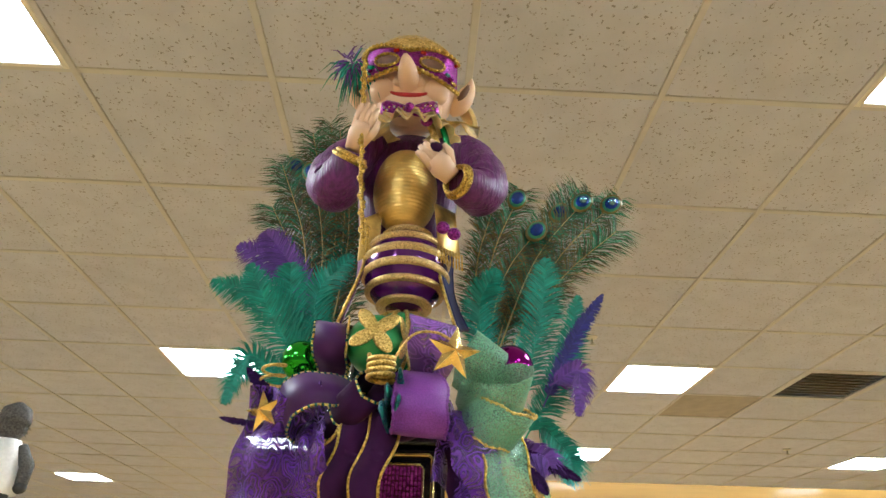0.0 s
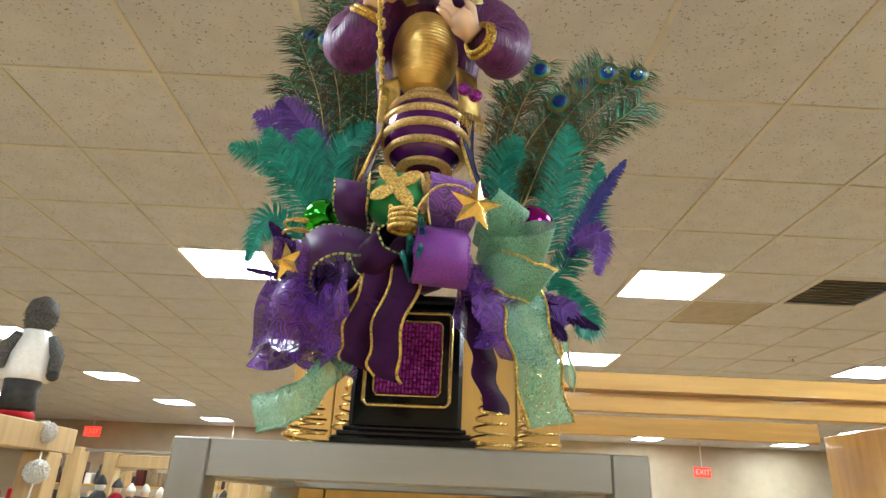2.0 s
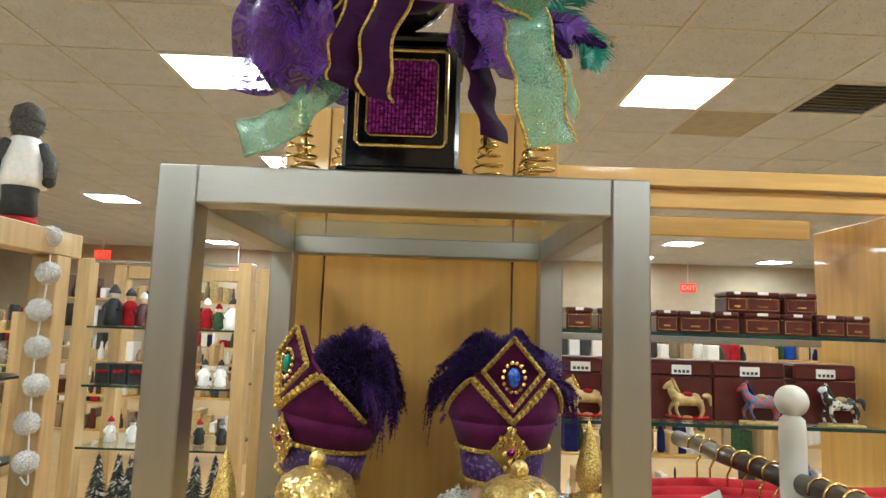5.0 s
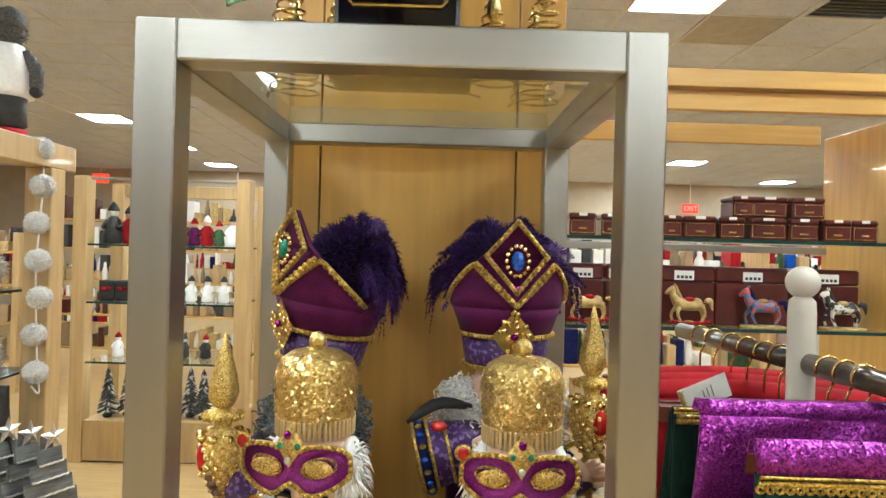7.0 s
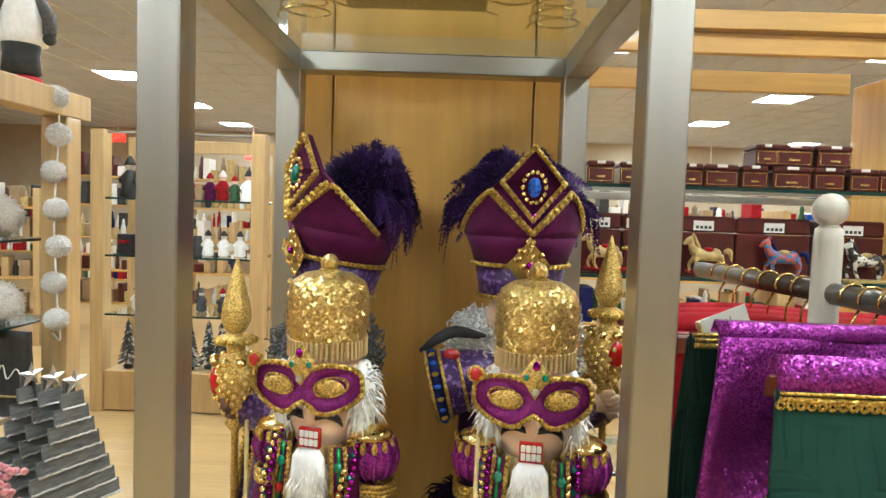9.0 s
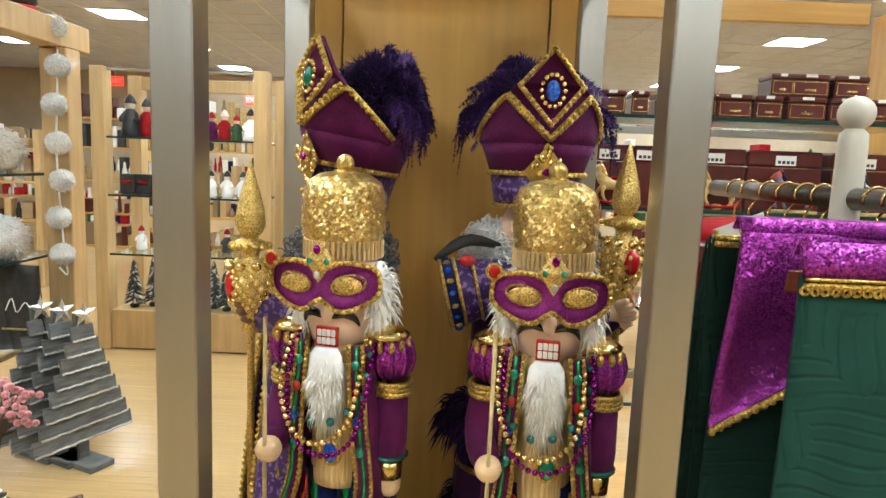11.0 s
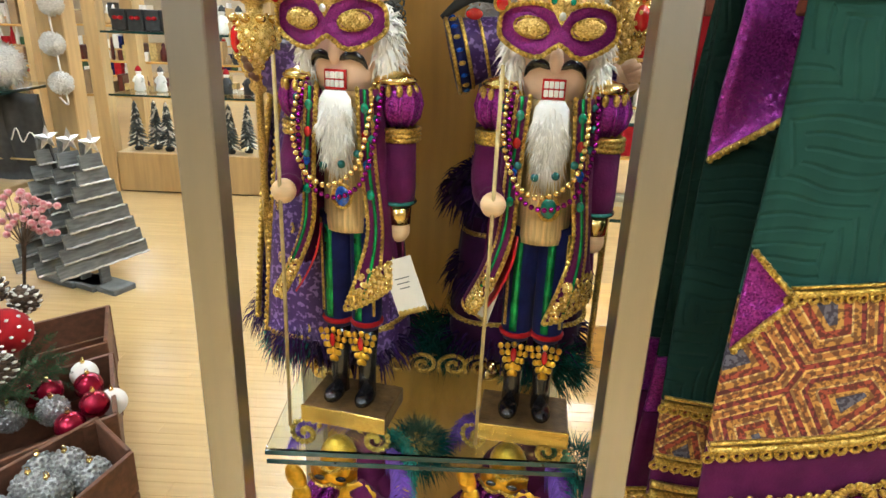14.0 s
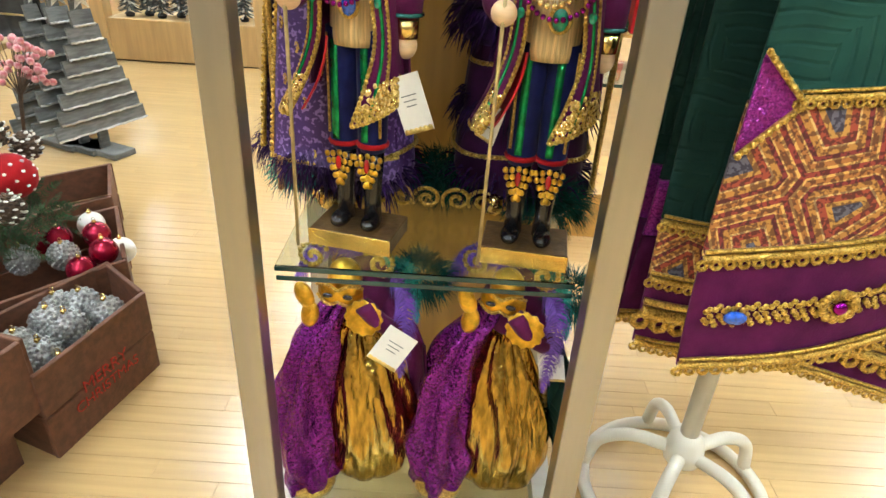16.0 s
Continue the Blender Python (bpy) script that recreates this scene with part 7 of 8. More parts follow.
def horse(x, y, z, keys, rock=True):
    """A small painted horse: barrel body, arched neck, head, four legs and tail; one mesh."""
    body, mane, stand_key = keys
    b = Build()
    b.tube(curve([(-0.05, 0, 0.085), (-0.02, 0, 0.08), (0.02, 0, 0.08), (0.045, 0, 0.088)], 10), [0.02, 0.024, 0.024, 0.022, 0.021, 0.021, 0.022, 0.024, 0.024, 0.016], body, 12)
    b.tube(curve([(-0.045, 0, 0.09), (-0.062, 0, 0.115), (-0.062, 0, 0.138)], 6), [0.02, 0.017, 0.014, 0.012, 0.011, 0.009], body, 10)
    b.tube([(-0.058, 0, 0.142), (-0.075, 0, 0.133), (-0.09, 0, 0.12)], [0.011, 0.01, 0.006], body, 10)
    for sg in (-1, 1):
        b.lathe([(0.004, 0), (0.001, 0.012)], body, Matrix.Translation((-0.056, sg * 0.006, 0.148)), 6)
        b.tube(curve([(-0.04, sg * 0.011, 0.075), (-0.055 - 0.008 * sg, sg * 0.012, 0.045), (-0.045 - 0.012 * sg, sg * 0.012, 0.015)], 6), [0.011, 0.008, 0.006, 0.0055, 0.005, 0.006], body, 8)
        b.tube(curve([(0.042, sg * 0.011, 0.078), (0.055, sg * 0.012, 0.045), (0.048 + 0.008 * sg, sg * 0.012, 0.015)], 6), [0.013, 0.009, 0.007, 0.006, 0.005, 0.006], body, 8)
    b.tube(curve([(0.058, 0, 0.095), (0.08, 0, 0.095), (0.088, 0, 0.06)], 8), [0.006, 0.009, 0.011, 0.011, 0.01, 0.008, 0.005, 0.002], mane, 8)
    b.tube(curve([(-0.055, 0, 0.15), (-0.045, 0, 0.13), (-0.032, 0, 0.105)], 8), 0.007, mane, 8)
    b.ball((0, 0, 0.1), (0.02, 0.02, 0.01), stand_key, 12, 8)
    if rock:
        for sg in (-1, 1):
            b.tube([(0.1 * math.sin(t), sg * 0.018, 0.012 + 0.03 * (1 - math.cos(t * 1.0))) for t in [-0.8 + 0.16 * k for k in range(11)]], 0.005, stand_key, 6)
        b.ball((0, 0, 0.012), (0.022, 0.02, 0.011), "gold_lame", 10, 6)
    else:
        b.box((0, 0, 0.005), (0.15, 0.06, 0.01), stand_key)
    thing("horse_figurine", pose(x, y, z), "painted toy horse figurine on a glass shelf", "figurine", "horse figurines", build=b)


horse(0.995, 1.665, 1.3855, ("tan", "tan", "redcloth"))
horse(1.275, 1.665, 1.3855, ("terra", "navy", "tan"), False)
horse(1.575, 1.665, 1.3855, ("piebald", "dark", "tan"), False)
horse(0.62, 1.665, 1.3855, ("tan", "gold", "redcloth"))

# ---- birch stand with white garland ----
garland_stand = thing("garland_stand", pose(-1.95, 2.52, 0), "pale birch display stand with post and top beam", "display stand")
for nm, c, sz in (("post", (0, 0, 1.0), (0.135, 0.12, 2.0)), ("beam", (0, -0.8, 2.063), (0.135, 1.9, 0.125)), ("post", (0, -1.68, 1.0), (0.135, 0.12, 2.0)), ("shelf_board", (-0.7, -0.2, 0.5), (1.1, 0.5, 0.03))):
    b = Build()
    b.box(c, sz, "birch", b=0.005)
    part(nm, b, garland_stand)
for z in (0.96, 1.38):
    b = Build()
    b.box((-0.66, -0.12, z), (1.1, 0.5, 0.014), "glass_edge", b=0.001)
    part("glass_shelf", b, garland_stand, "dark glass shelf")
for k in range(7):
    b = Build()
    b.ball((0, 0, 0), 0.05, "pom", 18, 12)
    fur(b, (0, 0, 0), (0.048, 0.048, 0.048), 0.013, "pom", 700, 70 + k, 0.0035, down=0.0)
    thing("pompom", pose(-1.9 + 0.014 * math.sin(k * 2.1), 2.4, 2.085 - 0.182 * k), "fluffy white yarn pompom on a string", "pompom", "white pompom garland", build=b)
b = Build()
b.tube(curve([(-0.02, 0.05, 0.042), (0.012, 0, -0.2), (-0.01, 0, -0.6), (0.008, 0.0, -1.05), (0.02, 0, -1.19), (-0.02, 0, -1.16)], 40), 0.005, "pom", 5)
thing("garland_string", pose(-1.9, 2.4, 2.085), "white string of the pompom garland", "string", build=b)
b = Build()
b.m = Matrix.Diagonal((1.72, 1.72, 1.72, 1))
b.lathe([(0.045, 0.0), (0.055, 0.01), (0.05, 0.03)], "redcloth", None, 20)
b.lathe([(0.03, 0.03), (0.05, 0.04), (0.046, 0.09), (0.05, 0.13)], "dark", None, 20)
b.lathe([(0.062, 0.12), (0.066, 0.15), (0.052, 0.22), (0.035, 0.27)], "fur", None, 24, 1, 0.9, 0.06, 6)
for sg in (-1, 1):
    b.tube([(sg * 0.04, 0, 0.25), (sg * 0.07, -0.02, 0.2), (sg * 0.07, -0.04, 0.15)], [0.02, 0.02, 0.017], "greyfur", 10)
b.ball((0, 0, 0.305), (0.042, 0.04, 0.04), "greyfur", 16, 10)
b.lathe([(0.044, 0.315), (0.046, 0.33), (0.038, 0.36), (0.01, 0.378)], "greyfur", None, 18)
fur(b, (0, 0, 0.31), (0.04, 0.04, 0.045), 0.012, "greyfur", 260, 4, 0.0018, down=0.1)
b.ball((0.07, -0.03, 0.14), 0.018, "dark", 10, 8)
thing("bear_doll", pose(-2.085, 2.42, 2.126, 0, 0, 30), "grey furry toy bear with hat and white coat", "doll", build=b)
for k in range(5):
    s = thing("stocking", pose(-2.05 - 0.17 * k, 2.3, 0.95, 0, 0, 8), "dark cloth holiday stocking hanging under a glass shelf", "stocking", "dark stockings")
    b = Build()
    b.grid(8, 10, lambda u, v: (0.19 * (u - 0.5) + 0.05 * v * v, 0.016 * math.sin(5 * u + k), -0.42 * v), "dark", 0.02)
    part("cloth", b, s)
    b = Build()
    b.tube(curve([(-0.06, -0.028, -0.22), (-0.03, -0.028, -0.16), (-0.01, -0.028, -0.23), (0.03, -0.028, -0.18), (0.06, -0.028, -0.23)], 16), 0.003, "label", 5)
    part("stitched_mark", b, s, "pale stitched scroll")
    b = Build()
    b.tube([(-0.08, -0.026, -0.31), (0.12, -0.026, -0.32)], 0.005, "tan", 5)
    part("piping", b, s)
for k in range(4):
    b = Build()
    b.ball((0, 0, 0.11), (0.15, 0.12, 0.11), "pom", 14, 8)
    fur(b, (0, 0, 0.11), (0.145, 0.115, 0.105), 0.025, "pom", 260, 90 + k, 0.006)
    thing("white_pillow", pose(-2.18 - 0.24 * (k % 2), 2.33, 1.388 + (0.0 if k < 2 else -0.42)), "wrapped fluffy white cushion on a shelf", "cushion", "white cushions", build=b)


# ---- crates with ornaments ----
def crate(corners, h, label, name="wooden_crate"):
    """An open crate of boards on four given corners, anticlockwise."""
    cx, cy = sum(c[0] for c in corners) / 4, sum(c[1] for c in corners) / 4
    t = thing(name, pose(cx, cy, 0.0), label, "crate", "brown crates")
    q = [Vector((x - cx, y - cy, 0)) for x, y in corners]
    for i in range(4):
        a, c = q[i], q[(i + 1) % 4]
        d = c - a
        ln, yaw = d.length, math.degrees(math.atan2(d.y, d.x))
        mid = (a + c) / 2
        for z0, z1 in ((0.0, h * 0.49), (h * 0.51, h)):
            b = Build()
            b.box((0, 0.007, (z0 + z1) / 2), (ln - (0.03 if i % 2 else 0.0), 0.013, z1 - z0), "crate", b=0.002, m=pose(mid.x, mid.y, 0, 0, 0, yaw))
            part("board", b, t)
    b = Build()
    b.add([tuple(p * 0.97 + Vector((0, 0, z))) for z in (0.012, 0.022) for p in q], [(3, 2, 1, 0), (4, 5, 6, 7), (0, 1, 5, 4), (1, 2, 6, 5), (2, 3, 7, 6), (3, 0, 4, 7)], "crate", None, True)
    part("bottom", b, t)
    return t, q


A, B_, C_, D_ = (-0.776, 0.624), (-0.868, 0.261), (-1.16, 0.37), (-0.955, 0.77)
cr, q = crate([B_, A, D_, C_], 0.255, "dark brown slatted crate full of silver baubles")
d = q[1] - q[0]
yaw = math.degrees(math.atan2(d.y, d.x))
for txt, dz, size in (("MERRY", 0.135, 0.05), ("CHRISTMAS", 0.095, 0.042)):
    cu = bpy.data.curves.new("lettering", "FONT")
    cu.body, cu.size, cu.align_x, cu.extrude = txt, size, "CENTER", 0.0008
    cu.materials.append(M["redink"])
    ob = new("lettering", cu)
    ob.parent = cr
    mid = (q[0] + q[1]) / 2
    ob.matrix_local = Matrix.Translation((mid.x, mid.y, dz - 0.02)) @ pose(0, 0, 0, 0, 0, yaw) @ pose(0, -0.0025, 0, 90)
    ob["label"] = "red stencilled lettering"
    tagged(ob, "red stencilled lettering")
cr2, q2 = crate([(-1.2, 0.44), (-0.905, 0.79), (-1.1, 1.14), (-1.42, 0.82)], 0.25, "dark brown slatted crate full of red ornaments")
cr3, q3 = crate([(-1.47, 0.88), (-1.15, 1.2), (-1.3, 1.5), (-1.62, 1.2)], 0.25, "dark brown slatted crate behind the others")
up = thing("wooden_crate", pose(-1.03, 0.2, 0.15), "dark brown crate raised at the front, holding white ornaments", "crate", "brown crates")
for c, sz in (((0, -0.2, 0.1), (0.3, 0.014, 0.2)), ((0, 0.2, 0.1), (0.3, 0.014, 0.2)), ((-0.15, 0, 0.1), (0.014, 0.386, 0.2)), ((0.15, 0, 0.1), (0.014, 0.386, 0.2)), ((0, 0, 0.007), (0.28, 0.38, 0.012)), ((0.0, 0, -0.075), (0.2, 0.3, 0.15))):
    b = Build()
    b.box(c, sz, "crate", b=0.002)
    part("board", b, up)
up.matrix_world = pose(-1.075, 0.12, 0.15, 0, 0, -14)


def bauble(x, y, z, r, key, label, rough=False):
    b = Build()
    seg, rings = 22, 14
    b.ball((0, 0, 0), r, key, seg, rings)
    if rough:
        for i in range(130):
            zz = 1 - 2 * (i + 0.5) / 130
            a = i * 2.39996
            qq = math.sqrt(1 - zz * zz)
            b.ball((r * qq * math.cos(a), r * qq * math.sin(a), r * zz), r * 0.12, key, 8, 5)
    t = thing("bauble", pose(x, y, z), label, "bauble", "loose baubles", build=b)
    b = Build()
    b.lathe([(r * 0.16, 0.0), (r * 0.16, r * 0.2), (r * 0.05, r * 0.24)], "gold", Matrix.Translation((0, 0, r * 0.96)), 10)
    torus(b, (0, 0, r * 1.3), r * 0.12, r * 0.025, "gold", None, 10, axis="y")
    part("cap", b, t)


rnd = random.Random(8)
for x, y, z in ((-0.87, 0.58, 0.205), (-0.93, 0.5, 0.215), (-0.99, 0.52, 0.21), (-0.9, 0.4, 0.16), (-0.95, 0.41, 0.19), (-1.02, 0.6, 0.2), (-0.96, 0.62, 0.2), (-0.87, 0.49, 0.15), (-1.03, 0.44, 0.19)):
    bauble(x, y, z, 0.047, "ornament_silver", "silver glass bauble with embossed scales", True)
for x, y, z, k in ((-1.0, 0.84, 0.22, 1), (-1.06, 0.92, 0.23, 1), (-1.1, 0.8, 0.22, 2), (-1.16, 0.88, 0.23, 1), (-1.03, 0.76, 0.2, 1), (-1.2, 0.76, 0.22, 2), (-1.12, 1.0, 0.22, 3), (-0.98, 0.9, 0.19, 3), (-1.22, 0.9, 0.2, 1)):
    bauble(x, y, z + 0.025, 0.042, ("", "ornament_red", "ornament_silver", "label")[k], ("", "shiny crimson glass bauble in a crate", "pale silver pinecone bauble in a crate", "matt white bauble in a crate")[k], k == 2)
for k in range(9):
    b = Build()
    c = curve([(0, 0, 0), (0.01, 0.005, 0.06), (0.0, -0.01, 0.12), (0.012, 0.0, 0.15)], 10)
    b.tube(c, [0.014, 0.016, 0.016, 0.015, 0.016, 0.014, 0.013, 0.011, 0.009, 0.004], "label", 10)
    thing("white_ornament", pose(-1.08 + 0.045 * (k % 3), 0.08 + 0.07 * (k // 3), 0.25, rnd.uniform(-25, 25), rnd.uniform(-25, 25), 0), "white carved stick ornament in a crate", "ornament", "white ornaments", build=b)
# greenery, cones, berries and a knitted hat above the crates
b = Build()
for k in range(130):
    a, e, o = rnd.uniform(0, 6.28), rnd.uniform(-0.1, 1.2), Vector((rnd.uniform(-0.1, 0.08), rnd.uniform(-0.12, 0.1), rnd.uniform(-0.06, 0.05)))
    dv = Vector((math.cos(a) * math.cos(e), math.sin(a) * math.cos(e), math.sin(e)))
    feather(b, [o, o + dv * 0.07, o + dv * 0.13 - Vector((0, 0, 0.02))], 0.02, "leaf", 26, "cone", droop=0.1, hair=0.0013, seed=k)
thing("pine_spray", pose(-1.24, 0.8, 0.32), "green pine spray heaped in a crate", "greenery", build=b)
for k, (x, y, z) in enumerate(((-1.15, 0.69, 0.41), (-1.22, 0.94, 0.5), (-1.27, 0.9, 0.56))):
    b = Build()
    for i in range(90):
        zz, a = i / 90, i * 2.39996
        r = 0.036 * math.sin(math.pi * (0.12 + 0.86 * zz)) + 0.004
        b.ball((0, 0, 0), (0.009, 0.007, 0.003), "cone" if i % 3 else "label", 6, 4, pose(0, 0, 0.085 * zz) @ pose(0, 0, 0, 0, 0, math.degrees(a)) @ pose(r, 0, 0, 0, -25, 0))
    b.lathe([(0.005, 0), (0.028, 0.02), (0.028, 0.05), (0.004, 0.085)], "cone", None, 10)
    thing("pinecone", pose(x, y, z, 20 * k, 15, 0), "frosted brown pinecone above the crates", "pinecone", "pinecones", build=b)
b = Build()
b.m = Matrix.Diagonal((1.2, 1.2, 1.2, 1))
b.ball((0, 0, 0), (0.06, 0.055, 0.055), "redcloth", 18, 12)
for k in range(5):
    for j in range(8):
        a = j * 0.785 + 0.4 * (k % 2)
        zz = -0.03 + 0.018 * k
        r = 0.058 * math.sqrt(max(0.1, 1 - (zz / 0.056) ** 2))
        b.ball((r * math.cos(a), r * 0.93 * math.sin(a), zz), (0.005, 0.005, 0.0035), "label", 6, 4)
thing("knit_ball", pose(-1.22, 0.84, 0.475), "red and white knitted ornament ball", "ornament", build=b)
spray = thing("berry_spray", pose(-1.38, 1.2, 0.25), "frosted pink berry spray standing in a crate", "greenery")
one = Build()
one.ball((0, 0, 0), 0.012, "berry_pink", 10, 7)
one = one.mesh("berry")
for k in range(46):
    p = Vector((0.03 + rnd.uniform(-0.08, 0.08), rnd.uniform(-0.05, 0.05), 0.46 + rnd.uniform(-0.07, 0.07)))
    ob = new("berry", one)
    ob.parent = spray
    ob.location = p
    b = Build()
    b.tube([p, Vector((0.0, 0, 0.32)) + p * 0.08, Vector((-0.06, 0, 0.0))], 0.0012, "cone", 4)
    part("twig", b, spray)


# ---- grey slatted trees ----
def slat_tree(m, label):
    t = thing("wooden_tree", m, label, "wooden tree", "grey slatted wooden trees")
    rows = 8
    for k in range(rows):
        w = 0.47 - 0.052 * k
        z = 0.15 + 0.066 * k
        b = Build()
        b.box((0, 0, 0), (w, 0.014, 0.068), "greywood", b=0.002, m=pose(0, -0.003 * (k % 2), z, -10))
        sl = part("slat", b, t)
        b = Build()
        b.tube([(-w / 2 + w * i / 14, -0.015 - 0.003 * (k % 2), z - 0.028 + 0.002 * math.sin(i * 2.3 + k)) for i in range(15)], 0.0052, "silver", 6)
        part("tinsel_edge", b, sl, "silvery snow edging")
    b = Build()
    b.box((0, 0.018, 0.36), (0.05, 0.018, 0.68), "greywood", b=0.002)
    part("spine", b, t)
    b = Build()
    b.box((0, 0.02, 0.014), (0.12, 0.26, 0.028), "greywood", b=0.003)
    part("foot", b, t)
    b = Build()
    b.star(0.06, 0.012, "silver", pose(0, -0.02, 0.7))
    part("star", b, t, "silver wooden star")
    return t


for k in range(3):
    t = slat_tree(pose(-1.7 - 0.125 * k, 2.2 + 0.035 * k, 0, 0, 0, 66), "weathered grey slatted wooden tree with silver star")
    t.scale = (1.07, 1.07, 1.07)


# ---- shelving further off ----
def toy(m, coat, hat, face="skin", h=0.26):
    """A small standing figure of plain turned shapes; one mesh."""
    s = h / 0.26
    b = Build()
    b.m = Matrix.Diagonal((s, s, s, 1))
    b.lathe([(0.04, 0.0), (0.058, 0.01), (0.052, 0.06), (0.045, 0.12), (0.03, 0.165), (0.018, 0.175)], coat, None, 16)
    b.ball((0, 0, 0.195), (0.03, 0.028, 0.032), face, 12, 8)
    b.lathe([(0.034, 0.205), (0.036, 0.212), (0.024, 0.24), (0.006, 0.262)], hat, None, 12)
    for sg in (-1, 1):
        b.tube([(sg * 0.03, 0, 0.15), (sg * 0.055, -0.015, 0.11), (sg * 0.04, -0.04, 0.1)], [0.014, 0.014, 0.011], coat, 8)
    return thing("toy_figure", m, "small holiday figure on a glass shelf", "doll", "holiday figures", build=b)


def frosted_tree(m, h=0.36):
    b = Build()
    r0 = random.Random(int(m.translation.x * 1000))
    b.tube([(0, 0, 0), (0, 0, h)], [0.008, 0.003], "cone", 6)
    for k in range(150):
        z = h * (0.12 + 0.86 * (k / 150))
        a = k * 2.39996
        r = 0.085 * (1 - z / h) + 0.012
        e = Vector((r * math.cos(a), r * math.sin(a), z - 0.02))
        p = Vector((0, 0, z))
        n = Vector((-math.sin(a), math.cos(a), 0)) * 0.009
        b.add([p + n * 0.5, p - n * 0.5, e - n, e + n, (p + e) / 2 + Vector((0, 0, 0.012))], [(0, 1, 4), (1, 2, 4), (2, 3, 4), (3, 0, 4), (3, 2, 1, 0)], "frost_tree" if r0.random() < 0.75 else "label")
    b.lathe([(0.03, 0), (0.035, 0.02), (0.02, 0.03)], "dark", None, 10)
    return thing("frosted_tree", m, "small frosted dark fir tree in clear wrap", "miniature tree", "frosted trees", build=b)


ls = thing("birch_shelving", pose(-2.0, 4.0, 0), "pale birch shelving with glass shelves of holiday figures", "shelving")
for nm, c, sz, key in (("post", (-0.6, 0.05, 1.06), (0.1, 0.12, 2.12), "birch"), ("post", (0.6, 0.05, 1.06), (0.1, 0.12, 2.12), "birch"), ("post", (-0.6, 0.6, 1.06), (0.1, 0.12, 2.12), "birch"), ("post", (0.6, 0.6, 1.06), (0.1, 0.12, 2.12), "birch"),
                       ("plinth", (0, 0.32, 0.16), (1.098, 0.62, 0.3), "birch"), ("kick_board", (0, 0.33, 0.006), (1.08, 0.6, 0.011), "dark"), ("top_rail", (0, 0.05, 2.105), (1.1, 0.02, 0.02), "steel_h"), ("back_rail", (0, 0.6, 2.06), (1.1, 0.05, 0.1), "birch")):
    b = Build()
    b.box(c, sz, key, b=0.004)
    part(nm, b, ls)
for z in (1.62, 1.19, 0.745):
    b = Build()
    b.box((0, 0.32, z - 0.008), (1.1, 0.6, 0.014), "glass", b=0.001)
    g = part("glass_shelf", b, ls, "clear glass shelf")
    g.visible_shadow = False
    b = Build()
    b.box((0, 0.017, z - 0.008), (1.1, 0.005, 0.015), "glass_edge", b=0.001)
    part("glass_edge", b, ls, "dark glass edge")
rnd = random.Random(21)
for x, coat, hat, h in ((-2.47, "dark", "dark", 0.32), (-2.38, "redcloth", "dark", 0.3), (-2.27, "box_red", "white", 0.27), (-2.15, "box_red", "white", 0.27), (-2.02, "redcloth", "white", 0.25), (-1.88, "plum", "redcloth", 0.22), (-1.78, "redcloth", "fur", 0.24), (-1.67, "leaf", "redcloth", 0.2), (-1.56, "fur", "dark", 0.25)):
    toy(pose(x, 4.25 + rnd.uniform(-0.05, 0.1), 1.6205), coat, hat, "label" if coat == "dark" else "skin", h)
for k in range(8):
    x = -2.47 + 0.125 * k
    if k < 5:
        t = thing("ornament_box", pose(x, 4.2, 1.1905), "black gift carton with red bow", "box", "black cartons")
        b = Build()
        b.box((0, 0, 0.075), (0.11, 0.12, 0.15), "dark", b=0.004)
        part("carton", b, t)
        b = Build()
        for sg in (-1, 1):
            b.ball((sg * 0.02, -0.063, 0.09), (0.022, 0.01, 0.015), "redcloth", 8, 6)
        part("bow", b, t)
    else:
        toy(pose(x, 4.2, 1.1905), "fur", "dark", "label", 0.2)
for k in range(6):
    toy(pose(-2.42 + 0.17 * k, 4.25, 0.7455), "fur" if k < 3 else "dark", "greyfur" if k % 2 else "redcloth", "fur", 0.19)
for k in range(8):
    frosted_tree(pose(-2.42 + 0.12 * k, 4.12 + 0.06 * (k % 2), 0.3105), 0.38)


def gondola(x, y, w, yaw, heights, seed, palette, top=2.0):
    """Far shelving: frame and boards as parts, and a row of goods on each board."""
    r = random.Random(seed)
    m = pose(x, y, 0, 0, 0, yaw)
    g = thing("store_shelving", m, "birch store shelving stacked with goods", "shelving", "far store shelving")
    for sx in (-1, 1):
        b = Build()
        b.box((sx * w / 2, 0, top / 2), (0.06, 0.4, top), "birch", b=0.004)
        part("side_panel", b, g)
    goods = Build()
    for z in heights:
        b = Build()
        b.box((0, 0, z - 0.012), (w - 0.062, 0.4, 0.022), "maple_h", b=0.003)
        part("shelf_board", b, g)
        xx = -w / 2 + 0.06
        while xx < w / 2 - 0.12:
            bw, bh = r.uniform(0.04, 0.11), r.uniform(0.1, 0.29)
            key = r.choice(palette)
            if r.random() < 0.6:
                goods.box((xx + bw / 2, -0.06, z + bh / 2), (bw, r.uniform(0.12, 0.25), bh), key, b=0.006)
            else:
                goods.lathe([(bw * 0.3, z), (bw * 0.45, z + bh * 0.1), (bw * 0.4, z + bh * 0.55), (bw * 0.2, z + bh * 0.75), (bw * 0.25, z + bh * 0.85), (bw * 0.1, z + bh)], key, Matrix.Translation((xx + bw / 2, -0.08, 0)), 10)
            xx += bw + r.uniform(0.0, 0.02)
    tagged(new("shelf_goods", goods.mesh("shelf_goods")), "mixed holiday goods in rows on far shelves", "goods", kind="stuff").matrix_world = m


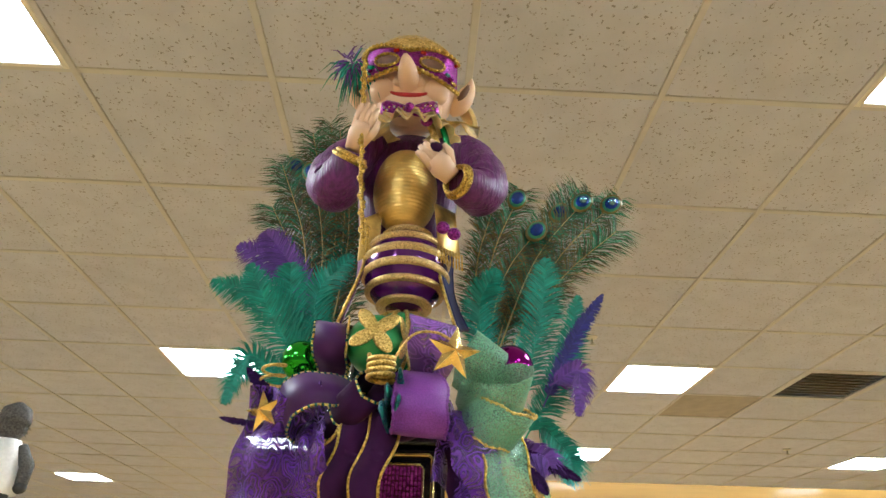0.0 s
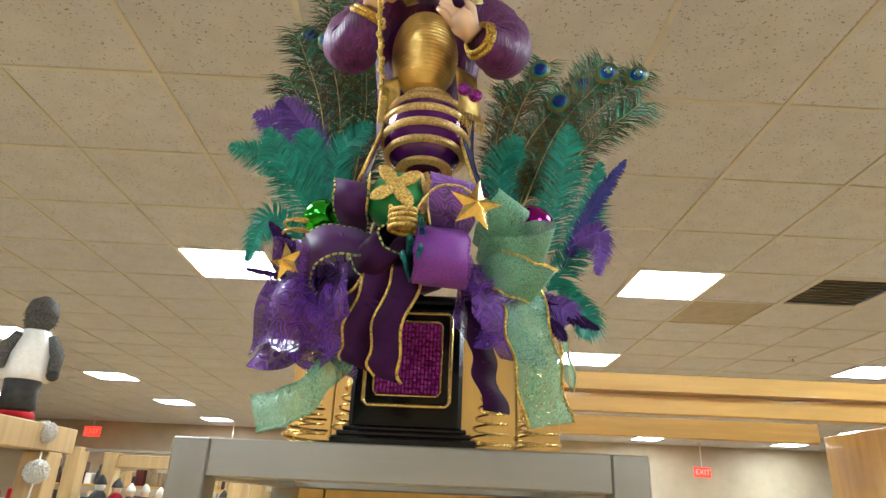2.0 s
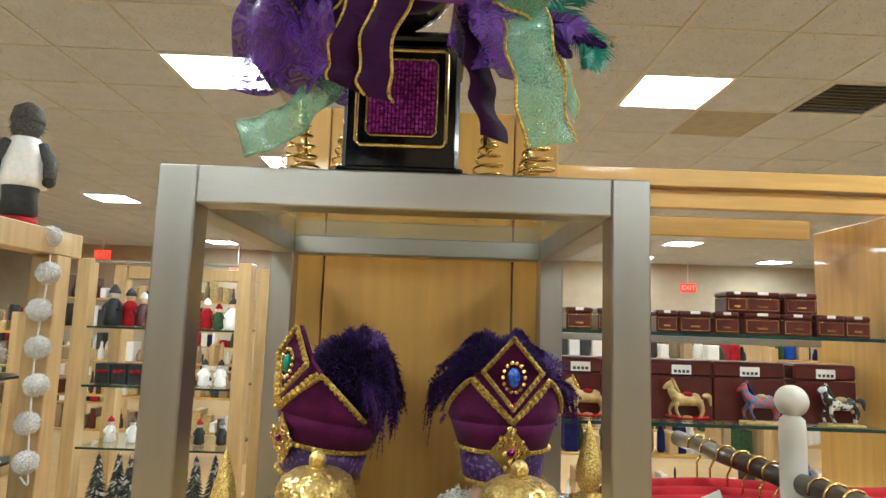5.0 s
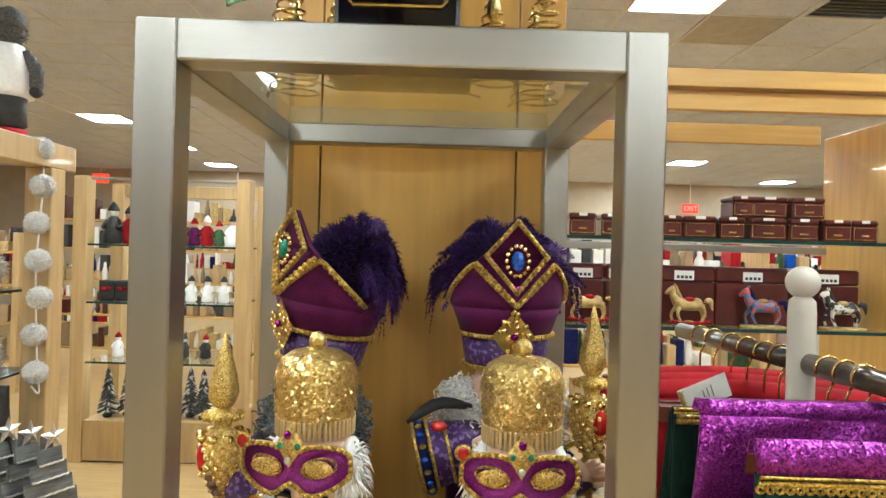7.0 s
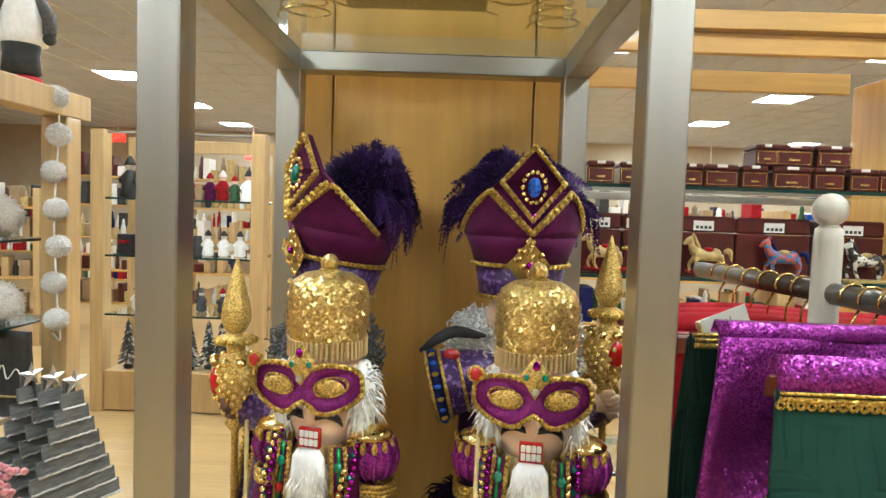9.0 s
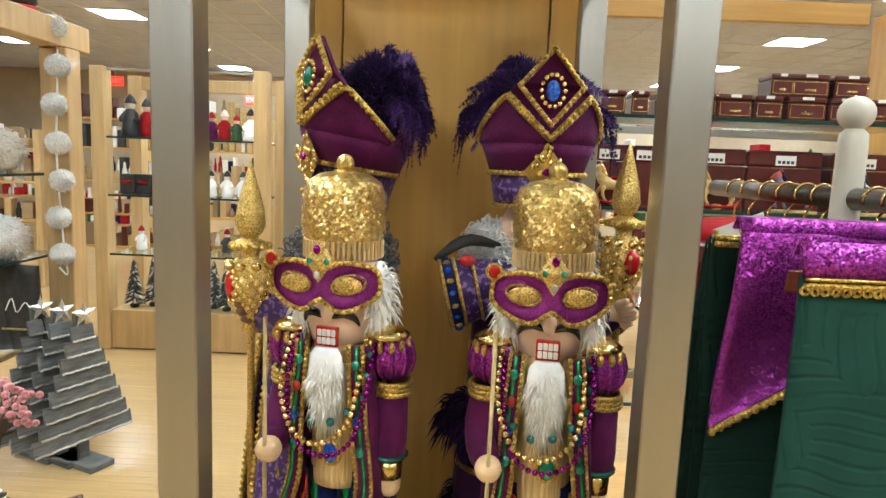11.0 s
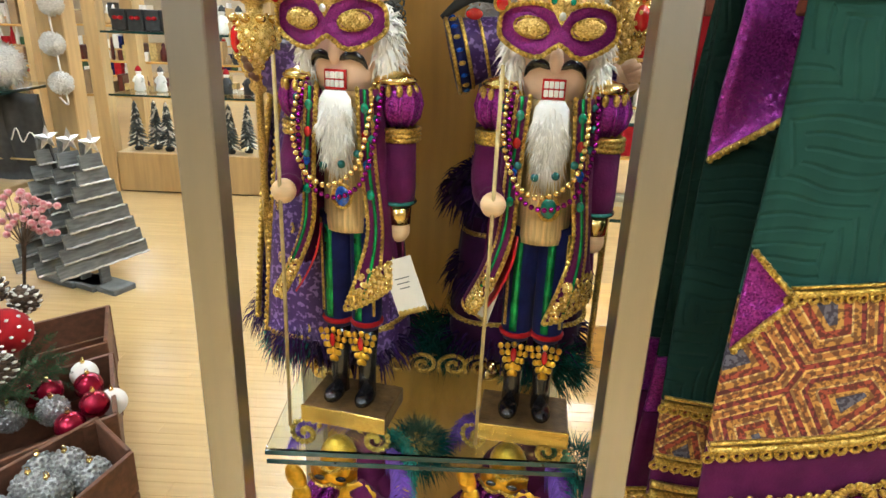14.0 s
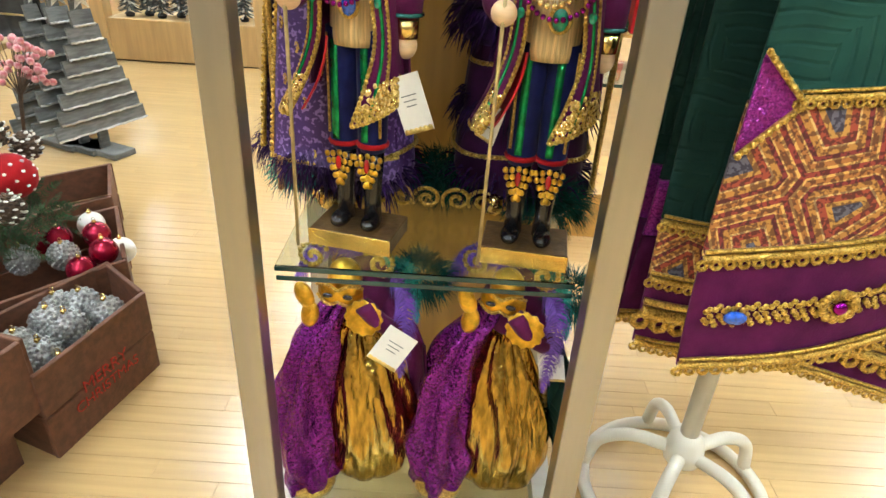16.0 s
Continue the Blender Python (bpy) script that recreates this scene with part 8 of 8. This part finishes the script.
BRIGHT = ["redcloth", "label", "fur", "redcloth", "leaf", "dark", "cardboard", "white", "navy", "birch"]
BOOKS = ["cardboard", "label", "tan", "dark", "birch", "box_red"]
gondola(-3.5, 7.2, 2.6, 0, (0.35, 0.75, 1.15, 1.55, 1.9), 1, BOOKS, 1.95)
gondola(-1.0, 6.6, 1.6, 0, (0.35, 0.7, 1.05, 1.4, 1.75), 2, BRIGHT, 1.9)
gondola(-5.6, 5.8, 2.4, 20, (0.35, 0.75, 1.15, 1.5), 3, BOOKS, 1.7)
gondola(-2.6, 10.5, 4.0, 0, (0.4, 0.8, 1.2, 1.6), 4, BRIGHT, 1.8)
gondola(1.6, 4.6, 2.2, 0, (0.35, 0.75, 1.12, 1.5), 5, BRIGHT, 1.7)
gondola(4.2, 5.2, 2.2, 0, (0.35, 0.75, 1.12, 1.5), 6, BRIGHT + ["blue_gem"], 1.6)
gondola(2.6, 8.5, 4.0, 0, (0.35, 0.75, 1.15, 1.55), 7, BOOKS + BRIGHT, 1.75)
gondola(6.5, 9.0, 3.2, 0, (0.35, 0.75, 1.15, 1.55), 8, BRIGHT, 1.75)
gondola(-6.4, 9.5, 3.0, 0, (0.35, 0.75, 1.15, 1.55), 9, BRIGHT, 1.75)


def exit_sign(x, y, z):
    t = thing("exit_sign", pose(x, y, z), "lit white exit sign with red letters", "exit sign", "exit signs")
    b = Build()
    b.box((0, 0, 0), (0.34, 0.05, 0.2), "exit", b=0.006)
    part("housing", b, t, "red lit housing")
    cu = bpy.data.curves.new("lettering", "FONT")
    cu.body, cu.size, cu.align_x, cu.align_y, cu.extrude = "EXIT", 0.15, "CENTER", "CENTER", 0.001
    cu.materials.append(M["label"])
    ob = new("lettering", cu)
    ob.parent = t
    ob.matrix_local = pose(0, -0.03, 0, 90)
    b = Build()
    b.tube([(0, 0, 0.1), (0, 0, CEIL - z)], 0.012, "white", 8)
    part("stem", b, t)


exit_sign(5.6, 13.3, 2.7)
exit_sign(-7.4, 13.3, 3.0)
exit_sign(-4.4, 13.3, 2.7)

# ---- ceiling fittings ----
vent = thing("ceiling_vent", GRID @ Matrix.Translation((VENT_CELL[0] * TILE, VENT_CELL[1] * TILE, CEIL)), "dark slatted square ceiling vent", "ceiling vent")
b = Build()
b.box((TILE / 2, TILE / 2, 0.05), (TILE - 0.02, TILE - 0.02, 0.01), "dark")
part("backing", b, vent)
b = Build()
for s in (0.02, TILE - 0.02):
    b.box((s, TILE / 2, 0.0), (0.03, TILE - 0.014, 0.014), "tbar")
    b.box((TILE / 2, s, 0.0), (TILE - 0.07, 0.03, 0.014), "tbar")
part("frame", b, vent)
for k in range(9):
    b = Build()
    b.box((0, 0, 0), (TILE - 0.08, 0.034, 0.004), "grey_panel", m=pose(TILE / 2, 0.075 + 0.056 * k, 0.016, 35), b=0.001)
    part("slat", b, vent)
ret = thing("return_panel", GRID @ Matrix.Translation((RETURN_CELL[0] * TILE, RETURN_CELL[1] * TILE, CEIL)), "grey perforated ceiling return panel", "ceiling panel")
b = Build()
b.box((TILE / 2, TILE / 2, 0.006), (TILE - 0.02, TILE - 0.02, 0.01), "grey_panel")
part("plate", b, ret)
for x, y in ((0.95, 2.55), (-1.6, 5.4), (3.4, 5.2)):
    sp = thing("sprinkler", pose(x, y, CEIL - 0.008), "small chrome ceiling sprinkler head", "sprinkler", "sprinklers")
    b = Build()
    b.lathe([(0.035, 0.0), (0.03, -0.008), (0.012, -0.012)][::-1], "white", None, 14)
    part("plate", b, sp)
    b = Build()
    b.lathe([(0.02, -0.05), (0.02, -0.047), (0.006, -0.043), (0.006, -0.012)], "silver", None, 12)
    part("head", b, sp)

# ---- floor strips ----
strip = Build()
strip.box((0, 0, 0), (1.0, 1.0, 0.01), "floor", b=0.0)
PW, GAP = 0.0585, 0.0004
rnd = random.Random(3)
meshes = {}
rest = Build()
near = 0
y = -2.0
while y < 12.0:
    x = -7.0 + rnd.uniform(-1, 0)
    while x < 8.0:
        ln = rnd.choice((0.6, 0.8, 1.0, 1.3))
        c = (x + ln / 2, y + PW / 2)
        if near < 300 and ((-2.3 < c[0] < 1.4 and 0.0 < c[1] < 2.9)):
            if ln not in meshes:
                pb = Build()
                pb.box((0, 0, -0.004), (ln - GAP, PW - GAP, 0.008), "floor", b=0.0008)
                meshes[ln] = pb.mesh("plank")
            ob = new("plank", meshes[ln])
            ob.parent = floor
            ob.location = (c[0], c[1], 0.0)
            near += 1
        else:
            rest.box((c[0], c[1], -0.004), (ln - GAP, PW - GAP, 0.008), "floor_far", b=0.0008)
        x += ln
    y += PW
tagged(part("floor_strips", rest, floor), "blond maple floor strips", kind="stuff")
